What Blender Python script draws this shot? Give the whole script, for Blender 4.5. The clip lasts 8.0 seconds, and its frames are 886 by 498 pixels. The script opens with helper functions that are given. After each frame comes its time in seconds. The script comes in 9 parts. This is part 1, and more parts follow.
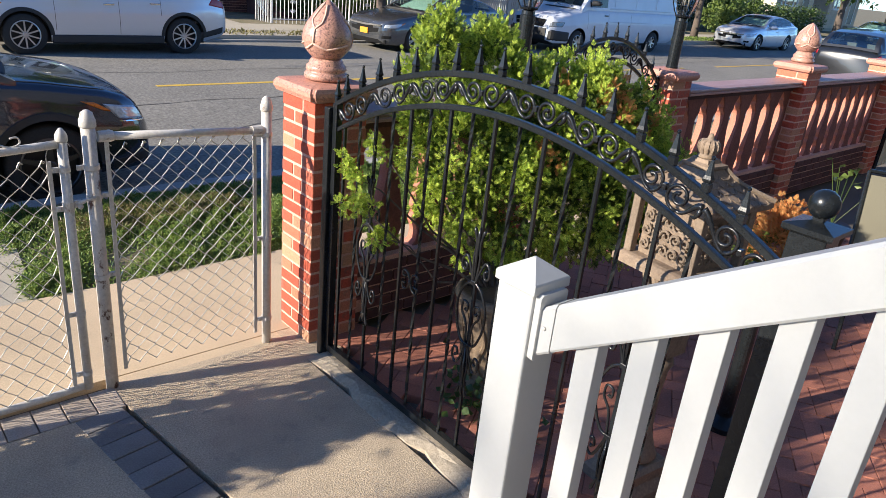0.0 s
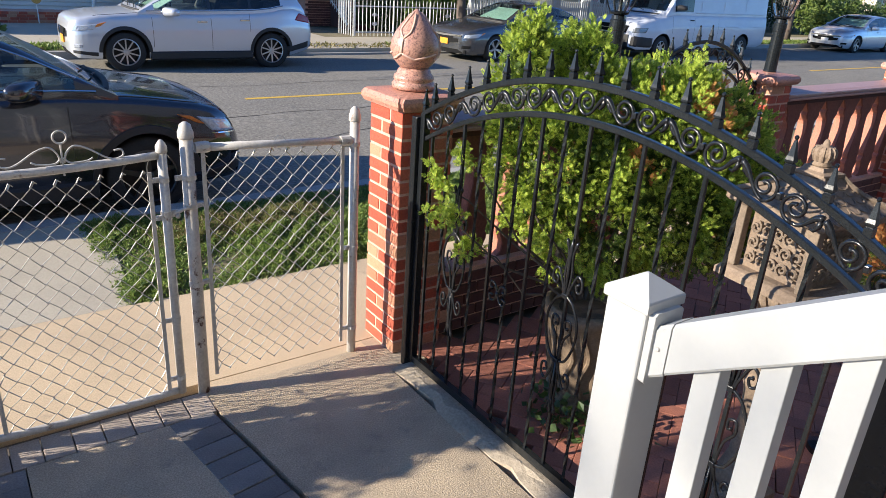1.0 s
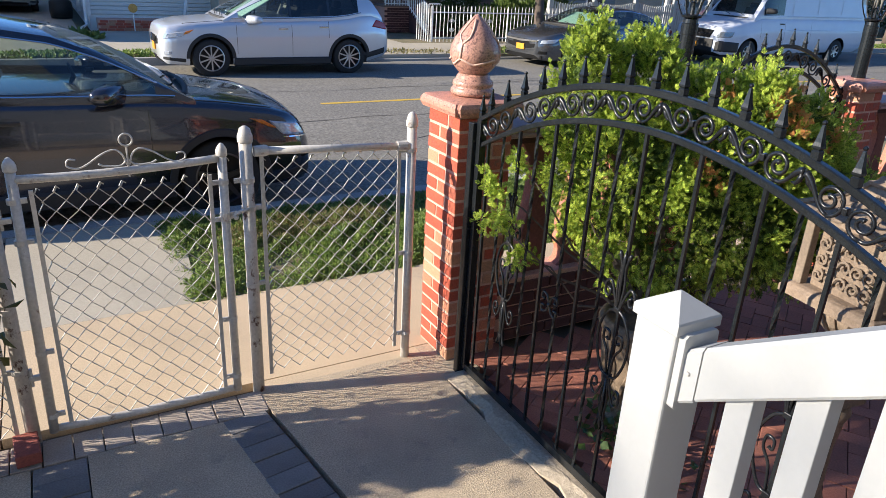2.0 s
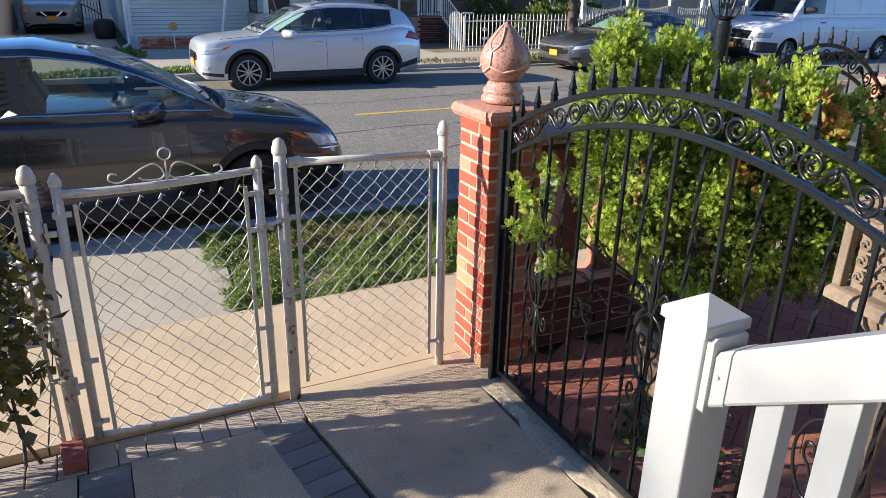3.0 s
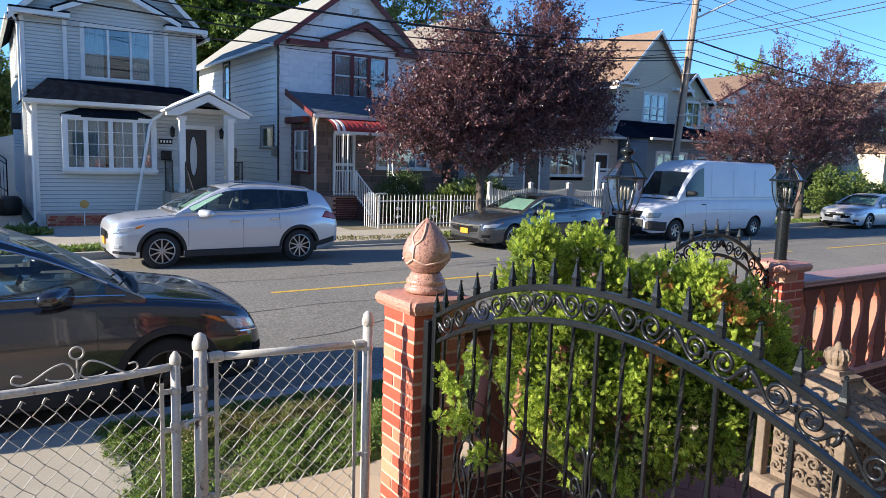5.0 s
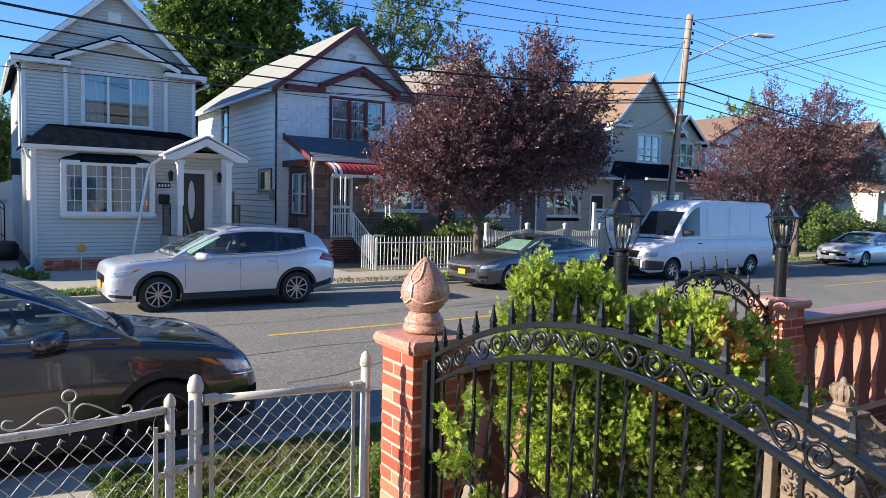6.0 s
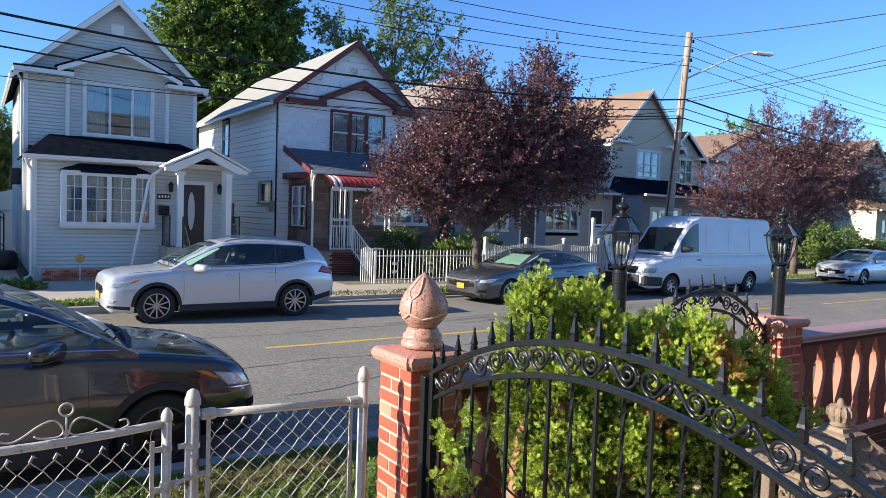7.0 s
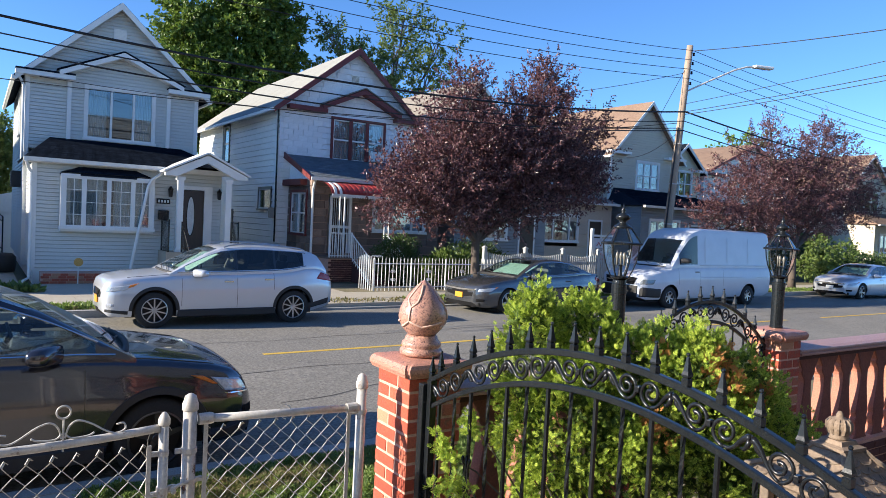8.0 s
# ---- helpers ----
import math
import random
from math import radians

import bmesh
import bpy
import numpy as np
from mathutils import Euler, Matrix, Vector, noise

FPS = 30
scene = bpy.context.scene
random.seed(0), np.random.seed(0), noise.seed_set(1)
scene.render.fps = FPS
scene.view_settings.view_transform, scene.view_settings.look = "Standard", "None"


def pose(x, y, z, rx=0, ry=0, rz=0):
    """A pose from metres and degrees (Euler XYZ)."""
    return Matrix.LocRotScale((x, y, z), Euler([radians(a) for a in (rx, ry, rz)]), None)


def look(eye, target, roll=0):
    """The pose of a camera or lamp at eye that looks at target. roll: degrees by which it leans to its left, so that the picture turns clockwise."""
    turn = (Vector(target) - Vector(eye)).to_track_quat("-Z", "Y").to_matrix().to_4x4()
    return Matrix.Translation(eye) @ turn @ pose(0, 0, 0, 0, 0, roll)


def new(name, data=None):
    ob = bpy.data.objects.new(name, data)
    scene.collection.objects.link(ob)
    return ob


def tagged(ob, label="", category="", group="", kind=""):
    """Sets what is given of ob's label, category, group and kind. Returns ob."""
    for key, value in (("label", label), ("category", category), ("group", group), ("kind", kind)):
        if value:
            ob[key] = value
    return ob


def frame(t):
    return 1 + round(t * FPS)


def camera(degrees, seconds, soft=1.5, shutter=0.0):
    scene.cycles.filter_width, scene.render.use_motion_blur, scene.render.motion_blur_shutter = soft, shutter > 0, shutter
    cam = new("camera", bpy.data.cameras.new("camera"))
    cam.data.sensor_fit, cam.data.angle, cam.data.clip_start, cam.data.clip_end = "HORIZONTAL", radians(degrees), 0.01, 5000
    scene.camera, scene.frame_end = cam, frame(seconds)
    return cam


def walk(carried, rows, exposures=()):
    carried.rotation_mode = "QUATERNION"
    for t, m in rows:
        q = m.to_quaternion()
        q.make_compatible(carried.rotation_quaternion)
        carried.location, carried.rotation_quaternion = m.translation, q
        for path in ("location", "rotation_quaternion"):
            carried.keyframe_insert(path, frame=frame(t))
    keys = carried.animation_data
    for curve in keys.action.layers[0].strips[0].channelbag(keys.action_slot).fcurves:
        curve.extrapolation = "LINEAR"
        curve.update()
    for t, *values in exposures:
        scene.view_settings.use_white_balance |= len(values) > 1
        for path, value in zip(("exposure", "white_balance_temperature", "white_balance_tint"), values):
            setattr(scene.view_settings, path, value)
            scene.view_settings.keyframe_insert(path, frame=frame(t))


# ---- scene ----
cam = camera(64.7, 8.0, soft=0.5)
PATH = [
    (0, (-0.067, 0.058, 2.16), (1.201, 1.406, 1.402), 6.0),
    (0.5, (-0.091, 0.102, 2.142), (1.107, 1.523, 1.405), 5.7),
    (1, (-0.071, 0.14, 2.138), (1.032, 1.63, 1.387), 4.0),
    (1.5, (-0.004, 0.119, 2.137), (0.994, 1.683, 1.391), 3.8),
    (2, (0.041, 0.119, 2.138), (0.966, 1.726, 1.389), 3.1),
    (2.2, (0.047, 0.102, 2.137), (0.943, 1.724, 1.385), 2.6),
    (3.3, (0.052, 0.096, 2.144), (0.876, 1.779, 1.443), 1.2),
    (3.5, (0.043, 0.106, 2.165), (0.878, 1.798, 1.499), 1.8),
    (4, (0.026, 0.116, 2.212), (0.946, 1.808, 1.674), 1.9),
    (4.5, (0.011, 0.118, 2.237), (1.051, 1.784, 1.862), 1.6),
    (5, (-0.005, 0.118, 2.244), (1.091, 1.771, 1.987), 1.9),
    (5.2, (-0.006, 0.131, 2.23), (1.098, 1.784, 2.007), 1.9),
    (6.3, (0.0, 0.132, 2.226), (1.105, 1.794, 2.102), 1.6),
    (6.5, (-0.007, 0.127, 2.243), (1.099, 1.789, 2.125), 1.9),
    (7, (-0.007, 0.124, 2.241), (1.102, 1.786, 2.141), 2.0),
    (7.5, (-0.011, 0.122, 2.239), (1.102, 1.782, 2.153), 2.4),
    (8, (-0.016, 0.126, 2.236), (1.096, 1.787, 2.161), 2.8),
]
walk(cam, [(t, look(eye, aim, roll)) for t, eye, aim, roll in PATH])

# ---------------------------------------------------------------- light
SUN_FROM = Vector((-1.0, 0.29, 0.41)).normalized()
world = bpy.data.worlds.new("world")
scene.world = world
world.use_nodes = True
wn = world.node_tree
sky = wn.nodes.new("ShaderNodeTexSky")
sky.sky_type = "NISHITA"
sky.sun_disc = False
sky.sun_elevation = math.asin(SUN_FROM.z)
sky.sun_rotation = math.atan2(SUN_FROM.x, SUN_FROM.y)
sky.air_density, sky.dust_density, sky.ozone_density = 0.78, 0.0, 4.5
tint = wn.nodes.new("ShaderNodeMix")
tint.data_type, tint.blend_type = "RGBA", "MULTIPLY"
tint.inputs[0].default_value = 1.0
tint.inputs[7].default_value = (0.67, 0.88, 1.07, 1)
wn.links.new(sky.outputs[0], tint.inputs[6])
wn.links.new(tint.outputs[2], wn.nodes["Background"].inputs[0])
wn.nodes["Background"].inputs[1].default_value = 0.108
sun = new("sun", bpy.data.lights.new("sun", "SUN"))
sun.data.energy = 5.0
sun.data.angle = radians(0.55)
sun.data.color = (1.0, 0.90, 0.75)
sun.matrix_world = look(SUN_FROM * 60, (0, 0, 0))
scene.view_settings.exposure = 1.15

# ---------------------------------------------------------------- materials
def node(nt, kind, **values):
    n = nt.nodes.new(kind)
    for key, value in values.items():
        n.inputs[key.replace("_", " ")].default_value = value
    return n


def mix_rgb(nt, fac, a, b, blend="MIX"):
    m = nt.nodes.new("ShaderNodeMix")
    m.data_type, m.blend_type = "RGBA", blend
    for socket, value in ((m.inputs[0], fac), (m.inputs[6], a), (m.inputs[7], b)):
        if isinstance(value, (int, float)):
            socket.default_value = value
        elif isinstance(value, tuple):
            socket.default_value = (*value[:3], 1)
        else:
            nt.links.new(value, socket)
    return m.outputs[2]


def ramp(nt, source, lo, hi):
    r = nt.nodes.new("ShaderNodeMapRange")
    r.inputs[1].default_value, r.inputs[2].default_value = lo, hi
    nt.links.new(source, r.inputs[0])
    return r.outputs[0]


def surface(name, col, rough=0.6, metal=0.0, col2=None, big=1.5, fine=40.0, amount=0.6, grain=0.25, bump=0.15, depth=0.01,
            spot=None, spot_scale=6.0, spot_at=(0.58, 0.68), vary=0.0, alt=None, island=0.0, coat=0.0, spec=0.5, stretch=(1, 1, 1)):
    """A surface with large stains (col to col2), fine grain, spots of a third colour, bump, and variation from piece to piece."""
    m = bpy.data.materials.new(name)
    m.use_nodes = True
    nt = m.node_tree
    b = nt.nodes["Principled BSDF"]
    co = nt.nodes.new("ShaderNodeTexCoord")
    mp = nt.nodes.new("ShaderNodeMapping")
    mp.inputs["Scale"].default_value = stretch
    nt.links.new(co.outputs["Object"], mp.inputs[0])
    large = node(nt, "ShaderNodeTexNoise", Scale=big, Detail=5.0, Roughness=0.6)
    small = node(nt, "ShaderNodeTexNoise", Scale=fine, Detail=4.0, Roughness=0.7)
    for n in (large, small):
        nt.links.new(mp.outputs[0], n.inputs["Vector"])
    col2 = col2 or tuple(c * 0.7 for c in col)
    f = nt.nodes.new("ShaderNodeMath")
    f.operation = "MULTIPLY"
    f.inputs[1].default_value = amount
    nt.links.new(ramp(nt, large.outputs[0], 0.38, 0.66), f.inputs[0])
    c = mix_rgb(nt, f.outputs[0], tuple(col), tuple(col2))
    if spot:
        sp = node(nt, "ShaderNodeTexNoise", Scale=spot_scale, Detail=6.0, Roughness=0.7)
        nt.links.new(mp.outputs[0], sp.inputs["Vector"])
        c = mix_rgb(nt, ramp(nt, sp.outputs[0], *spot_at), c, tuple(spot))
    if alt:
        oi = nt.nodes.new("ShaderNodeObjectInfo")
        c = mix_rgb(nt, ramp(nt, oi.outputs["Random"], 0.45, 1.0), c, tuple(alt))
    g = nt.nodes.new("ShaderNodeHueSaturation")
    v = nt.nodes.new("ShaderNodeMapRange")
    v.inputs[1].default_value, v.inputs[2].default_value = 0.3, 0.7
    v.inputs[3].default_value, v.inputs[4].default_value = 1 - grain, 1 + grain
    nt.links.new(small.outputs[0], v.inputs[0])
    value = v.outputs[0]
    for on, source in ((vary, ("ShaderNodeObjectInfo", "Random")), (island, ("ShaderNodeNewGeometry", "Random Per Island"))):
        if on:
            r = nt.nodes.new(source[0])
            w = nt.nodes.new("ShaderNodeMapRange")
            w.inputs[3].default_value, w.inputs[4].default_value = 1 - on, 1 + on
            nt.links.new(r.outputs[source[1]], w.inputs[0])
            k = nt.nodes.new("ShaderNodeMath")
            k.operation = "MULTIPLY"
            nt.links.new(value, k.inputs[0])
            nt.links.new(w.outputs[0], k.inputs[1])
            value = k.outputs[0]
    nt.links.new(value, g.inputs["Value"])
    nt.links.new(c, g.inputs["Color"])
    nt.links.new(g.outputs[0], b.inputs["Base Color"])
    b.inputs["Roughness"].default_value = rough
    b.inputs["Metallic"].default_value = metal
    b.inputs["Coat Weight"].default_value = coat
    b.inputs["Coat Roughness"].default_value = 0.04
    b.inputs["Specular IOR Level"].default_value = spec
    if bump:
        bp = nt.nodes.new("ShaderNodeBump")
        bp.inputs["Strength"].default_value = bump
        bp.inputs["Distance"].default_value = depth
        nt.links.new(small.outputs[0], bp.inputs["Height"])
        nt.links.new(bp.outputs[0], b.inputs["Normal"])
    return m


def leaf_surface(name, col, col2, glow=0.35, rough=0.45):
    """Leaves: colour from leaf to leaf, some light passing through."""
    m = bpy.data.materials.new(name)
    m.use_nodes = True
    nt = m.node_tree
    b = nt.nodes["Principled BSDF"]
    geo = nt.nodes.new("ShaderNodeNewGeometry")
    c = mix_rgb(nt, geo.outputs["Random Per Island"], tuple(col), tuple(col2))
    nt.links.new(c, b.inputs["Base Color"])
    b.inputs["Roughness"].default_value = rough
    tr = nt.nodes.new("ShaderNodeBsdfTranslucent")
    nt.links.new(c, tr.inputs[0])
    ms = nt.nodes.new("ShaderNodeMixShader")
    ms.inputs[0].default_value = glow
    nt.links.new(b.outputs[0], ms.inputs[1])
    nt.links.new(tr.outputs[0], ms.inputs[2])
    nt.links.new(ms.outputs[0], nt.nodes["Material Output"].inputs[0])
    return m


def clear_glass(name, tint=(0.8, 0.85, 0.85), rough=0.02, mixed=0.85):
    """A thin pane: mostly see-through, with the gloss of glass."""
    m = bpy.data.materials.new(name)
    m.use_nodes = True
    nt = m.node_tree
    nt.nodes.remove(nt.nodes["Principled BSDF"])
    t = nt.nodes.new("ShaderNodeBsdfTransparent")
    t.inputs[0].default_value = (*tint, 1)
    g = nt.nodes.new("ShaderNodeBsdfGlossy")
    g.inputs["Roughness"].default_value = rough
    # the same gloss from both sides, rising towards grazing angles
    facing = nt.nodes.new("ShaderNodeLayerWeight")
    facing.inputs[0].default_value = 0.5
    power = nt.nodes.new("ShaderNodeMath")
    power.operation = "POWER"
    power.inputs[1].default_value = 4.0
    nt.links.new(facing.outputs["Facing"], power.inputs[0])
    add = nt.nodes.new("ShaderNodeMath")
    add.operation = "MULTIPLY_ADD"
    add.inputs[1].default_value = 0.85
    add.inputs[2].default_value = 1 - mixed
    nt.links.new(power.outputs[0], add.inputs[0])
    ms = nt.nodes.new("ShaderNodeMixShader")
    nt.links.new(add.outputs[0], ms.inputs[0])
    nt.links.new(t.outputs[0], ms.inputs[1])
    nt.links.new(g.outputs[0], ms.inputs[2])
    nt.links.new(ms.outputs[0], nt.nodes["Material Output"].inputs[0])
    return m


M = {}
M["asphalt"] = surface("asphalt", (0.205, 0.192, 0.168), 0.85, col2=(0.145, 0.137, 0.122), big=0.5, fine=26, grain=0.55, bump=0.35, depth=0.012,
                       spot=(0.10, 0.10, 0.10), spot_scale=1.3, spot_at=(0.62, 0.7))
M["road_paint"] = surface("road_paint", (0.62, 0.40, 0.05), 0.7, col2=(0.5, 0.33, 0.08), fine=30, spot=(0.12, 0.11, 0.09), spot_scale=9, spot_at=(0.6, 0.72))
M["tan_concrete"] = surface("tan_concrete", (0.55, 0.425, 0.285), 0.85, col2=(0.43, 0.335, 0.23), big=1.4, fine=120, grain=0.20, bump=0.18, depth=0.004, amount=0.8,
                            spot=(0.27, 0.225, 0.18), spot_scale=4.5, spot_at=(0.62, 0.78))
M["grey_concrete"] = surface("grey_concrete", (0.42, 0.375, 0.30), 0.85, col2=(0.33, 0.295, 0.24), big=1.2, fine=120, grain=0.14, bump=0.12, depth=0.004)
M["yard_concrete"] = surface("yard_concrete", (0.48, 0.385, 0.275), 0.9, col2=(0.34, 0.275, 0.205), big=3.0, fine=130, grain=0.45, bump=0.7, depth=0.008, amount=0.8,
                             spot=(0.22, 0.195, 0.17), spot_scale=5.0, spot_at=(0.60, 0.76))
M["kerb"] = surface("kerb", (0.34, 0.33, 0.31), 0.85, col2=(0.22, 0.21, 0.2), big=1.0, fine=60, bump=0.2)
M["cement"] = surface("cement", (0.40, 0.335, 0.255), 0.9, col2=(0.30, 0.255, 0.20), big=4, fine=60, bump=0.5, depth=0.012)
M["grey_paver"] = surface("grey_paver", (0.19, 0.18, 0.175), 0.85, col2=(0.13, 0.125, 0.12), big=6, fine=110, bump=0.3, depth=0.006, vary=0.18)
M["tan_paver"] = surface("tan_paver", (0.36, 0.30, 0.25), 0.85, col2=(0.27, 0.23, 0.2), big=6, fine=110, bump=0.3, depth=0.006, vary=0.16)
M["red_paver"] = surface("red_paver", (0.33, 0.125, 0.085), 0.8, col2=(0.24, 0.10, 0.075), big=7, fine=90, bump=0.3, depth=0.006, vary=0.22, island=0.2)
M["joint_sand"] = surface("joint_sand", (0.13, 0.11, 0.09), 0.95, fine=90, bump=0.3)
M["brick"] = surface("brick", (0.50, 0.090, 0.045), 0.75, col2=(0.34, 0.065, 0.04), big=9, fine=110, grain=0.30, bump=0.7, depth=0.010,
                     spot=(0.22, 0.12, 0.085), spot_scale=8, spot_at=(0.55, 0.70), vary=0.25, alt=(0.36, 0.20, 0.12))
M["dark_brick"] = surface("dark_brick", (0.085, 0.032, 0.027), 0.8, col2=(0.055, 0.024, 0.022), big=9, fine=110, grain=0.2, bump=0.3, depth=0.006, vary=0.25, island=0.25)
M["mortar"] = surface("mortar", (0.60, 0.36, 0.28), 0.9, col2=(0.44, 0.25, 0.19), fine=90, bump=0.3)
M["cap_stone"] = surface("cap_stone", (0.47, 0.225, 0.165), 0.5, col2=(0.37, 0.17, 0.125), big=7, fine=150, grain=0.38, bump=0.12, depth=0.003,
                         spot=(0.20, 0.10, 0.085), spot_scale=55, spot_at=(0.56, 0.64))
M["granite"] = surface("granite", (0.46, 0.25, 0.19), 0.32, col2=(0.36, 0.19, 0.15), big=10, fine=120, grain=0.45, bump=0.05, depth=0.002,
                       spot=(0.14, 0.08, 0.07), spot_scale=75, spot_at=(0.54, 0.60), coat=0.15)
M["granite_line"] = surface("granite_line", (0.62, 0.40, 0.32), 0.6, fine=90)
M["red_stone"] = surface("red_stone", (0.40, 0.150, 0.095), 0.65, col2=(0.30, 0.115, 0.08), big=6, fine=90, grain=0.28, bump=0.3, depth=0.005)
M["rail_stone"] = surface("rail_stone", (0.36, 0.22, 0.20), 0.45, col2=(0.28, 0.17, 0.16), big=3, fine=140, bump=0.1)
M["iron"] = surface("iron", (0.008, 0.010, 0.012), 0.27, col2=(0.013, 0.015, 0.017), big=9, fine=60, grain=0.25, bump=0.10, depth=0.003, spec=0.42)
M["worn_iron"] = surface("worn_iron", (0.007, 0.008, 0.010), 0.24, col2=(0.018, 0.019, 0.022), big=22, fine=120, grain=0.3, bump=0.15, depth=0.003, spec=0.5)
M["galvanised"] = surface("galvanised", (0.58, 0.555, 0.52), 0.45, metal=0.15, col2=(0.43, 0.40, 0.37), big=6, fine=60, grain=0.15, bump=0.25, depth=0.003,
                          spot=(0.20, 0.13, 0.10), spot_scale=13, spot_at=(0.60, 0.70))
M["rusty_post"] = surface("rusty_post", (0.56, 0.53, 0.49), 0.5, metal=0.1, col2=(0.42, 0.36, 0.32), big=6, fine=70, grain=0.18, bump=0.4, depth=0.004,
                          spot=(0.10, 0.045, 0.032), spot_scale=10, spot_at=(0.555, 0.61), stretch=(1.2, 1.2, 0.8))
M["wire"] = surface("wire", (0.62, 0.59, 0.53), 0.38, metal=0.45, col2=(0.34, 0.32, 0.28), big=7, fine=50, bump=0)
M["rust_brick"] = surface("rust_brick", (0.30, 0.08, 0.06), 0.8, fine=80, bump=0.3)
M["vinyl"] = surface("vinyl", (0.44, 0.445, 0.44), 0.35, col2=(0.415, 0.42, 0.415), big=3, fine=60, grain=0.02, bump=0.02, depth=0.001)
M["white_paint"] = surface("white_paint", (0.81, 0.81, 0.78), 0.5, col2=(0.70, 0.70, 0.68), big=2, fine=40, grain=0.05, bump=0.05)
M["soil"] = surface("soil", (0.09, 0.065, 0.045), 0.95, fine=60, bump=0.5, col2=(0.05, 0.04, 0.03))
M["dry_ground"] = surface("dry_ground", (0.20, 0.16, 0.10), 0.95, col2=(0.11, 0.12, 0.05), big=2.0, fine=60, bump=0.5)
M["grass"] = leaf_surface("grass", (0.085, 0.165, 0.028), (0.27, 0.34, 0.09), glow=0.35)
M["dry_grass"] = leaf_surface("dry_grass", (0.26, 0.21, 0.10), (0.17, 0.17, 0.06))
M["thuja"] = leaf_surface("thuja", (0.120, 0.230, 0.021), (0.56, 0.645, 0.095), glow=0.42, rough=0.8)
# same thuja, with the shade inside the crown put into a darker green
M["thuja_shaded"] = leaf_surface("thuja_shaded", (0.035, 0.075, 0.012), (0.13, 0.19, 0.028), glow=0.3, rough=0.8)
M["thuja_brown"] = leaf_surface("thuja_brown", (0.62, 0.22, 0.07), (0.50, 0.30, 0.10), rough=0.8)
M["plum_leaf"] = leaf_surface("plum_leaf", (0.026, 0.013, 0.017), (0.26, 0.125, 0.125), glow=0.25, rough=0.32)
M["green_leaf"] = leaf_surface("green_leaf", (0.09, 0.17, 0.025), (0.26, 0.34, 0.06), glow=0.45)
M["light_leaf"] = leaf_surface("light_leaf", (0.07, 0.125, 0.025), (0.20, 0.26, 0.07), glow=0.4)
M["vine_leaf"] = leaf_surface("vine_leaf", (0.035, 0.060, 0.018), (0.20, 0.17, 0.045), glow=0.3)
M["hedge_leaf"] = leaf_surface("hedge_leaf", (0.03, 0.065, 0.012), (0.07, 0.11, 0.025), glow=0.2)
M["bark"] = surface("bark", (0.11, 0.085, 0.07), 0.9, col2=(0.06, 0.05, 0.042), big=5, fine=40, bump=0.6, depth=0.02, stretch=(1, 1, 0.25))
M["pole_wood"] = surface("pole_wood", (0.37, 0.28, 0.21), 0.85, col2=(0.26, 0.195, 0.145), big=2.5, fine=30, bump=0.5, depth=0.015, stretch=(3, 3, 0.12))
M["blue_siding"] = surface("blue_siding", (0.60, 0.615, 0.585), 0.6, col2=(0.54, 0.555, 0.53), big=0.8, fine=20, grain=0.05, bump=0.03)
M["white_siding"] = surface("white_siding", (0.87, 0.86, 0.81), 0.55, col2=(0.80, 0.80, 0.76), big=0.7, fine=15, grain=0.06, bump=0.04)
M["white_shingle"] = surface("white_shingle", (0.86, 0.86, 0.86), 0.6, col2=(0.79, 0.80, 0.81), big=0.9, fine=12, grain=0.08, bump=0.1, vary=0.06, island=0.08)
M["tan_stucco"] = surface("tan_stucco", (0.58, 0.47, 0.36), 0.85, col2=(0.50, 0.41, 0.32), big=1, fine=60, bump=0.3)
M["olive_siding"] = surface("olive_siding", (0.62, 0.56, 0.44), 0.65, col2=(0.56, 0.50, 0.40), big=0.9, fine=20, grain=0.06, bump=0.03)
M["slate_siding"] = surface("slate_siding", (0.27, 0.29, 0.30), 0.65, col2=(0.235, 0.255, 0.265), big=0.9, fine=20, grain=0.06, bump=0.03)
M["cream_siding"] = surface("cream_siding", (0.62, 0.58, 0.42), 0.65, fine=20, grain=0.06, bump=0.03, col2=(0.55, 0.52, 0.4))
M["brown_stone"] = surface("brown_stone", (0.26, 0.185, 0.145), 0.85, col2=(0.17, 0.125, 0.10), big=2.5, fine=40, bump=0.5, depth=0.02, vary=0.3, island=0.3)
M["dark_roof"] = surface("dark_roof", (0.014, 0.019, 0.029), 0.95, col2=(0.010, 0.014, 0.021), big=1.5, fine=14, grain=0.35, bump=0.5, depth=0.02, island=0.25, spec=0.0)
M["blue_roof"] = surface("blue_roof", (0.13, 0.155, 0.18), 0.9, col2=(0.10, 0.125, 0.15), big=1.5, fine=14, grain=0.3, bump=0.5, depth=0.02, island=0.15)
M["pale_roof"] = surface("pale_roof", (0.30, 0.30, 0.275), 0.9, col2=(0.235, 0.235, 0.22), big=1.2, fine=12, grain=0.2, bump=0.4, depth=0.02, island=0.08)
M["brown_roof"] = surface("brown_roof", (0.25, 0.165, 0.115), 0.9, col2=(0.18, 0.115, 0.085), big=1.2, fine=12, grain=0.25, bump=0.4, depth=0.02, island=0.1)
M["red_trim"] = surface("red_trim", (0.16, 0.022, 0.02), 0.5, col2=(0.11, 0.018, 0.016), big=3, fine=30, bump=0.05)
M["red_awning"] = surface("red_awning", (0.33, 0.035, 0.03), 0.45, col2=(0.26, 0.03, 0.026), big=3, fine=30, bump=0.02)
M["dark_wood"] = surface("dark_wood", (0.035, 0.022, 0.018), 0.4, col2=(0.06, 0.035, 0.025), big=4, fine=30, bump=0.1, stretch=(4, 4, 0.4))
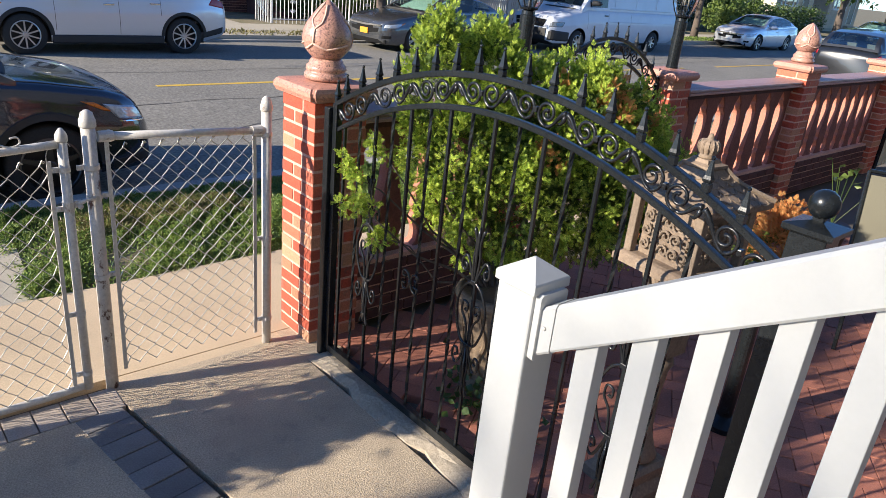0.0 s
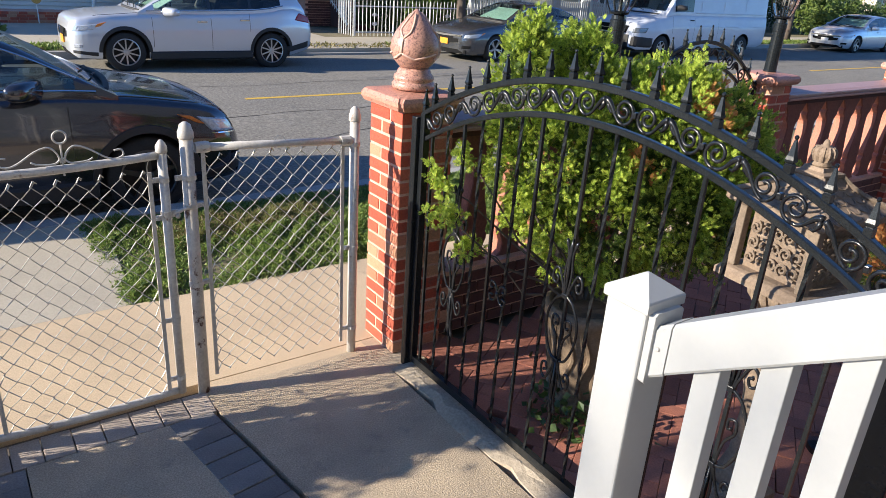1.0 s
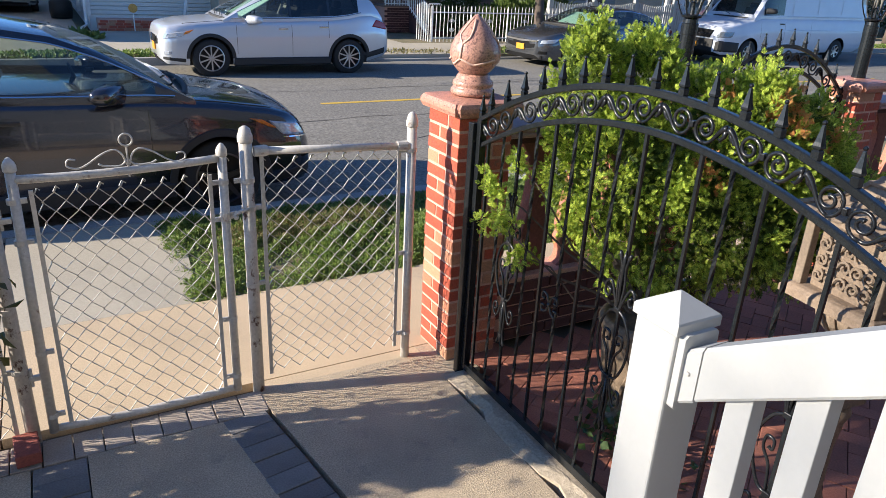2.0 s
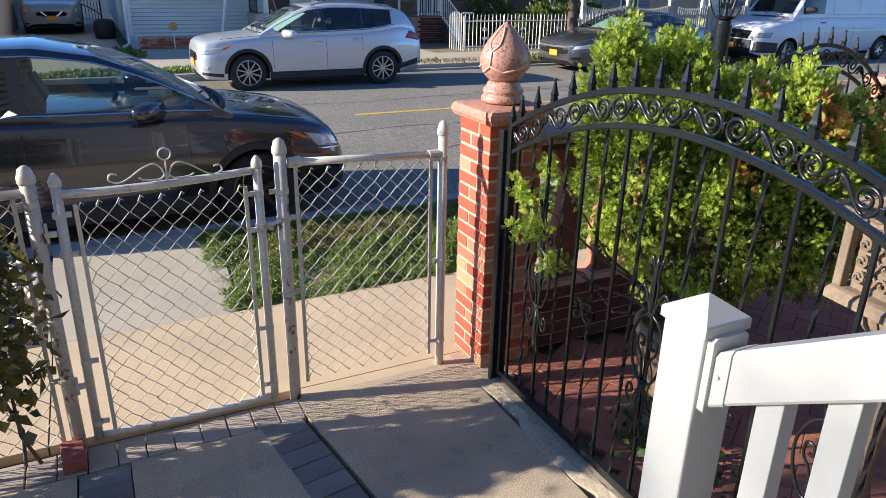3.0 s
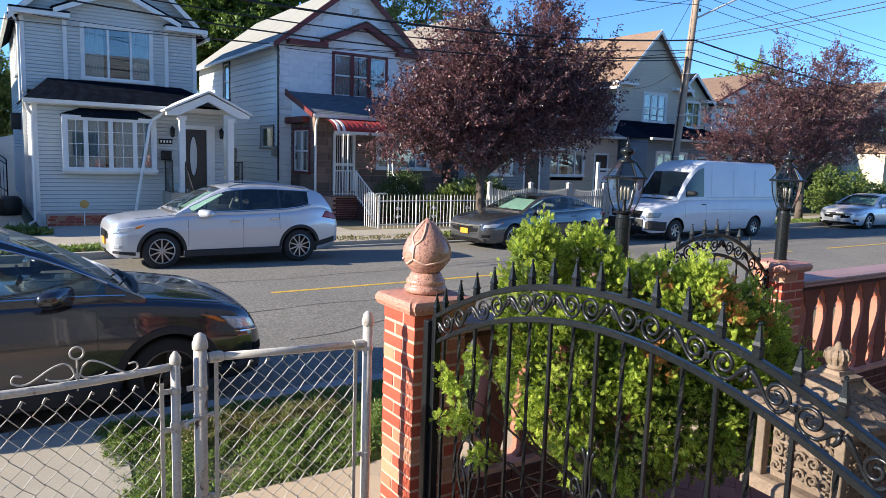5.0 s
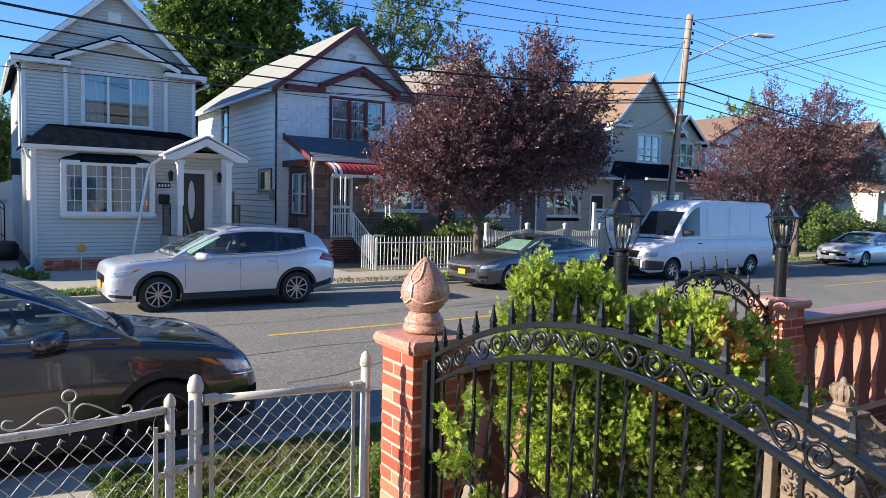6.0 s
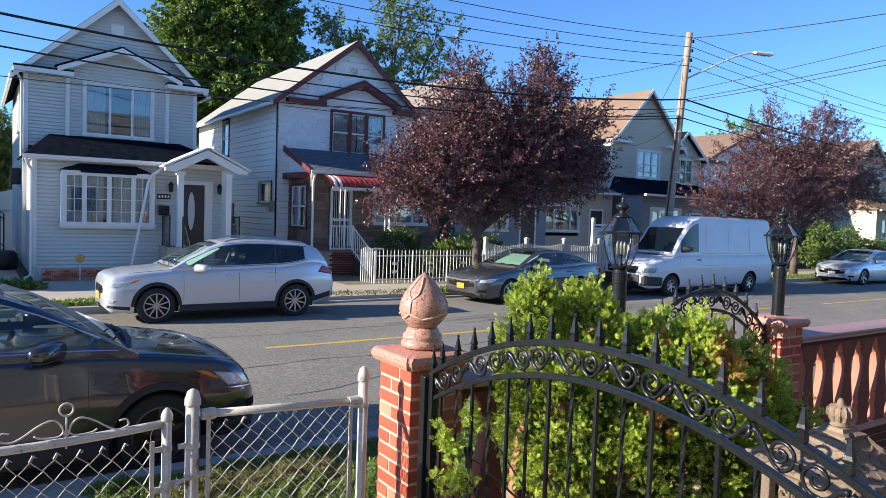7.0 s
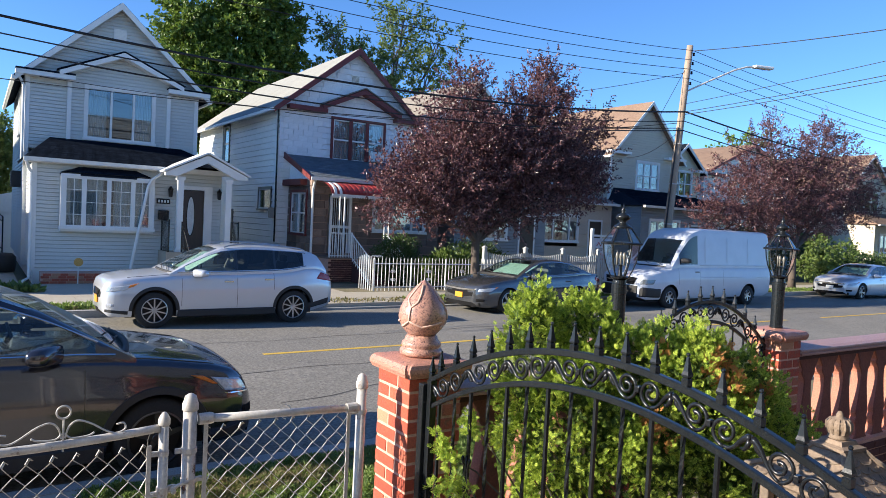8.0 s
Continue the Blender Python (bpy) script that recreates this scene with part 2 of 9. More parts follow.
# near black: the shade of rooms behind glass, put into a colour
M["room_shade"] = surface("room_shade", (0.05, 0.05, 0.055), 0.9, bump=0)
M["curtain"] = surface("curtain", (0.66, 0.66, 0.63), 0.9, col2=(0.50, 0.51, 0.50), big=6, fine=30, bump=0.3, stretch=(8, 8, 0.4))
M["window_glass"] = clear_glass("window_glass", (0.78, 0.83, 0.85), 0.02, 0.84)
M["lamp_glass"] = clear_glass("lamp_glass", (0.96, 0.97, 0.97), 0.03, 0.95)
M["tinted_glass"] = clear_glass("tinted_glass", (0.10, 0.11, 0.12), 0.02, 0.93)
M["car_glass"] = clear_glass("car_glass", (0.62, 0.69, 0.67), 0.02, 0.92)
M["screen_glass"] = clear_glass("screen_glass", (0.74, 0.86, 0.82), 0.02, 0.80)
M["silver_paint"] = surface("silver_paint", (0.62, 0.64, 0.68), 0.28, metal=0.45, col2=(0.60, 0.62, 0.66), fine=500, grain=0.04, bump=0, coat=0.8)
M["navy_paint"] = surface("navy_paint", (0.058, 0.060, 0.075), 0.18, metal=0.74, col2=(0.054, 0.056, 0.070), fine=500, grain=0.06, bump=0, coat=1.0)
M["grey_paint"] = surface("grey_paint", (0.085, 0.09, 0.10), 0.2, metal=0.6, col2=(0.11, 0.115, 0.125), fine=500, grain=0.08, bump=0, coat=1.0)
M["white_car_paint"] = surface("white_car_paint", (0.57, 0.60, 0.65), 0.35, col2=(0.50, 0.53, 0.58), big=2, fine=60, grain=0.05, bump=0, coat=0.4)
M["sage_paint"] = surface("sage_paint", (0.26, 0.29, 0.30), 0.3, metal=0.4, col2=(0.25, 0.28, 0.29), fine=500, grain=0.06, bump=0, coat=0.8)
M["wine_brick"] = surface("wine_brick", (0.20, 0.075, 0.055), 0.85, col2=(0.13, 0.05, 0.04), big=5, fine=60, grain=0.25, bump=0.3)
M["black_paint"] = surface("black_paint", (0.012, 0.013, 0.016), 0.3, bump=0, coat=0.8)
M["black_plastic"] = surface("black_plastic", (0.022, 0.022, 0.023), 0.6, fine=120, bump=0.1, depth=0.003)
M["tyre"] = surface("tyre", (0.018, 0.018, 0.018), 0.85, col2=(0.03, 0.029, 0.028), fine=60, bump=0.2, depth=0.004)
M["alloy"] = surface("alloy", (0.55, 0.56, 0.58), 0.3, metal=0.85, bump=0, fine=40, grain=0.06)
# alloy with the shade of the kerb-side wheels put into its colour
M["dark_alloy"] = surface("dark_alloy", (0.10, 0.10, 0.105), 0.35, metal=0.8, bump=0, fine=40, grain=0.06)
M["chrome"] = surface("chrome", (0.75, 0.76, 0.78), 0.12, metal=1.0, bump=0, grain=0.02)
M["grille_black"] = surface("grille_black", (0.012, 0.012, 0.013), 0.85, bump=0, spec=0.1)
M["car_interior"] = surface("car_interior", (0.17, 0.165, 0.16), 0.8, fine=60, bump=0.1)
M["maple_leaf"] = leaf_surface("maple_leaf", (0.045, 0.095, 0.014), (0.19, 0.27, 0.045), glow=0.35)
# pale green of the reflection in a windscreen, put into a panel
M["reflection_panel"] = surface("reflection_panel", (0.50, 0.66, 0.58), 0.5, fine=40, bump=0.1)
M["head_lens"] = surface("head_lens", (0.58, 0.62, 0.67), 0.12, metal=0.3, bump=0, coat=1.0)
M["grey_lens"] = surface("grey_lens", (0.22, 0.23, 0.22), 0.12, metal=0.3, bump=0, coat=1.0)
M["amber"] = surface("amber", (0.75, 0.20, 0.02), 0.25, bump=0, coat=0.6)
M["tail_red"] = surface("tail_red", (0.30, 0.008, 0.012), 0.2, bump=0, coat=0.5)
M["yellow_plate"] = surface("yellow_plate", (0.72, 0.29, 0.02), 0.5, bump=0)
M["cable"] = surface("cable", (0.012, 0.012, 0.013), 0.6, bump=0)
M["lantern_stone"] = surface("lantern_stone", (0.24, 0.175, 0.125), 0.8, col2=(0.14, 0.105, 0.078), big=8, fine=70, bump=0.4, depth=0.008,
                             spot=(0.28, 0.22, 0.17), spot_scale=9, spot_at=(0.58, 0.7))
M["lantern_cream"] = surface("lantern_cream", (0.22, 0.165, 0.12), 0.8, col2=(0.15, 0.115, 0.085), big=8, fine=70, bump=0.3)
M["planter_stone"] = surface("planter_stone", (0.22, 0.155, 0.10), 0.85, col2=(0.13, 0.095, 0.065), big=9, fine=60, bump=0.4, depth=0.008,
                             spot=(0.12, 0.09, 0.06), spot_scale=18, spot_at=(0.58, 0.68))
M["chair_fabric"] = surface("chair_fabric", (0.15, 0.14, 0.10), 0.8, fine=250, bump=0.3, depth=0.002, col2=(0.12, 0.11, 0.08))
M["pebble"] = surface("pebble", (0.42, 0.37, 0.33), 0.7, col2=(0.30, 0.25, 0.22), big=20, fine=90, bump=0.1, island=0.45)
M["orange_ball"] = surface("orange_ball", (0.60, 0.33, 0.08), 0.5, fine=50)
M["ink_black"] = surface("ink_black", (0.02, 0.02, 0.02), 0.5, bump=0)
M["crack_tar"] = surface("crack_tar", (0.085, 0.08, 0.072), 0.8, fine=40, bump=0.2)
M["ink_red"] = surface("ink_red", (0.5, 0.04, 0.04), 0.5, bump=0)
M["canvas_white"] = surface("canvas_white", (0.72, 0.72, 0.74), 0.7, fine=60, bump=0.05)
M["taupe_roof"] = surface("taupe_roof", (0.24, 0.21, 0.18), 0.9, col2=(0.19, 0.165, 0.145), big=1.2, fine=12, grain=0.25, bump=0.4, depth=0.02, island=0.1)
M["bulb_glass"] = surface("bulb_glass", (0.22, 0.21, 0.19), 0.2, bump=0, fine=40, grain=0.03)

# ---------------------------------------------------------------- builders
def part(name, bm, material, parent=None, label="", smooth=False):
    """Links a bmesh as one mesh object under a thing or a part."""
    me = bpy.data.meshes.new(name)
    if smooth:
        for f in bm.faces:
            f.smooth = True
    bm.to_mesh(me)
    bm.free()
    me.materials.append(material)
    ob = new(name, me)
    if parent is not None:
        ob.parent = parent
    if label:
        tagged(ob, label)
    return ob


def cloud(name, verts, faces, material, parent=None, label="", kind=""):
    """Links many small faces as one mesh."""
    me = bpy.data.meshes.new(name)
    me.from_pydata([tuple(v) for v in verts], [], [tuple(f) for f in faces])
    me.materials.append(material)
    ob = new(name, me)
    if parent is not None:
        ob.parent = parent
    return tagged(ob, label, kind=kind)


def thing(name, label, category, at=(0, 0, 0), group="", kind="", rz=0):
    """An empty at the base of a thing, which holds its parts."""
    ob = new(name)
    ob.empty_display_size = 0.1
    ob.matrix_world = pose(*at, 0, 0, rz)
    return tagged(ob, label, category, group, kind)


def structure(name, bm, material, label="", category="", smooth=False):
    return tagged(part(name, bm, material, None, label, smooth), category=category, kind="structure")


def B():
    return bmesh.new()


def box(bm, x0, x1, y0, y1, z0, z1, bevel=0.0):
    v = [bm.verts.new(p) for p in ((x0, y0, z0), (x1, y0, z0), (x1, y1, z0), (x0, y1, z0), (x0, y0, z1), (x1, y0, z1), (x1, y1, z1), (x0, y1, z1))]
    fs = [bm.faces.new([v[i] for i in q]) for q in ((3, 2, 1, 0), (4, 5, 6, 7), (0, 1, 5, 4), (1, 2, 6, 5), (2, 3, 7, 6), (3, 0, 4, 7))]
    if bevel:
        edges = list({e for f in fs for e in f.edges})
        bmesh.ops.bevel(bm, geom=edges, offset=bevel, segments=2, affect="EDGES", profile=0.5)
    return bm


def prism(bm, outline, a, b, axis="y"):
    """Extrudes an outline: axis y: (x, z) pairs from y = a to b; axis x: (y, z) pairs; axis z: (x, y) pairs."""
    def place(p, d):
        return {"y": (p[0], d, p[1]), "x": (d, p[0], p[1]), "z": (p[0], p[1], d)}[axis]
    lo = [bm.verts.new(place(p, a)) for p in outline]
    hi = [bm.verts.new(place(p, b)) for p in outline]
    n = len(outline)
    bm.faces.new(lo)
    bm.faces.new(list(reversed(hi)))
    for i in range(n):
        bm.faces.new((lo[i], hi[i], hi[(i + 1) % n], lo[(i + 1) % n]))
    return bm


def tidy(bm):
    bmesh.ops.recalc_face_normals(bm, faces=bm.faces)
    return bm


def tube(bm, pts, r, seg=6, closed=False, caps=True, twist=0.0):
    """A round or square bar along points; r may be a list."""
    pts = [Vector(p) for p in pts]
    n = len(pts)
    rs = r if isinstance(r, (list, tuple)) else [r] * n
    rings = []
    ref = None
    for i, p in enumerate(pts):
        if closed:
            d = pts[(i + 1) % n] - pts[i - 1]
        else:
            d = pts[min(i + 1, n - 1)] - pts[max(i - 1, 0)]
        d.normalize()
        if ref is None:
            ref = Vector((0, 0, 1)) if abs(d.z) < 0.9 else Vector((1, 0, 0))
        u = (ref - d * ref.dot(d))
        if u.length < 1e-5:
            u = d.orthogonal()
        u.normalize()
        ref = u
        w = d.cross(u)
        rings.append([bm.verts.new(p + (u * math.cos(a) + w * math.sin(a)) * rs[i])
                      for a in (2 * math.pi * (k + 0.5) / seg + twist * i for k in range(seg))])
    for i in range(n if closed else n - 1):
        a, b = rings[i], rings[(i + 1) % n]
        for k in range(seg):
            bm.faces.new((a[k], a[(k + 1) % seg], b[(k + 1) % seg], b[k]))
    if caps and not closed:
        bm.faces.new(list(reversed(rings[0])))
        bm.faces.new(rings[-1])
    return bm


def lathe(bm, profile, at=(0, 0, 0), seg=16, squash=(1, 1), caps=True):
    """Turns (radius, height) pairs round the upright through at."""
    rings = []
    for r, z in profile:
        if r < 1e-4:
            rings.append([bm.verts.new((at[0], at[1], at[2] + z))])
        else:
            rings.append([bm.verts.new((at[0] + r * squash[0] * math.cos(2 * math.pi * k / seg), at[1] + r * squash[1] * math.sin(2 * math.pi * k / seg), at[2] + z)) for k in range(seg)])
    for a, b in zip(rings, rings[1:]):
        if len(a) == 1 and len(b) == 1:
            continue
        for k in range(seg):
            j = (k + 1) % seg
            if len(a) == 1:
                bm.faces.new((a[0], b[j], b[k]))
            elif len(b) == 1:
                bm.faces.new((a[k], a[j], b[0]))
            else:
                bm.faces.new((a[k], a[j], b[j], b[k]))
    for ring, flip in ((rings[0], True), (rings[-1], False)):
        if caps and len(ring) > 1:
            bm.faces.new(list(reversed(ring)) if flip else ring)
    return bm


def ball(bm, at, r, seg=12, squash=1.0):
    return lathe(bm, [(r * math.sin(math.pi * i / 8), -r * squash * math.cos(math.pi * i / 8)) for i in range(9)], at, seg)


def square_stack(bm, at, steps):
    """Square tiers (half width, height from at), joined smoothly from one to the next."""
    rings = [[bm.verts.new((at[0] + sx * h, at[1] + sy * h, at[2] + z)) for sx, sy in ((-1, -1), (1, -1), (1, 1), (-1, 1))] for h, z in steps]
    for a, b in zip(rings, rings[1:]):
        for k in range(4):
            bm.faces.new((a[k], a[(k + 1) % 4], b[(k + 1) % 4], b[k]))
    bm.faces.new(list(reversed(rings[0])))
    bm.faces.new(rings[-1])
    return bm


def spiral(c, r0, r1, a0, turns, n=22):
    """Points (u, v) of a flat scroll from radius r0 to r1 about c."""
    out = []
    for i in range(n + 1):
        k = i / n
        a = a0 + 2 * math.pi * turns * k
        r = r0 + (r1 - r0) * k
        out.append((c[0] + r * math.cos(a), c[1] + r * math.sin(a)))
    return out


def clip_spans(a, b, cuts):
    spans = [(a, b)]
    for c0, c1 in cuts:
        out = []
        for s0, s1 in spans:
            if c1 <= s0 or c0 >= s1:
                out.append((s0, s1))
            else:
                if c0 > s0:
                    out.append((s0, c0))
                if c1 < s1:
                    out.append((c1, s1))
        spans = out
    return spans


def siding(bm, origin, along, width, z0, z1, course=0.12, lip=0.018, holes=(), gable=None):
    """Lapped boards on an upright wall: origin (x, y) of its left end, along its unit direction; outward is to the right of along.
    gable: (apex u, apex z) narrows the wall above z1 to a point; holes: (u0, u1, z0, z1)."""
    ox, oy = origin
    ax, ay = along
    nx, ny = ay, -ax
    top = gable[1] if gable else z1
    z = z0
    while z < top - 1e-4:
        zt = min(z + course, top if z >= z1 or not gable else max(z1, min(z + course, top)))
        if zt - z < 1e-4:
            break
        lo, hi, lo2, hi2 = 0.0, width, 0.0, width
        if gable and zt > z1:
            def edge(h):
                k = max(0.0, (h - z1) / (gable[1] - z1))
                return gable[0] * k, width - (width - gable[0]) * k
            lo, hi = edge(z)
            lo2, hi2 = edge(zt)
        zm = (z + zt) / 2
        for s0, s1 in clip_spans(lo, hi, [(h[0], h[1]) for h in holes if h[2] < zm < h[3]]):
            t0 = lo2 if s0 == lo else s0
            t1 = hi2 if s1 == hi else s1
            g = min(0.024, (zt - z) * 0.3)
            p = [(ox + ax * u + nx * d, oy + ay * u + ny * d, h) for u, d, h in ((s0, lip, z + g), (s1, lip, z + g), (t1, 0.0, zt), (t0, 0.0, zt), (s0, -0.02, z + g), (s1, -0.02, z + g), (s0, 0.0, z), (s1, 0.0, z))]
            v = [bm.verts.new(q) for q in p]
            bm.faces.new((v[0], v[1], v[2], v[3]))
            bm.faces.new((v[4], v[5], v[1], v[0]))
            bm.faces.new((v[6], v[7], v[5], v[4]))
        z = zt
    bmesh.ops.remove_doubles(bm, verts=bm.verts, dist=0.0008)
    return bm


def slab(bm, corners, thick):
    """A sloped roof plane of four (or three) corners with thickness."""
    a = [bm.verts.new(c) for c in corners]
    n = (Vector(corners[1]) - Vector(corners[0])).cross(Vector(corners[-1]) - Vector(corners[0])).normalized()
    b = [bm.verts.new(Vector(c) - n * thick) for c in corners]
    bm.faces.new(a)
    bm.faces.new(list(reversed(b)))
    k = len(a)
    for i in range(k):
        bm.faces.new((a[i], b[i], b[(i + 1) % k], a[(i + 1) % k]))
    return bm


def shingled(bm, corners, course=0.14, tab=0.3, lift=0.012, rng=None):
    """Rows of roof shingles on a plane whose corners run: eave left, eave right, ridge right, ridge left."""
    c = [Vector(q) for q in corners]
    n = (c[1] - c[0]).cross(c[3] - c[0]).normalized()
    rows = max(1, int((c[3] - c[0]).length / course))
    for i in range(rows):
        k0, k1 = i / rows, (i + 1) / rows
        a0, b0 = c[0].lerp(c[3], k0), c[1].lerp(c[2], k0)
        a1, b1 = c[0].lerp(c[3], k1), c[1].lerp(c[2], k1)
        m = max(1, int((b0 - a0).length / tab))
        off = 0.5 if i % 2 else 0.0
        cuts = [0.0] + [(j + off) / m for j in range(1 if not off else 0, m)] + [1.0]
        for j in range(len(cuts) - 1):
            u0, u1 = cuts[j] + 0.002, cuts[j + 1] - 0.002
            q = [a0.lerp(b0, u0) + n * lift, a0.lerp(b0, u1) + n * lift, a1.lerp(b1, u1) + n * 0.003, a1.lerp(b1, u0) + n * 0.003]
            bm.faces.new([bm.verts.new(p) for p in q])
    return bm

# ---------------------------------------------------------------- ground, road, pavements
def sheet(name, x0, x1, y0, y1, z, thick, material, label, category):
    return structure(name, box(B(), x0, x1, y0, y1, z - thick, z), material, label, category)


ground = structure("ground", box(B(), -400, 500, -300, 600, -0.9, -0.24), M["dry_ground"], "bare dry earth and grass ground sheet", "ground")

# the road is crowned: its middle stands higher than its gutters
ROAD = [(6.35, -0.15), (8.0, -0.115), (11.4, -0.08), (14.8, -0.115), (16.6, -0.15)]
bm = B()
prism(bm, ROAD + [(16.6, -0.24), (6.35, -0.24)], -160, 260, "x")
road = structure("road", tidy(bm), M["asphalt"], "worn grey asphalt street with patches and cracks", "road")
bm = B()
for x0, x1 in ((3.98, 11.3), (15.5, 19.5), (21.4, 44), (47, 90)):
    box(bm, x0, x1, 11.22, 11.33, -0.083, -0.078)
structure("road_marking", bm, M["road_paint"], "faded yellow painted centre line", "road marking")
# tar-filled cracks that wander over the asphalt
rng = random.Random(5)
bm = B()
for x, y, dx, dy, n in ((2.2, 9.9, 0.5, 0.03, 14), (3.2, 8.4, 0.45, 0.1, 10), (-1, 12.6, 0.7, 0.0, 22), (6.5, 9.2, 0.4, 0.12, 16), (9.5, 12.5, 0.7, -0.02, 20)):
    for i in range(n):
        nx_, ny_ = x + dx + rng.uniform(-0.12, 0.12), y + dy + rng.uniform(-0.1, 0.1)
        h = [np.interp(v, [p[0] for p in ROAD], [p[1] for p in ROAD]) + 0.004 for v in (y, ny_)]
        w = rng.uniform(0.006, 0.016)
        q = [bm.verts.new(p) for p in ((x, y - w, h[0]), (nx_, ny_ - w, h[1]), (nx_, ny_ + w, h[1]), (x, y + w, h[0]))]
        bm.faces.new(q)
        x, y = nx_, ny_
structure("road_cracks", bm, M["crack_tar"], "dark tar-filled cracks in the asphalt", "road")

for name, y0, y1, x0, x1 in (("kerb_near", 6.18, 6.35, -60, 120), ("kerb_far", 16.6, 16.77, -60, 160)):
    bm = B()
    x = x0
    while x < x1:
        box(bm, x + 0.004, x + 2.4, y0, y1, -0.24, 0.0 if not (name == "kerb_far" and 5.8 < x < 10.2) else -0.1)
        x += 2.404
    structure(name, bm, M["kerb"], "weathered concrete kerb stones", "kerb")


def flags(name, x0, x1, y0, y1, step_x, material, label, z=0.0, joint=0.008):
    """A pavement of cast slabs with open joints."""
    bm = B()
    x = x0
    while x < x1 - 0.05:
        box(bm, x + joint / 2, min(x + step_x, x1) - joint / 2, y0, y1, z - 0.12, z)
        x += step_x
    base = structure(name, bm, material, label, "pavement")
    return base


flags("pavement_near", -40.68, 60, 3.40, 4.49, 3.1, M["tan_concrete"], "tan concrete pavement with slab joints")
flags("pavement_far", -40, 120, 17.75, 19.2, 1.5, M["grey_concrete"], "pale concrete pavement across the street")
structure("verge_soil_near", box(B(), 0.76, 60, 4.5, 6.17, -0.2, -0.035), M["dry_ground"], "dry soil verge under the grass", "ground")
structure("pebble_soil", box(B(), -40, -0.42, 4.5, 6.17, -0.2, -0.035), M["soil"], "dark soil bed under pebbles", "ground")
structure("crossing_slab", tidy(prism(B(), [(-0.41, 4.5), (0.73, 4.5), (0.87, 6.17), (-0.41, 6.17)], -0.154, -0.004, "z")), M["grey_concrete"], "grey concrete slab between pavement and kerb", "pavement")
structure("verge_soil_far", box(B(), -40, 5.9, 16.78, 17.74, -0.2, -0.03), M["dry_ground"], "dry grass verge across the street", "ground")
structure("verge_soil_far_2", box(B(), 10.3, 120, 16.78, 17.74, -0.2, -0.03), M["dry_ground"], "dry grass verge across the street", "ground")
sheet("driveway_apron", 5.91, 10.29, 16.78, 17.74, -0.006, 0.18, M["grey_concrete"], "pale concrete driveway apron", "pavement")
sheet("driveway_far", -30, 9.3, 19.21, 22.3, 0.0, 0.15, M["grey_concrete"], "grey concrete front yard and driveway", "pavement")
sheet("driveway_side", -4, 1.0, 22.31, 40, 0.0, 0.15, M["grey_concrete"], "grey concrete driveway beside the house", "pavement")
structure("yard_soil_far", box(B(), 9.31, 120, 19.21, 45, -0.2, -0.02), M["dry_ground"], "front yard soil across the street", "ground")

# the front yard on this side
SLANT = 0.155
for name, quad in (("yard_floor", [(-0.033, -2.5), (0.570 + SLANT * 5.61, -2.5), (0.570, 3.115), (-0.033, 3.115)]),
                   ("yard_floor_2", [(0.778 + SLANT * 5.81, -2.5), (1.76, -2.5), (1.76, 3.312), (0.778, 3.312)])):
    structure(name, tidy(prism(B(), quad, -0.12, 0.0, "z")), M["yard_concrete"], "tan concrete yard floor slab", "floor")
sheet("yard_floor_3", -6, -0.26, -2.5, 3.11, 0.0, 0.12, M["yard_concrete"], "tan concrete yard floor slab", "floor")
structure("yard_floor_4", box(B(), 1.762, 2.0, 3.022, 3.395, -0.12, -0.001), M["yard_concrete"], "tan concrete floor at the foot of the pier", "floor")
structure("threshold", box(B(), 0.80, 1.80, 3.315, 3.395, -0.12, -0.002), M["tan_concrete"], "tan concrete threshold strip under the fence", "floor")
bm = B()
lines = []
for i in range(61):
    y0 = 3.02 - 0.09 * i
    edge = 1.775 + 0.02 * math.sin(i * 0.7) + rng.uniform(-0.018, 0.018)
    lines.append([bm.verts.new(p) for p in ((edge, y0, -0.05), (edge, y0, 0.003), (edge + 0.05, y0, 0.014 + rng.uniform(-0.005, 0.005)), (1.86, y0, 0.016 + rng.uniform(-0.006, 0.006)), (1.94, y0, 0.012), (1.94, y0, -0.05))])
for a, b in zip(lines, lines[1:]):
    for k in range(5):
        bm.faces.new((a[k], b[k], b[k + 1], a[k + 1]))
tidy(bm)
structure("gate_sill", bm, M["cement"], "rough grey cement sill under the gate", "floor")
structure("yard_bed", box(B(), -6, 2.0, -2.5, 3.395, -0.3, -0.05), M["joint_sand"], "sand bed under the pavers", "ground")
structure("patio_bed", box(B(), 1.95, 12.5, -4.5, 3.395, -0.3, -0.05), M["joint_sand"], "sand bed under the patio pavers", "ground")

# ---------------------------------------------------------------- street wall of brick piers, caps and balusters
def brick_mesh(name, lx, ly, lz, mat="brick"):
    bm = box(B(), -lx / 2, lx / 2, -ly / 2, ly / 2, -lz / 2, lz / 2, 0.004)
    me = bpy.data.meshes.new(name)
    bm.to_mesh(me)
    bm.free()
    me.materials.append(M[mat])
    return me


COURSE = 0.0755


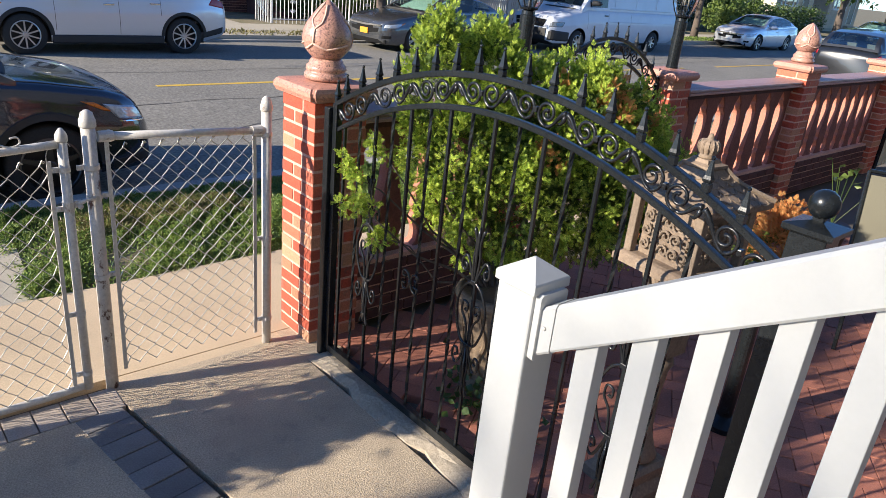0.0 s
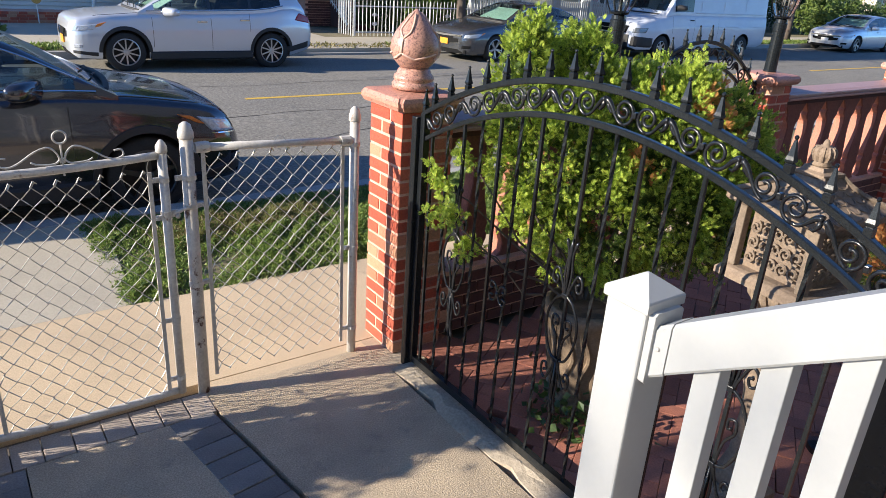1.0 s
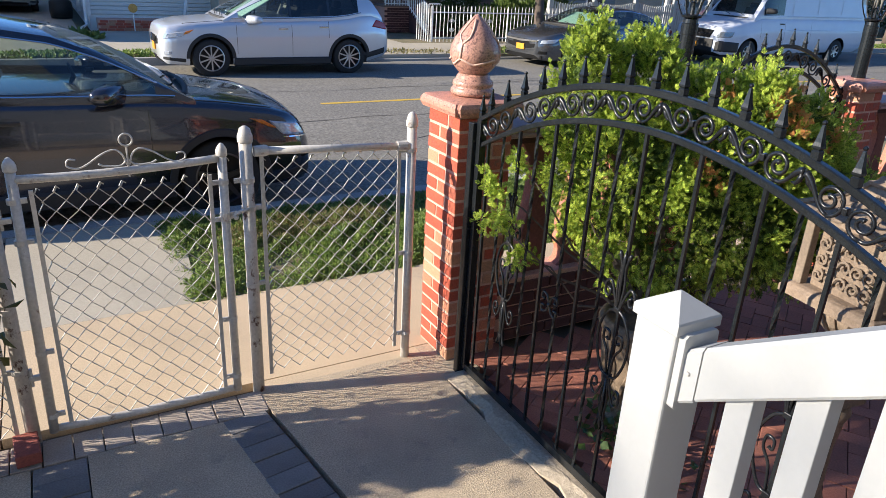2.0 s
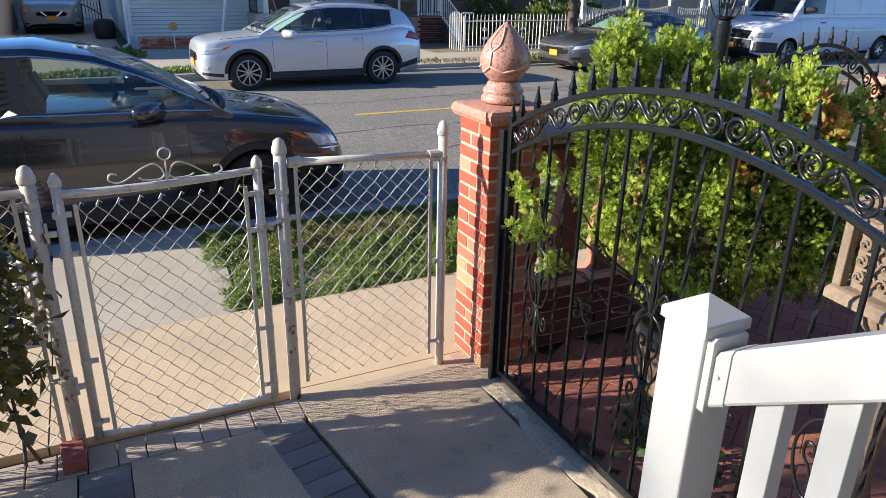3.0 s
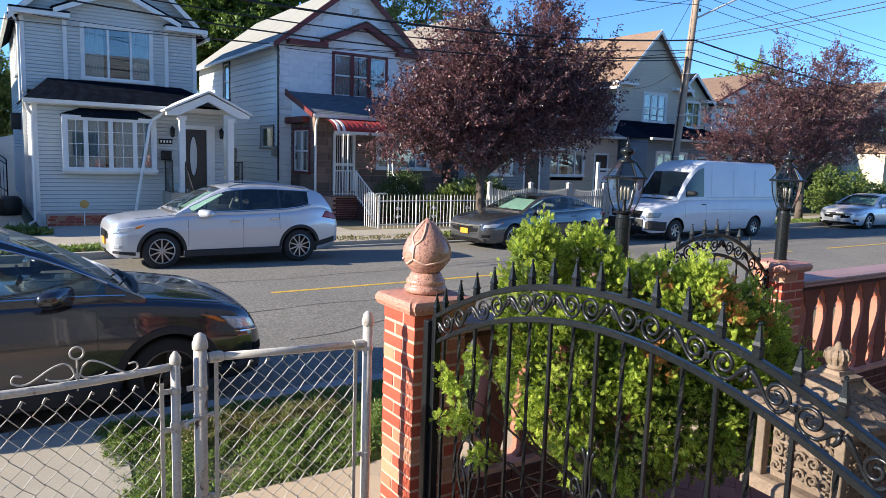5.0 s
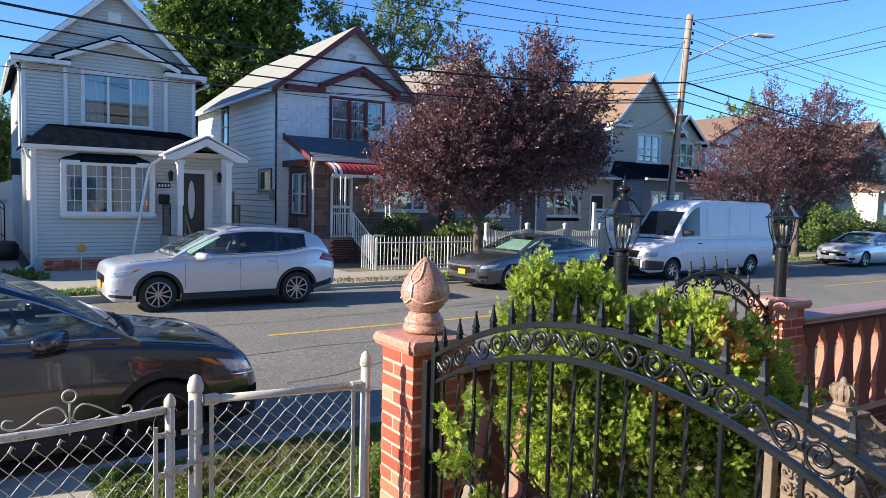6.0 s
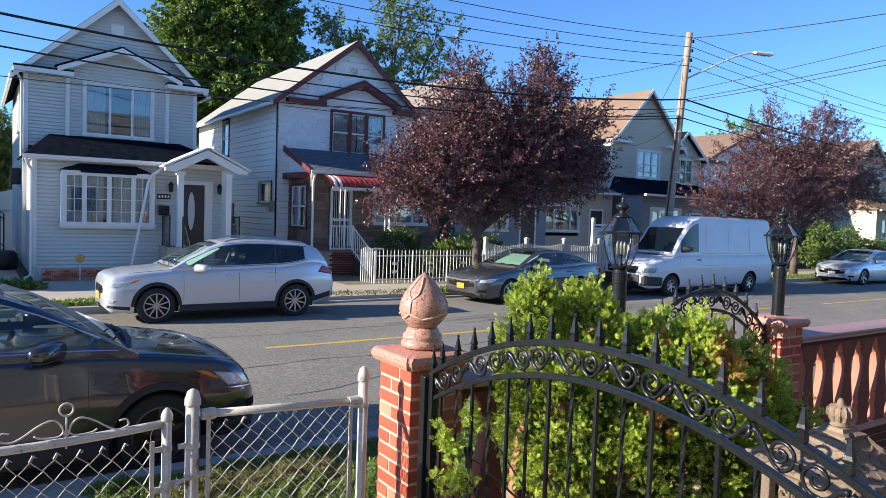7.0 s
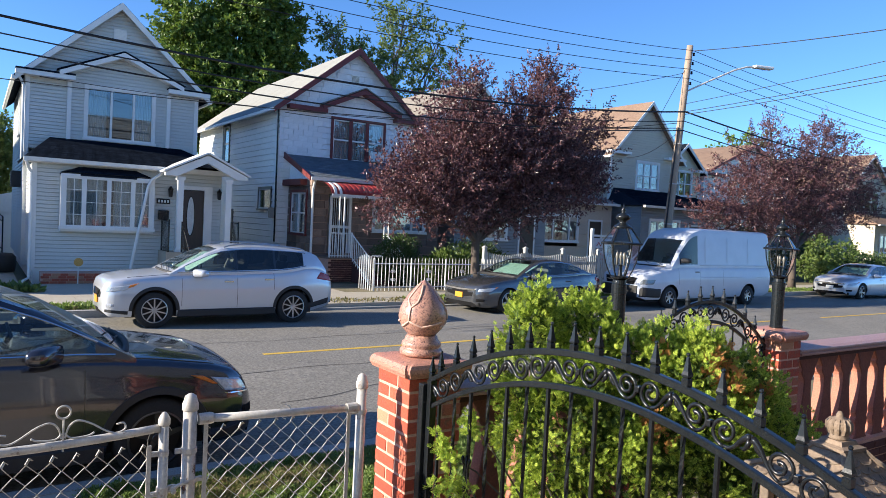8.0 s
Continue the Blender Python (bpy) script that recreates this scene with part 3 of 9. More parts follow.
def pier(at, half, height, label, rng):
    """A square brick pier: four bricks to a course, laid like a pinwheel, on a mortar core."""
    ob = thing("brick_pier", label, "pier", at, "piers of the street wall")
    w = half * 2
    short = 0.115 if half > 0.16 else 0.095
    long_ = w - short - 0.014
    part("core", box(B(), -half + 0.004, half - 0.004, -half + 0.004, half - 0.004, 0, height), M["mortar"], ob)
    mesh = [brick_mesh("brick", long_, short, COURSE - 0.015), brick_mesh("brick", short, long_, COURSE - 0.015)]
    courses = round(height / COURSE)
    for i in range(courses):
        z = (i + 0.5) * height / courses
        a, b = half - long_ / 2, half - short / 2
        spots = [(0, -a, -b), (1, b, -a), (0, a, b), (1, -b, a)]
        if i % 2:
            spots = [(0, a, -b), (1, b, a), (0, -a, b), (1, -b, -a)]
        for k, x, y in spots:
            o = new("brick", mesh[k])
            o.parent = ob
            o.matrix_local = pose(x + rng.uniform(-0.0015, 0.0015), y + rng.uniform(-0.0015, 0.0015), z, 0, 0, rng.uniform(-0.4, 0.4))
    return ob


def pier_cap(at, half, label, thick=0.075):
    bm = square_stack(B(), (0, 0, 0), [(half - 0.03, 0), (half - 0.012, 0.006), (half, 0.028), (half, thick - 0.022), (half - 0.012, thick - 0.004), (half - 0.03, thick), (half - 0.16 if half > 0.18 else half * 0.5, thick + 0.012)])
    bmesh.ops.bevel(bm, geom=[e for e in bm.edges if abs(e.verts[0].co.z - e.verts[1].co.z) > 0.004], offset=0.018, segments=3, affect="EDGES")
    ob = part("pier_cap", bm, M["cap_stone"], None, label)
    ob.matrix_world = pose(*at)
    return tagged(ob, category="pier cap", group="caps of the piers")


def bud_finial(at, label):
    """A turned granite base with a bud of carved petals above it."""
    ob = thing("bud_finial", label, "finial", at, "stone buds on the piers")
    ob.scale = (0.94, 0.94, 0.93)
    base = [(0.0, 0), (0.118, 0), (0.124, 0.012), (0.124, 0.028), (0.115, 0.04), (0.108, 0.046), (0.116, 0.056), (0.112, 0.075), (0.098, 0.086), (0.093, 0.105), (0.082, 0.118), (0.0, 0.12)]
    part("base", lathe(B(), base, seg=36), M["granite"], ob, smooth=True)
    bud = [(0.0, 0.118), (0.080, 0.12), (0.094, 0.132), (0.118, 0.160), (0.135, 0.195), (0.140, 0.225), (0.134, 0.265), (0.115, 0.308), (0.085, 0.352), (0.055, 0.388), (0.028, 0.415), (0.010, 0.432), (0.0, 0.438)]

    def radius(z):
        return float(np.interp(z, [p[1] for p in bud[1:]], [p[0] for p in bud[1:]]))
    part("bud", lathe(B(), bud, seg=40), M["granite"], ob, smooth=True)
    # raised edges of the petals
    def ridge(points):
        bm = B()
        out = []
        for k in range(len(points) - 1):
            (a0, z0), (a1, z1) = points[k], points[k + 1]
            for i in range(8):
                f = i / 8
                out.append((a0 + (a1 - a0) * f, z0 + (z1 - z0) * f))
        out.append(points[-1])
        tube(bm, [((radius(z) + 0.001) * math.cos(a), (radius(z) + 0.001) * math.sin(a), z) for a, z in out], [0.003] + [0.0062] * (len(out) - 2) + [0.003], 6)
        part("petal_edge", bm, M["granite_line"], ob, smooth=True)
    for k in range(3):
        a = radians(205) + k * 2 * math.pi / 3
        ridge([(a, 0.205), (a + 0.02, 0.285)])
        ridge([(a + 0.02, 0.285), (a + 0.30, 0.315), (a + 0.42, 0.36), (a + 0.45, 0.41)])
        ridge([(a + 0.02, 0.285), (a - 0.35, 0.33), (a - 0.25, 0.38), (a - 0.1, 0.42)])
        ridge([(a, 0.205), (a + 0.55, 0.175), (a + 1.05, 0.19), (a + 1.52, 0.205)])
        ridge([(a, 0.205), (a - 0.35, 0.178), (a - 0.57, 0.172)])
    return ob


rng = random.Random(11)
Y_WALL = 3.335
PIERS = [(2.02, 0.165, 1.425), (3.56, 0.14, 1.425), (5.45, 0.14, 1.425), (8.05, 0.17, 1.44), (10.80, 0.17, 1.44)]
for i, (x, half, hgt) in enumerate(PIERS):
    pier((x, Y_WALL, 0), half, hgt, "red and brown brick pier with dull mortar joints", rng)
    pier_cap((x, Y_WALL, hgt + 0.001), half + 0.045, "rounded terracotta-coloured stone slab cap on a brick pier")
for x, z in ((2.02, 1.514), (8.05, 1.529)):
    bud_finial((x, Y_WALL, z), "polished pink granite bud with carved petals on a pier cap")


def hole_half(k):
    """Half width of the opening between two flat balusters, k from its foot (0) to its head (1)."""
    ks = [0, 0.03, 0.10, 0.16, 0.20, 0.24, 0.30, 0.45, 0.62, 0.74, 0.80, 0.84, 0.88, 0.93, 1.0]
    ws = [0.048, 0.076, 0.086, 0.072, 0.050, 0.080, 0.060, 0.086, 0.110, 0.116, 0.102, 0.056, 0.078, 0.046, 0.010]
    return float(np.interp(k, ks, ws))


def balustrade(x0, x1, label):
    """Low brick wall, a row of thick flat balusters and a stone rail on top."""
    ob = thing("balustrade", label, "balustrade", (x0, Y_WALL, 0), "balustrades of the street wall")
    L = x1 - x0
    part("plinth", box(B(), 0, L, -0.10, 0.10, 0, 0.42), M["mortar"], ob)
    # head strip in the brick whose colour holds the yard-side shade
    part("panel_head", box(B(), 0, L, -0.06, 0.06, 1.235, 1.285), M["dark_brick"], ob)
    rail = prism(B(), [(-0.13, 1.285), (0.13, 1.285), (0.15, 1.295), (0.15, 1.310), (0.134, 1.315), (0.134, 1.322), (0.146, 1.328), (0.144, 1.340), (0.10, 1.352), (-0.10, 1.352), (-0.144, 1.340), (-0.146, 1.328), (-0.134, 1.322), (-0.134, 1.315), (-0.15, 1.310), (-0.15, 1.295)], 0, L, "x")
    part("rail", tidy(rail), M["rail_stone"], ob, "polished dark pink stone rail")
    n = max(2, round(L / 0.314))
    step = L / n
    zs = [0.42 + (1.235 - 0.42) * i / 28 for i in range(29)]
    for i in range(n + 1):
        left = [((i - 0.5) * step + hole_half((z - 0.42) / 0.815), z) for z in zs] if i else [(0.0, 0.42), (0.0, 1.235)]
        right = [((i + 0.5) * step - hole_half((z - 0.42) / 0.815), z) for z in zs] if i < n else [(L, 0.42), (L, 1.235)]
        # each one narrows towards the street
        taper = 0.010
        inner = left + list(reversed(right))
        outer = [(x + (taper if i else 0), z) for x, z in left] + [(x - (taper if i < n else 0), z) for x, z in reversed(right)]
        bm = B()
        va = [bm.verts.new((x, -0.030, z)) for x, z in inner]
        vb = [bm.verts.new((x, 0.062, z)) for x, z in outer]
        bm.faces.new(va)
        bm.faces.new(list(reversed(vb)))
        for k in range(len(va)):
            q = (k + 1) % len(va)
            bm.faces.new((va[q], va[k], vb[k], vb[q]))
        bar = part("baluster", tidy(bm), M["red_stone"], ob)
        # darker facing: shade on the yard side is put into its colour
        part("shaded_face", tidy(prism(B(), left + list(reversed(right)), -0.042, -0.0305, "y")), M["wine_brick"], bar)
    # bricks that face the plinth, one by one, darkened for shade on the yard side
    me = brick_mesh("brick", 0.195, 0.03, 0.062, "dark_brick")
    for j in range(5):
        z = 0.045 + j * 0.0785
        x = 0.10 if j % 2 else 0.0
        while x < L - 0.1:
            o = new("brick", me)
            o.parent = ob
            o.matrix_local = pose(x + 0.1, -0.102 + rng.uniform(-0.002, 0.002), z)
            x += 0.205
    return ob


balustrade(2.195, 3.415, "red stone balustrade on a low brick wall behind an evergreen")
balustrade(5.595, 7.875, "shaded red stone balustrade with flat balusters and stone rail")
balustrade(8.225, 10.625, "shaded red stone balustrade with flat balusters and stone rail")


def street_lantern(at, label):
    """A black post-top lantern: pole, collar, glazed body that widens upwards, sloping glass roof, finial, bulbs on a stem."""
    ob = thing("post_lantern", label, "lamp", at, "lanterns on the entrance piers")
    ob.scale = (0.95, 0.95, 0.935)
    part("pole", lathe(B(), [(0.053, 0), (0.053, 0.015), (0.050, 0.02), (0.050, 0.33), (0.053, 0.333), (0.053, 0.40), (0.048, 0.405), (0.046, 0.43)], seg=20), M["iron"], ob, smooth=False)
    part("cup", lathe(B(), [(0.03, 0.43), (0.062, 0.44), (0.066, 0.452), (0.05, 0.46), (0.0, 0.46)], seg=20), M["iron"], ob)
    b0, b1, z0, z1 = 0.062, 0.124, 0.455, 0.685
    def ring(r, z):
        return [(r * math.cos(radians(60 * k + 15)), r * math.sin(radians(60 * k + 15)), z) for k in range(6)]
    rings = [ring(b0 + (b1 - b0) * q, z0 + (z1 - z0) * k) for k, q in ((0, 0), (0.18, 0.34), (0.42, 0.66), (0.70, 0.88), (1, 1))]
    for k in range(6):
        j = (k + 1) % 6
        bm = B()
        rows = [(bm.verts.new(q[k]), bm.verts.new(q[j])) for q in rings]
        for a, b in zip(rows, rows[1:]):
            bm.faces.new((a[0], a[1], b[1], b[0]))
        pane = part("pane", bm, M["lamp_glass"], ob, "clear glass pane")
        pane.visible_shadow = False
        part("rib", tube(B(), [q[k] for q in rings], 0.0048, 5), M["iron"], ob)
    part("rim", lathe(B(), [(0.118, 0.680), (0.144, 0.683), (0.147, 0.692), (0.135, 0.70), (0.118, 0.702), (0.116, 0.69)], seg=6), M["iron"], ob)
    lo, hi = ring(0.128, 0.70), ring(0.060, 0.80)
    for k in range(6):
        j = (k + 1) % 6
        bm = B()
        bm.faces.new([bm.verts.new(p) for p in (lo[k], lo[j], hi[j], hi[k])])
        pane = part("roof_pane", bm, M["lamp_glass"], ob, "clear glass roof pane")
        pane.visible_shadow = False
        part("roof_rib", tube(B(), [lo[k], hi[k]], 0.0055, 5), M["iron"], ob)
    part("crown", lathe(B(), [(0.062, 0.796), (0.068, 0.805), (0.055, 0.815), (0.03, 0.83), (0.024, 0.85), (0.046, 0.862), (0.052, 0.875), (0.046, 0.89), (0.02, 0.90), (0.012, 0.915), (0.018, 0.925), (0.009, 0.94), (0.0, 0.985)], seg=18), M["iron"], ob, smooth=True)
    part("stem", lathe(B(), [(0.016, 0.46), (0.012, 0.5), (0.012, 0.53), (0.03, 0.535), (0.0, 0.54)], seg=10), M["worn_iron"], ob)
    for k in range(3):
        a = radians(120 * k + 40)
        part("bulb", lathe(B(), [(0.007, 0.535), (0.007, 0.575), (0.012, 0.59), (0.012, 0.605), (0.006, 0.625), (0.0, 0.635)], (0.028 * math.cos(a), 0.028 * math.sin(a), 0), 10), M["bulb_glass"], ob, "unlit candle bulb", smooth=True)
    return ob


for x in (3.56, 5.45):
    street_lantern((x, Y_WALL, 1.512), "black metal post lantern with clear glass panes, unlit")


# ---------------------------------------------------------------- wrought-iron gates
def arch_z(y, c, b, top):
    return top - b * (y - c) ** 2


def spear(bm, p, h=0.112):
    """A square-footed spear point with a small ball on its tip."""
    x, y, z = p
    square_stack(bm, p, [(0.0120, 0), (0.0120, 0.024), (0.0085, 0.028), (0.0130, 0.033), (0.0130, 0.039), (0.0098, 0.050), (0.0058, 0.078), (0.0035, h - 0.016)])
    ball(bm, (x, y, z + h - 0.009), 0.0068, 8)
    return bm


def iron_gate(name, label, place, y0, y1, c, b, top, band, bars, foot=0.05, scale=1.0, us=()):
    """An arched gate leaf in the plane u, z. place(u, z, d) gives a point of the world, d out of the plane."""
    ob = thing(name, label, "gate", place((y0 + y1) / 2, 0, 0), "", "")
    inv = ob.matrix_world.inverted()

    def put(nm, bm, mat, lab="", smooth=False):
        for v in bm.verts:
            v.co = inv @ Vector(place(*v.co))
        tidy(bm)
        return part(nm, bm, mat, ob, lab, smooth)

    def upper(u):
        return arch_z(u, c, b, top)

    def lower(u):
        return arch_z(u, c, b, top) - band

    def strip(f, w, d):
        """A flat bar bent along f, with its long edges eased."""
        bm = B()
        n, e = 40, 0.0035
        section = [(0, -d + e), (-e, -d), (-w + e, -d), (-w, -d + e), (-w, d - e), (-w + e, d), (-e, d), (0, d - e)]
        rings = []
        for i in range(n + 1):
            u = y0 + (y1 - y0) * i / n
            rings.append([bm.verts.new((u, f(u) + z, q)) for z, q in section])
        for a, b in zip(rings, rings[1:]):
            for k in range(8):
                bm.faces.new((a[k], a[(k + 1) % 8], b[(k + 1) % 8], b[k]))
        bm.faces.new(rings[0])
        bm.faces.new(list(reversed(rings[-1])))
        return bm
    put("top_arch", strip(upper, 0.027 * scale, 0.0135), M["iron"])
    put("lower_arch", strip(lower, 0.025 * scale, 0.0125), M["iron"])
    for u in (y0, y1):
        s = 1 if u == y0 else -1
        put("stile", box(B(), min(u, u + s * 0.035), max(u, u + s * 0.035), foot, upper(u) - 0.005, -0.018, 0.018), M["iron"])
    put("bottom_rail", box(B(), y0, y1, foot - 0.01, foot + 0.03, -0.016, 0.016), M["iron"])
    us = us or [y0 + (y1 - y0) * i / bars for i in range(1, bars)]
    for i, u in enumerate(us):
        z1 = lower(u) - 0.02
        if i % 2:
            k = 60
            put("twisted_bar", tube(B(), [(u, foot + 0.02 + (z1 - foot - 0.02) * j / k, 0) for j in range(k + 1)], 0.0085 * scale, 4, twist=0.34), M["iron"])
        else:
            put("bar", box(B(), u - 0.0065 * scale, u + 0.0065 * scale, foot + 0.02, z1, -0.0065, 0.0065), M["iron"])
    for u in us + [y1 - 0.014]:
        bm = B()
        spear(bm, (0, 0, 0))
        for v in bm.verts:
            v.co = Vector((u + v.co.x * scale, upper(u) - 0.004 + v.co.z * scale, v.co.y * scale))
        put("spear_point", bm, M["iron"])
    # the band of paired scrolls between the arches
    n = max(3, round((y1 - y0) / (0.29 * scale)))
    w = (y1 - y0 - 0.05) / n
    h = band - 0.027 * scale

    def band_at(q, k):
        """Height in the band at q: k from -1 (on the lower arch) to 1 (under the upper one)."""
        return upper(q) - 0.027 * scale - h / 2 + k * h / 2
    for i in range(n):
        u = y0 + 0.025 + w * (i + 0.5)
        r = h * 0.43
        for s in (-1, 1):
            cu = u + s * (r + 0.006)
            cz = band_at(cu, 0.06)
            pts = spiral((cu, cz), r, r * 0.20, radians(-90), -s * 1.55, 28)
            put("scroll", tube(B(), [(p[0], p[1], 0) for p in pts], [0.0064 * scale] * (len(pts) - 3) + [0.0064 * scale, 0.0075 * scale, 0.010 * scale], 6), M["worn_iron"], "", True)
            # the arm of the scroll, which sweeps up from its foot to the leaf between two pairs
            end = u + s * w * 0.49
            arm = []
            for j in range(13):
                t = j / 12
                q = cu + (end - cu) * t
                arm.append((q, band_at(q, -0.77 + 1.30 * math.sin(t * math.pi / 2) ** 2.4), 0))
            put("scroll_arm", tube(B(), arm, [(0.0062 + 0.006 * max(0, j - 5) / 7) * scale for j in range(13)], 6), M["worn_iron"], "", True)
            # a curled leaf tip that hangs under the arm
            tip = [(end - s * 0.006, band_at(end, 0.45)), (end - s * 0.012, band_at(end, 0.05)), (end - s * 0.024, band_at(end, -0.22)), (end - s * 0.036, band_at(end, -0.18))]
            put("leaf", tube(B(), [(p[0], p[1], 0.004) for p in tip], [0.010 * scale, 0.009 * scale, 0.006 * scale, 0.003], 6), M["worn_iron"], "", True)
        put("collar", box(B(), u - 0.008, u + 0.008, band_at(u, 0.06) - 0.011, band_at(u, 0.06) + 0.011, -0.011, 0.011, 0.003), M["worn_iron"])
    return ob, put, lower


gate, put, lower = iron_gate("iron_gate", "black wrought-iron arched gate with spear points, scrolls and twisted bars", lambda u, z, d: (1.885 + d, u, z),
                             0.70, 3.02, 1.87, 0.246, 1.783, 0.136, 18, us=[2.93 - 0.1275 * k for k in range(17)])


def smooth_line(points, n=6):
    """Points (u, z) of a smooth curve through the given ones."""
    out = []
    for i in range(len(points) - 1):
        k4 = [Vector(points[max(0, min(len(points) - 1, i + j))]) for j in (-1, 0, 1, 2)]
        for k in range(n):
            t = k / n
            out.append(tuple(0.5 * (2 * k4[1] + (k4[2] - k4[0]) * t + (2 * k4[0] - 5 * k4[1] + 4 * k4[2] - k4[3]) * t * t + (3 * k4[1] - k4[0] - 3 * k4[2] + k4[3]) * t ** 3)))
    return out + [tuple(points[-1])]


def flourish(u, z, size, up, put):
    """A spray of iron that rises (up = 1) or hangs (up = -1) from a collar: a middle leaf, two slim stems and two curled ones."""
    d = -0.010
    put("ornament_leaf", tube(B(), [(u, z, d), (u, z + up * size * 0.5, d - 0.004), (u, z + up * size * 0.86, d), (u, z + up * size, d)], [0.005, 0.008, 0.010, 0.002], 6), M["worn_iron"], "", True)
    for s in (-1, 1):
        line = smooth_line([(u + s * 0.006, z), (u + s * 0.018, z + up * size * 0.40), (u + s * 0.012, z + up * size * 0.72), (u + s * 0.030, z + up * size * 0.97)])
        put("ornament_stem", tube(B(), [(p[0], p[1], d) for p in line], [0.0055] * (len(line) - 4) + [0.007, 0.009, 0.007, 0.003], 6), M["worn_iron"], "", True)
        line = smooth_line([(u + s * 0.010, z), (u + s * 0.022, z + up * size * 0.18), (u + s * 0.052, z + up * size * 0.42), (u + s * 0.078, z + up * size * 0.36), (u + s * 0.080, z + up * size * 0.20), (u + s * 0.060, z + up * size * 0.15), (u + s * 0.050, z + up * size * 0.25), (u + s * 0.063, z + up * size * 0.29)])
        put("ornament_scroll", tube(B(), [(p[0], p[1], d) for p in line], [0.0058] * (len(line) - 2) + [0.007, 0.009], 6), M["worn_iron"], "", True)


def scroll_panel(u, z0, z1, put):
    """An upright ornament on a bar: a spray at its head, a lyre of two bows with curled ends, and a hanging spray."""
    h = z1 - z0
    d = -0.010
    hi, lo = z0 + h * 0.70, z0 + h * 0.34
    flourish(u, hi, h * 0.30, 1, put)
    flourish(u, lo, h * 0.32, -1, put)
    for z in (hi, lo, z0 + h * 0.10):
        put("collar", box(B(), u - 0.014, u + 0.014, z - 0.011, z + 0.011, d - 0.010, d + 0.016, 0.003), M["worn_iron"])
    m = (hi + lo) / 2
    for s in (-1, 1):
        line = smooth_line([(u + s * 0.008, hi), (u + s * 0.050, hi - h * 0.035), (u + s * 0.084, m + h * 0.05), (u + s * 0.080, m - h * 0.06), (u + s * 0.045, lo + h * 0.02), (u + s * 0.008, lo)])
        put("ornament_bow", tube(B(), [(p[0], p[1], d) for p in line], 0.0062, 6), M["worn_iron"], "", True)
        line = smooth_line([(u + s * 0.010, lo + 0.005), (u + s * 0.022, m - h * 0.06), (u + s * 0.052, m), (u + s * 0.048, m + h * 0.055), (u + s * 0.022, m + h * 0.050), (u + s * 0.022, m + h * 0.010), (u + s * 0.036, m + h * 0.015)])
        put("ornament_scroll", tube(B(), [(p[0], p[1], d) for p in line], [0.0055] * (len(line) - 2) + [0.007, 0.009], 6), M["worn_iron"], "", True)


for u in (2.675, 1.91, 1.145):
    scroll_panel(u, 0.34, 1.175, put)
for u in (2.325, 1.5275):
    for s in (-1, 1):
        for q in (-1, 1):
            line = smooth_line([(u, 0.755), (u + s * 0.018, 0.755 + q * 0.038), (u + s * 0.048, 0.755 + q * 0.046), (u + s * 0.054, 0.755 + q * 0.020), (u + s * 0.034, 0.755 + q * 0.018)])
            put("rosette_scroll", tube(B(), [(p[0], p[1], -0.010) for p in line], [0.006] * (len(line) - 1) + [0.009], 6), M["worn_iron"], "", True)
    put("rosette_boss", ball(B(), (u, 0.755, -0.010), 0.012, 8), M["worn_iron"], "", True)


def gate_post(at, h, half, label, topped=True):
    ob = thing("gate_post", label, "post", at)
    part("shaft", box(B(), -half, half, -half, half, 0, h, 0.004), M["iron"], ob)
    if topped:
        part("cap", square_stack(B(), (0, 0, h), [(half + 0.012, 0), (half + 0.018, 0.006), (half + 0.018, 0.02), (half * 0.5, 0.032), (0.014, 0.035), (0.014, 0.045)]), M["iron"], ob)
        part("ball", ball(B(), (0, 0, h + 0.080), 0.041, 24), M["iron"], ob, "", True)
    return ob


gate_post((1.868, 3.045, 0), 1.43, 0.022, "slim black iron hinge post against a brick pier", False)
gate_post((1.895, 0.69, 0), 1.583, 0.05, "square black iron post with a ball on its cap")
iron_gate("entrance_gate", "black wrought-iron arched entrance gate with spear points", lambda u, z, d: (u, Y_WALL + d, z),
          3.72, 5.29, 4.52, 0.62, 1.76, 0.15, 11)


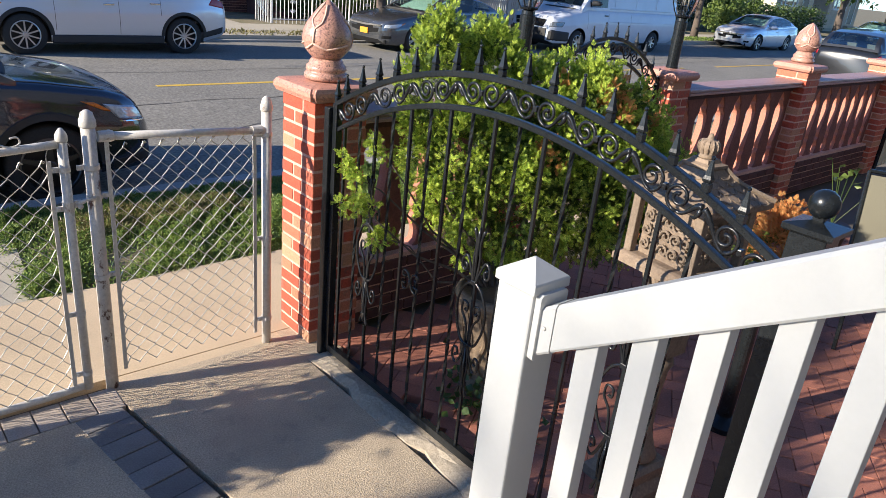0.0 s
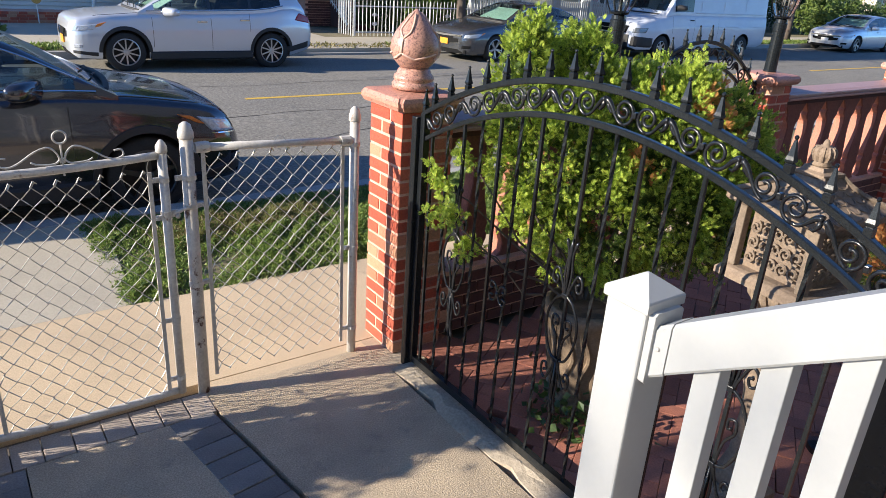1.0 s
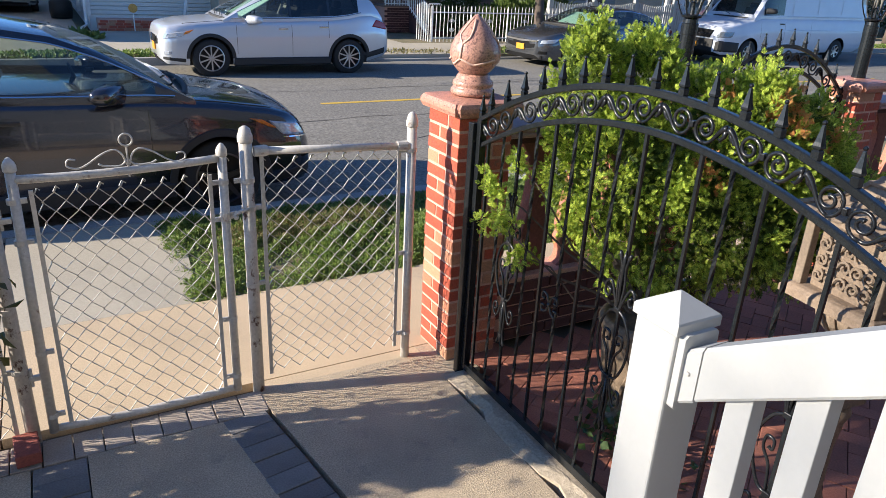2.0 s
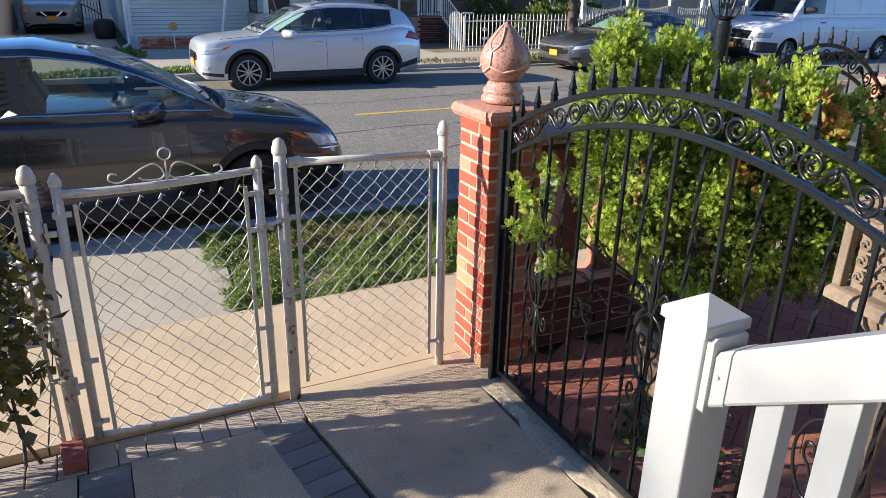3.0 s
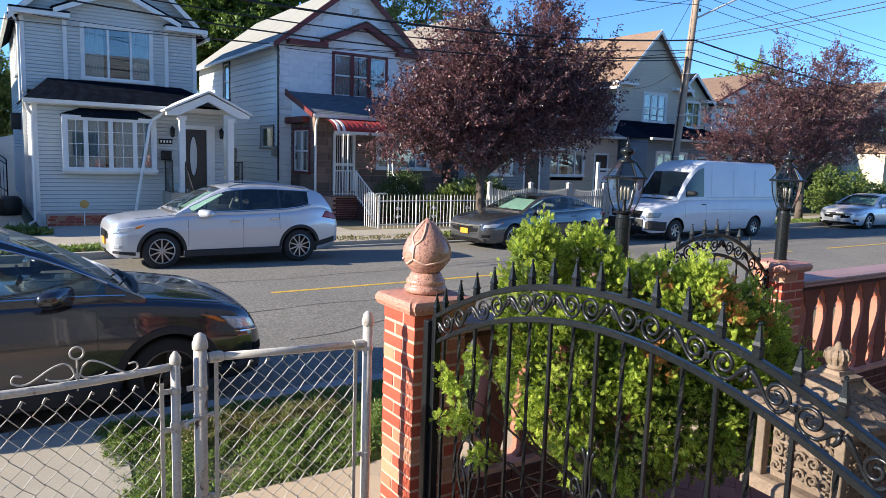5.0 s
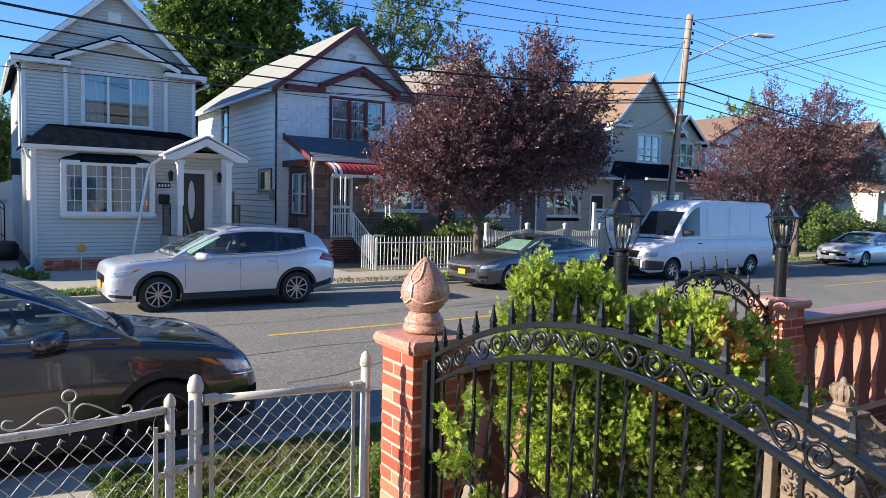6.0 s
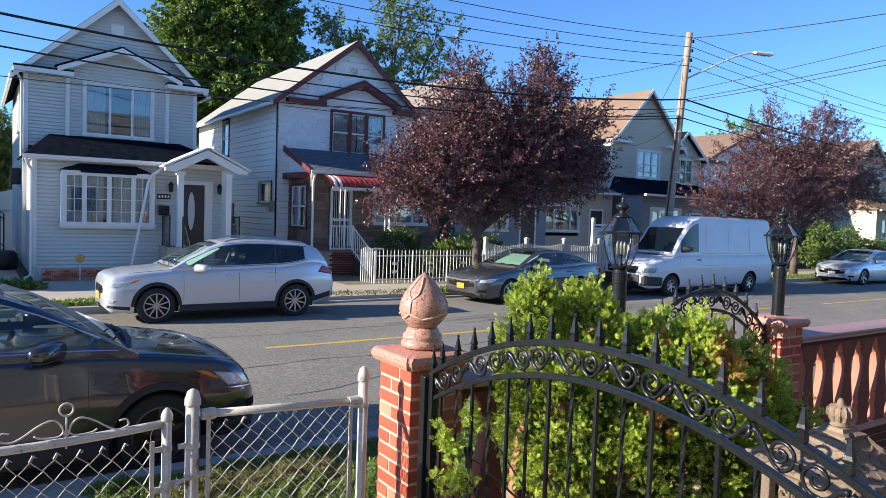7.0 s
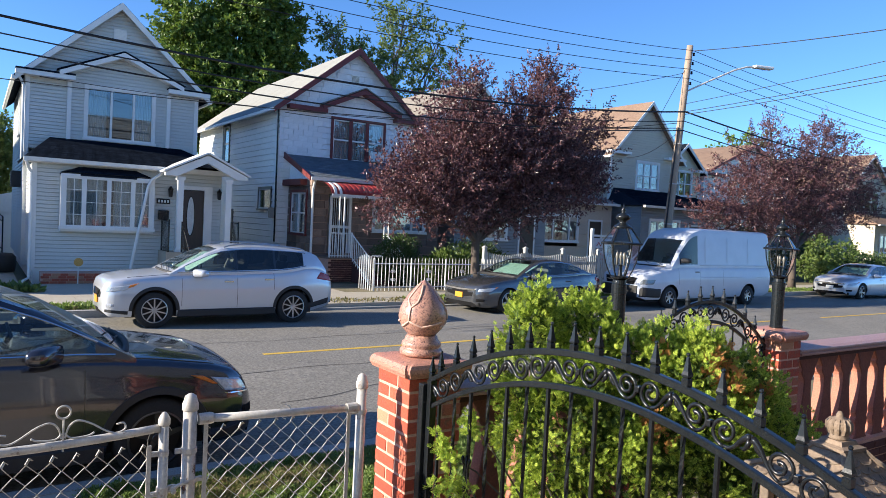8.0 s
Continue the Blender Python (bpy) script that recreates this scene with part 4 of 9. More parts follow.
# ---------------------------------------------------------------- white stair railing
def stair_railing():
    ob = thing("stair_railing", "white vinyl stair railing with square pickets and a capped newel post", "railing", (1.022, 0.926, 0))
    part("newel_post", box(B(), -0.051, 0.051, -0.051, 0.051, 0, 1.555, 0.005), M["vinyl"], ob)
    cap = square_stack(B(), (0, 0, 1.540), [(0.053, 0), (0.0565, 0.003), (0.0565, 0.022), (0.054, 0.026), (0.004, 0.060), (0.0005, 0.061)])
    part("newel_cap", cap, M["vinyl"], ob)
    # the rail climbs from the newel back towards the house
    slope = 0.64
    y0, y1 = -0.067, -2.1

    def top(y):
        return 1.5365 + (-y - 0.1) * slope

    def sloped(prof, ya, yb, shift=0.0):
        bm = B()
        a_, b_ = [[bm.verts.new((p[0], y, top(y) + shift + p[1])) for p in prof] for y in (ya, yb)]
        for i in range(len(prof)):
            j = (i + 1) % len(prof)
            bm.faces.new((a_[i], a_[j], b_[j], b_[i]))
        bm.faces.new(list(reversed(a_)))
        bm.faces.new(b_)
        return tidy(bm)
    prof = [(-0.032, -0.008), (-0.026, 0.0), (0.026, 0.0), (0.032, -0.008), (0.032, -0.106), (0.028, -0.112), (-0.028, -0.112), (-0.032, -0.106)]
    part("hand_rail", sloped(prof, y0 - 0.034, y1), M["vinyl"], ob)
    plate = tidy(prism(B(), [(-0.043, 1.395), (-0.036, 1.388), (0.036, 1.388), (0.043, 1.395), (0.043, 1.538), (0.036, 1.545), (-0.036, 1.545), (-0.043, 1.538)], -0.067, -0.0515, "y"))
    br = part("rail_bracket", plate, M["vinyl"], ob)
    part("rail_socket", sloped([(p[0] * 1.09, p[1] * 1.03 + 0.002) for p in prof], y0, y0 - 0.033), M["vinyl"], br)
    part("screw", lathe(B(), [(0.0045, 0), (0.004, 0.003), (0.0, 0.004)], (0, 0, 0), 10), M["galvanised"], br).matrix_local = pose(-0.036, -0.080, 1.475, 0, -90, 0)
    part("bottom_rail", sloped([(p[0] * 0.8, p[1] * 0.6) for p in prof], y0 + 0.01, y1, -1.20), M["vinyl"], ob)
    y = -0.180
    while y > y1:
        part("picket", box(B(), -0.019, 0.019, y - 0.0255, y + 0.0255, top(y) - 1.24, top(y) - 0.09, 0.002), M["vinyl"], ob)
        y -= 0.1195
    return ob


stair_railing()
# the stair under the camera
steps = thing("entrance_stair", "plain concrete entrance stair up to the house", "stair", (0.35, 0.4, 0))
for i in range(6):
    part("step", box(B(), -0.85, 0.62, -2.6, 0.42 - i * 0.29, i * 0.178, (i + 1) * 0.178 - 0.003), M["grey_concrete"], steps)

# ---------------------------------------------------------------- houses across the street
def window(parent, x, y, z, w, h, rz=0, bars=(0.5,), grid=None, frame_mat="white_paint", trim=0.09, sash=False, curtain=0.0, name="window", mull=0.035):
    """A window in a wall: outer trim, frame, upright bars, panes, glazing bars, sill, a dark sheet for the room's shade
    and curtain behind. (x, y, z): its lower left corner seen from outside.
    """
    bm = B()
    box(bm, -trim, 0, -0.05, 0.02, -trim * 0.6, h + trim)
    box(bm, w, w + trim, -0.05, 0.02, -trim * 0.6, h + trim)
    box(bm, 0, w, -0.05, 0.02, h, h + trim)
    ob = part(name, bm, M[frame_mat], parent)
    ob.matrix_local = pose(x, y, z, 0, 0, rz)
    part("sill", box(B(), -trim - 0.03, w + trim + 0.03, -0.09, 0.02, -trim * 0.9, 0.0), M[frame_mat], ob)
    edges = [0.0, *[b * w for b in bars], w]
    for i, e in enumerate(edges):
        t = mull
        part("frame", box(B(), max(0, e - t), min(w, e + t), -0.03, 0.05, 0, h), M["white_paint"], ob)
    for a, b in zip(edges, edges[1:]):
        part("sash_rail", box(B(), a + mull, b - mull, -0.025, 0.04, 0, 0.045), M["white_paint"], ob)
        part("sash_rail", box(B(), a + mull, b - mull, -0.025, 0.04, h - 0.045, h), M["white_paint"], ob)
        if sash:
            part("sash_rail", box(B(), a + mull, b - mull, -0.03, 0.045, h * 0.5 - 0.03, h * 0.5 + 0.03), M["white_paint"], ob)
        bm = B()
        box(bm, a + mull, b - mull, 0.008, 0.014, 0.04, h - 0.04)
        pane = part("pane", bm, M["window_glass"], ob)
        pane.visible_shadow = False
        if grid:
            for c in range(1, grid[0]):
                u = a + (b - a) * c / grid[0]
                part("glazing_bar", box(B(), u - 0.008, u + 0.008, -0.004, 0.008, 0.04, h - 0.04), M["white_paint"], ob)
            for r in range(1, grid[1]):
                v = h * r / grid[1]
                part("glazing_bar", box(B(), a + 0.035, b - 0.035, -0.004, 0.0075, v - 0.008, v + 0.008), M["white_paint"], ob)
    # one dark sheet stands in for the unlit room
    part("room", box(B(), 0, w, 0.5, 0.55, 0, h), M["room_shade"], ob)
    if curtain:
        bm = B()
        n = max(6, int(w / 0.06))
        for a, b in ((0.02, w * curtain), (w * (1 - curtain), w - 0.02)):
            pts = [(a + (b - a) * i / n, 0.12 + 0.02 * math.sin(i * 2.1)) for i in range(n + 1)]
            for p, q in zip(pts, pts[1:]):
                bm.faces.new([bm.verts.new(v) for v in ((*p, 0), (*q, 0), (*q, h), (*p, h))])
        part("curtain", bm, M["curtain"], ob)
    return ob


def gable_roof(parent, x0, x1, y0, y1, eave, apex_x, apex_z, over, mat, trim_mat, fascia=0.22):
    """Two shingled roof planes with bargeboards along the front gable and gutters along the eaves."""
    drop = (apex_z - eave) / (apex_x - x0)
    for s, xe in ((-1, x0), (1, x1)):
        slope = (apex_z - eave) / abs(apex_x - xe)
        xo = xe + s * over
        zo = eave - over * slope
        bm = B()
        c = [(xo, y0 - over, zo), (apex_x, y0 - over, apex_z), (apex_x, y1 + over, apex_z), (xo, y1 + over, zo)]
        slab(bm, c if s < 0 else list(reversed(c)), -0.08 if s < 0 else -0.08)
        e = [(xo, y1 + over, zo + 0.08), (xo, y0 - over, zo + 0.08), (apex_x, y0 - over, apex_z + 0.08), (apex_x, y1 + over, apex_z + 0.08)]
        shingled(bm, e if s < 0 else [e[1], e[0], e[3], e[2]], 0.2, 0.35)
        part("roof", bm, M[mat], parent)
        bm = B()
        p = [(xo, zo + 0.09), (apex_x, apex_z + 0.09), (apex_x, apex_z + 0.09 - fascia), (xo, zo + 0.09 - fascia * 0.8)]
        prism(bm, p, y0 - over - 0.03, y0 - over + 0.02, "y")
        part("bargeboard", tidy(bm), M[trim_mat], parent)
        part("gutter", box(B(), min(xo, xo + s * 0.1), max(xo, xo + s * 0.1), y0 - over, y1 + over, zo - 0.06, zo + 0.05), M["white_paint"], parent)


def side_walls(parent, x0, x1, y0, y1, z0, z1, mat, course, left_holes=(), right=True):
    bm = B()
    siding(bm, (x0, y1), (0, -1), y1 - y0, z0, z1, course, holes=left_holes)
    part("side_wall", bm, M[mat], parent)
    if right:
        bm = B()
        siding(bm, (x1, y0), (0, 1), y1 - y0, z0, z1, course)
        part("side_wall", bm, M[mat], parent)
    bm = B()
    siding(bm, (x1, y1), (-1, 0), x1 - x0, z0, z1, 0.5)
    part("back_wall", bm, M[mat], parent)


def corner_board(parent, x, y, z0, z1, w=0.1, mat="white_paint"):
    part("corner_board", box(B(), x - 0.03, x + w, y - 0.035, y + w, z0, z1), M[mat], parent)


def lower_roof(parent, x0, x1, y0, y1, z0, z1, mat, hip=0.6, gutter=True):
    """The roof of a porch: slopes up from the front eave to the wall behind; its ends lean in."""
    bm = B()
    c = [(x0, y0, z0), (x1, y0, z0), (x1 - hip, y1, z1), (x0 + hip, y1, z1)]
    slab(bm, c, 0.06)
    shingled(bm, c, 0.17, 0.33)
    if hip:
        slab(bm, [(x0, y1, z0), (x0, y0, z0), (x0 + hip, y1, z1)], 0.06)
        slab(bm, [(x1, y0, z0), (x1, y1, z0), (x1 - hip, y1, z1)], 0.06)
    part("porch_roof", bm, M[mat], parent)
    if gutter:
        part("gutter", prism(B(), [(y0 - 0.09, z0 - 0.10), (y0 + 0.02, z0 - 0.10), (y0 + 0.02, z0 + 0.01), (y0 - 0.11, z0 + 0.01)], x0, x1, "x"), M["white_paint"], parent)


def downpipe(parent, pts, mat="white_paint", r=0.045):
    part("downpipe", tube(B(), pts, r, 8), M[mat], parent)


def bars_rail(parent, p0, p1, h, n, mat, r=0.010, name="railing"):
    """A rail with upright bars between two points."""
    a, b = Vector(p0), Vector(p1)
    up = Vector((0, 0, h))
    bm = tube(B(), [a + up, b + up], r * 1.7, 6)
    tube(bm, [a + up * 0.12, b + up * 0.12], r * 1.3, 6)
    ob = part(name, bm, M[mat], parent)
    for i in range(n + 1):
        c = a.lerp(b, i / n)
        rr = r * (2.0 if i in (0, n) else 1.0)
        part("rail_bar", tube(B(), [c, c + up * (1.04 if i in (0, n) else 1.0)], rr, 6), M[mat], ob)
    return ob


def house_one():
    h = thing("grey_house", "two-storey grey-blue sided house with white trim and dark porch roof", "house", (0, 0, 0), "houses across the street")
    x0, x1, yu, yl, yb = 1.25, 6.65, 26.6, 23.3, 35.4
    # upper storey
    bm = B()
    siding(bm, (x0, yu), (1, 0), x1 - x0, 4.0, 6.50, 0.115, gable=(2.74, 9.0), holes=[(1.75, 3.87, 4.5, 6.24)])
    part("upper_wall", bm, M["blue_siding"], h)
    side_walls(h, x0, x1, yu, yb, 0.3, 6.5, "blue_siding", 0.115)
    gable_roof(h, x0, x1, yu, yb, 6.5, 3.97, 9.05, 0.32, "dark_roof", "white_paint", 0.24)
    window(h, 3.02, yu, 4.52, 2.08, 1.70, bars=(0.36, 0.70), curtain=0.3)
    for x in (x0, x1 - 0.1):
        corner_board(h, x, yu, 3.9, 6.4)
    part("corner_board", box(B(), x0 - 0.035, x0 + 0.11, yu - 0.03, yu + 0.09, 0.2, 3.88), M["white_paint"], h)
    for x in (2.48, 5.62):
        part("pilaster", box(B(), x - 0.06, x + 0.06, yu - 0.09, yu, 4.2, 6.35), M["white_paint"], h)
    # small inner gable over the window
    bm = B()
    prism(bm, [(2.15, 6.42), (4.08, 7.30), (6.05, 6.42), (6.05, 6.58), (4.08, 7.46), (2.15, 6.58)], yu - 0.42, yu + 0.02, "y")
    part("inner_gable", tidy(bm), M["white_paint"], h)
    bm = B()
    slab(bm, [(2.1, yu - 0.405, 6.60), (4.08, yu - 0.405, 7.49), (4.08, yu + 0.1, 7.49), (2.1, yu + 0.1, 6.60)][::-1], 0.03)
    slab(bm, [(4.08, yu - 0.405, 7.49), (6.1, yu - 0.405, 6.60), (6.1, yu + 0.1, 6.60), (4.08, yu + 0.1, 7.49)][::-1], 0.03)
    part("inner_roof", bm, M["dark_roof"], h)
    for a, b in ((0.93, 2.62), (5.55, 6.97)):
        part("eave_return", box(B(), a, b, yu - 0.40, yu + 0.05, 6.32, 6.46), M["white_paint"], h)
        part("return_roof", box(B(), a, b, yu - 0.41, yu + 0.05, 6.461, 6.52), M["dark_roof"], h)
    vent = part("gable_vent", box(B(), 3.78, 4.18, yu - 0.03, yu + 0.02, 7.92, 8.30), M["white_paint"], h)
    for i in range(7):
        part("slat", box(B(), 3.82, 4.14, yu - 0.045, yu - 0.028, 7.96 + i * 0.045, 7.985 + i * 0.045), M["white_siding"], vent)
    # enclosed porch
    bm = B()
    siding(bm, (1.33, yl), (1, 0), x1 - 1.33, 0.36, 3.5, 0.115, holes=[(0.72, 3.10, 1.52, 3.05), (4.05, 4.80, 0.98, 2.92)])
    siding(bm, (1.33, yu), (0, -1), yu - yl, 0.36, 3.5, 0.115)
    siding(bm, (x1, yl), (0, 1), yu - yl, 0.36, 3.5, 0.115)
    part("porch_wall", bm, M["blue_siding"], h)
    part("foundation", box(B(), 1.36, x1 - 0.03, yl + 0.03, yb, -0.1, 0.38), M["white_paint"], h)
    lower_roof(h, 1.05, 7.0, yl - 0.3, yu, 3.52, 4.42, "dark_roof", 0.9)
    part("soffit", box(B(), 1.1, 6.95, yl - 0.28, yl + 0.1, 3.40, 3.44), M["white_paint"], h)
    corner_board(h, 1.31, yl, 0.3, 3.42)
    # bow window with its own little roof
    bm = B()
    prism(bm, [(1.98, 23.3), (2.5, 22.92), (4.0, 22.92), (4.5, 23.3)], 3.08, 3.16, "z")
    v = [bm.verts.new(p) for p in ((1.98, 23.3, 3.17), (2.4, 22.88, 3.17), (4.1, 22.88, 3.17), (4.52, 23.3, 3.17), (2.5, 23.3, 3.36), (4.05, 23.3, 3.36))]
    for q in ((0, 1, 4), (1, 2, 5, 4), (2, 3, 5)):
        bm.faces.new([v[i] for i in q])
    part("bow_roof", bm, M["dark_roof"], h)
    window(h, 2.08, 22.98, 1.60, 2.36, 1.44, bars=(0.22, 0.5, 0.78), grid=(2, 4), curtain=0.44, trim=0.09, name="bow_window", mull=0.06)
    bm = B()
    box(bm, 2.0, 2.04, 22.98, yl, 1.54, 3.1)
    box(bm, 4.48, 4.52, 22.98, yl, 1.54, 3.1)
    box(bm, 2.0, 4.52, 22.98, yl, 1.46, 1.55)
    part("bow_side", bm, M["white_paint"], h)
    # door, its white case, side lights, portico
    door = part("door", box(B(), 5.42, 6.10, yl - 0.01, yl + 0.05, 1.0, 2.88, 0.01), M["dark_wood"], h, "dark door with an oval glass light")
    part("door_light", prism(B(), [(5.70 + 0.11 * math.cos(a), 2.05 + 0.62 * math.sin(a)) for a in [2 * math.pi * i / 24 for i in range(24)]], yl - 0.022, yl - 0.012, "y"), M["curtain"], door)
    part("door_rim", tube(B(), [(5.70 + 0.12 * math.cos(a), yl - 0.02, 2.05 + 0.63 * math.sin(a)) for a in [2 * math.pi * i / 24 for i in range(24)]], 0.012, 6, True), M["worn_iron"], door)
    bm = B()
    for a, b, c, d in ((5.24, 5.41, 0.95, 3.02), (6.11, 6.36, 0.95, 3.02), (5.41, 6.11, 2.89, 3.02)):
        box(bm, a, b, yl - 0.05, yl + 0.02, c, d)
    part("door_case", bm, M["white_paint"], h)
    slab_ = part("porch_floor", box(B(), 4.75, 7.0, yl - 1.15, yl, 0.0, 0.95), M["grey_concrete"], h)
    for i in range(4):
        part("step", box(B(), 5.2, 6.4, yl - 1.15 - 0.28 * (i + 1), yl - 1.15 - 0.28 * i, 0.0, 0.95 - 0.19 * (i + 1)), M["grey_concrete"], slab_)
    for x in (5.16, 6.62):
        col = part("column", box(B(), x - 0.085, x + 0.085, yl - 0.95, yl - 0.78, 0.95, 3.15), M["white_paint"], h)
        part("column_head", box(B(), x - 0.12, x + 0.12, yl - 0.985, yl - 0.745, 3.15, 3.25), M["white_paint"], col)
        part("column_foot", box(B(), x - 0.12, x + 0.12, yl - 0.985, yl - 0.745, 0.95, 1.05), M["white_paint"], col)
    p0, p1, pk = 4.68, 7.18, 5.92
    bm = B()
    prism(bm, [(p0, 3.26), (p0 + 0.35, 3.26), (pk, 3.72), (p1 - 0.35, 3.26), (p1, 3.26), (p1, 3.36), (pk, 3.95), (p0, 3.36)], yl - 1.08, yl - 0.86, "y")
    part("portico_gable", tidy(bm), M["white_paint"], h)
    bm = B()
    slab(bm, [(p0 - 0.05, yl - 1.15, 3.36), (p0 - 0.05, yl + 0.3, 3.36), (pk, yl + 0.3, 4.0), (pk, yl - 1.15, 4.0)][::-1], -0.05)
    slab(bm, [(p1 + 0.05, yl - 1.15, 3.36), (p1 + 0.05, yl + 0.3, 3.36), (pk, yl + 0.3, 4.0), (pk, yl - 1.15, 4.0)], -0.05)
    part("portico_roof", bm, M["white_paint"], h)
    for x in (5.05, 6.56):
        sc = part("wall_lantern", lathe(B(), [(0.03, 0), (0.06, 0.02), (0.075, 0.22), (0.09, 0.24), (0.03, 0.32), (0.0, 0.36)], (x, yl - 0.12, 2.62), 8), M["iron"], h)
        part("lantern_arm", box(B(), x - 0.03, x + 0.03, yl - 0.12, yl, 2.88, 2.93), M["iron"], sc)
    plaque = part("number_plaque", box(B(), 4.66, 5.06, yl - 0.045, yl - 0.022, 2.40, 2.56, 0.01), M["iron"], h)
    for i in range(4):
        part("plaque_bar", box(B(), 4.70 + i * 0.09, 4.75 + i * 0.09, yl - 0.052, yl - 0.046, 2.44, 2.52), M["white_paint"], plaque)
    part("mailbox", box(B(), 4.70, 5.02, yl - 0.13, yl - 0.02, 1.90, 2.20, 0.03), M["iron"], h)
    bars_rail(h, (4.82, yl - 1.1, 0.95), (4.82, yl - 0.1, 0.95), 0.95, 8, "iron")
    bars_rail(h, (5.18, yl - 1.15, 0.95), (5.18, yl - 2.2, 0.1), 0.9, 7, "iron")
    bars_rail(h, (6.92, yl - 1.1, 0.95), (6.92, yl - 0.1, 0.95), 0.95, 8, "iron")
    downpipe(h, [(4.75, 22.85, 3.40), (4.62, 22.85, 3.25), (4.42, 22.85, 3.10), (4.32, 22.85, 2.90), (4.10, 22.85, 1.62), (3.88, 22.87, 0.33)])
    downpipe(h, [(1.12, yl - 0.36, 3.42), (1.18, yl - 0.2, 3.25), (1.27, yl - 0.08, 3.1), (1.27, yl - 0.08, 0.1), (1.1, yl - 0.5, 0.03)])
    downpipe(h, [(0.95, yu - 0.3, 6.35), (1.1, yu - 0.15, 6.15), (1.17, yu - 0.06, 6.0), (1.17, yu - 0.06, 3.6)])
    # window units on the side
    ac = part("air_conditioner", box(B(), 0.95, 1.25, 28.2, 28.9, 2.75, 3.3, 0.02), M["black_plastic"], h)
    for i in range(6):
        part("louvre", box(B(), 0.94, 0.952, 28.24, 28.86, 2.80 + i * 0.075, 2.83 + i * 0.075), M["iron"], ac)
    window(h, 1.25, 30.2, 4.7, 0.9, 1.5, rz=-90, bars=(), sash=True)
    return h


def house_two():
    h = thing("white_house", "two-storey white house with dark red trim and brown stone porch", "house", (0, 0, 0), "houses across the street")
    x0, x1, yu, yl, yb = 9.5, 15.4, 25.9, 23.6, 37.3
    bm = B()
    siding(bm, (x0, yu), (1, 0), x1 - x0, 4.0, 6.45, 0.22, 0.022, gable=(3.1, 8.9), holes=[(2.2, 4.5, 4.5, 6.16)])
    upper = part("upper_wall", bm, M["white_shingle"], h)
    # wide shingles laid on the front in broken courses
    me = bpy.data.meshes.new("shingle")
    bm = box(B(), -0.196, 0.196, -0.012, 0.012, -0.108, 0.108)
    bm.to_mesh(me)
    bm.free()
    me.materials.append(M["white_shingle"])
    rng = random.Random(17)
    for row in range(22):
        z = 4.11 + row * 0.22
        half = 2.95 if z < 6.3 else 3.0 * (8.75 - z) / 2.35 - 0.12
        x = 12.6 - half + 0.2 + (0.2 if row % 2 else 0.0)
        while x < 12.6 + half - 0.2:
            if not (11.35 < x < 14.35 and 4.3 < z < 6.4) and not (12.2 < x < 13.0 and 7.5 < z < 8.1):
                o = new("shingle", me)
                o.parent = upper
                o.matrix_local = pose(x, yu - 0.030 + rng.uniform(-0.004, 0.004), z + rng.uniform(-0.006, 0.006), 4, 0, 0)
            x += 0.4
    side_walls(h, x0, x1, yu, yb, 0.2, 6.45, "white_siding", 0.23, left_holes=[(yb - 33.0, yb - 32.1, 4.5, 6.2), (yb - 27.9, yb - 26.45, 2.4, 3.25)])
    gable_roof(h, x0, x1, yu, yb, 6.45, 12.6, 8.93, 0.34, "pale_roof", "red_trim", 0.26)
    window(h, 11.72, yu, 4.55, 2.24, 1.58, bars=(0.333, 0.666), frame_mat="red_trim", trim=0.11, sash=True, curtain=0.49)
    for u in (0.333, 0.666):
        part("window_post", box(B(), 11.72 + 2.24 * u - 0.075, 11.72 + 2.24 * u + 0.075, yu - 0.06, yu - 0.032, 4.5, 6.16), M["red_trim"], h)
    part("air_conditioner", box(B(), 13.32, 13.88, yu - 0.35, yu - 0.07, 4.58, 4.98, 0.02), M["white_paint"], h)
    bm = B()
    prism(bm, [(11.1, 6.40), (12.88, 7.22), (14.62, 6.40), (14.62, 6.60), (12.88, 7.42), (11.1, 6.60)], yu - 0.40, yu + 0.02, "y")
    part("inner_gable", tidy(bm), M["red_trim"], h)
    bm = B()
    slab(bm, [(11.05, yu - 0.45, 6.62), (12.88, yu - 0.45, 7.45), (12.88, yu + 0.1, 7.45), (11.05, yu + 0.1, 6.62)][::-1], 0.03)
    slab(bm, [(12.88, yu - 0.45, 7.45), (14.67, yu - 0.45, 6.62), (14.67, yu + 0.1, 6.62), (12.88, yu + 0.1, 7.45)][::-1], 0.03)
    part("inner_roof", bm, M["pale_roof"], h)
    for a, b in ((9.75, 11.3), (14.4, 15.7)):
        part("eave_return", box(B(), a, b, yu - 0.38, yu + 0.05, 6.30, 6.46), M["red_trim"], h)
    vent = part("gable_vent", box(B(), 12.39, 12.78, yu - 0.03, yu + 0.02, 7.66, 8.0), M["white_siding"], h)
    for i in range(6):
        part("slat", box(B(), 12.43, 12.74, yu - 0.045, yu - 0.028, 7.70 + i * 0.045, 7.72 + i * 0.045), M["grey_concrete"], vent)
    bm = B()
    siding(bm, (x0, yu), (1, 0), 0.47, 0.2, 4.0, 0.23)
    part("front_return", bm, M["white_siding"], h)
    # side windows
    window(h, x0, 33.0, 4.55, 0.85, 1.6, rz=-90, bars=(), frame_mat="dark_wood", sash=True)
    window(h, x0, 27.85, 2.45, 1.35, 0.78, rz=-90, bars=(), frame_mat="dark_wood", curtain=0.4)
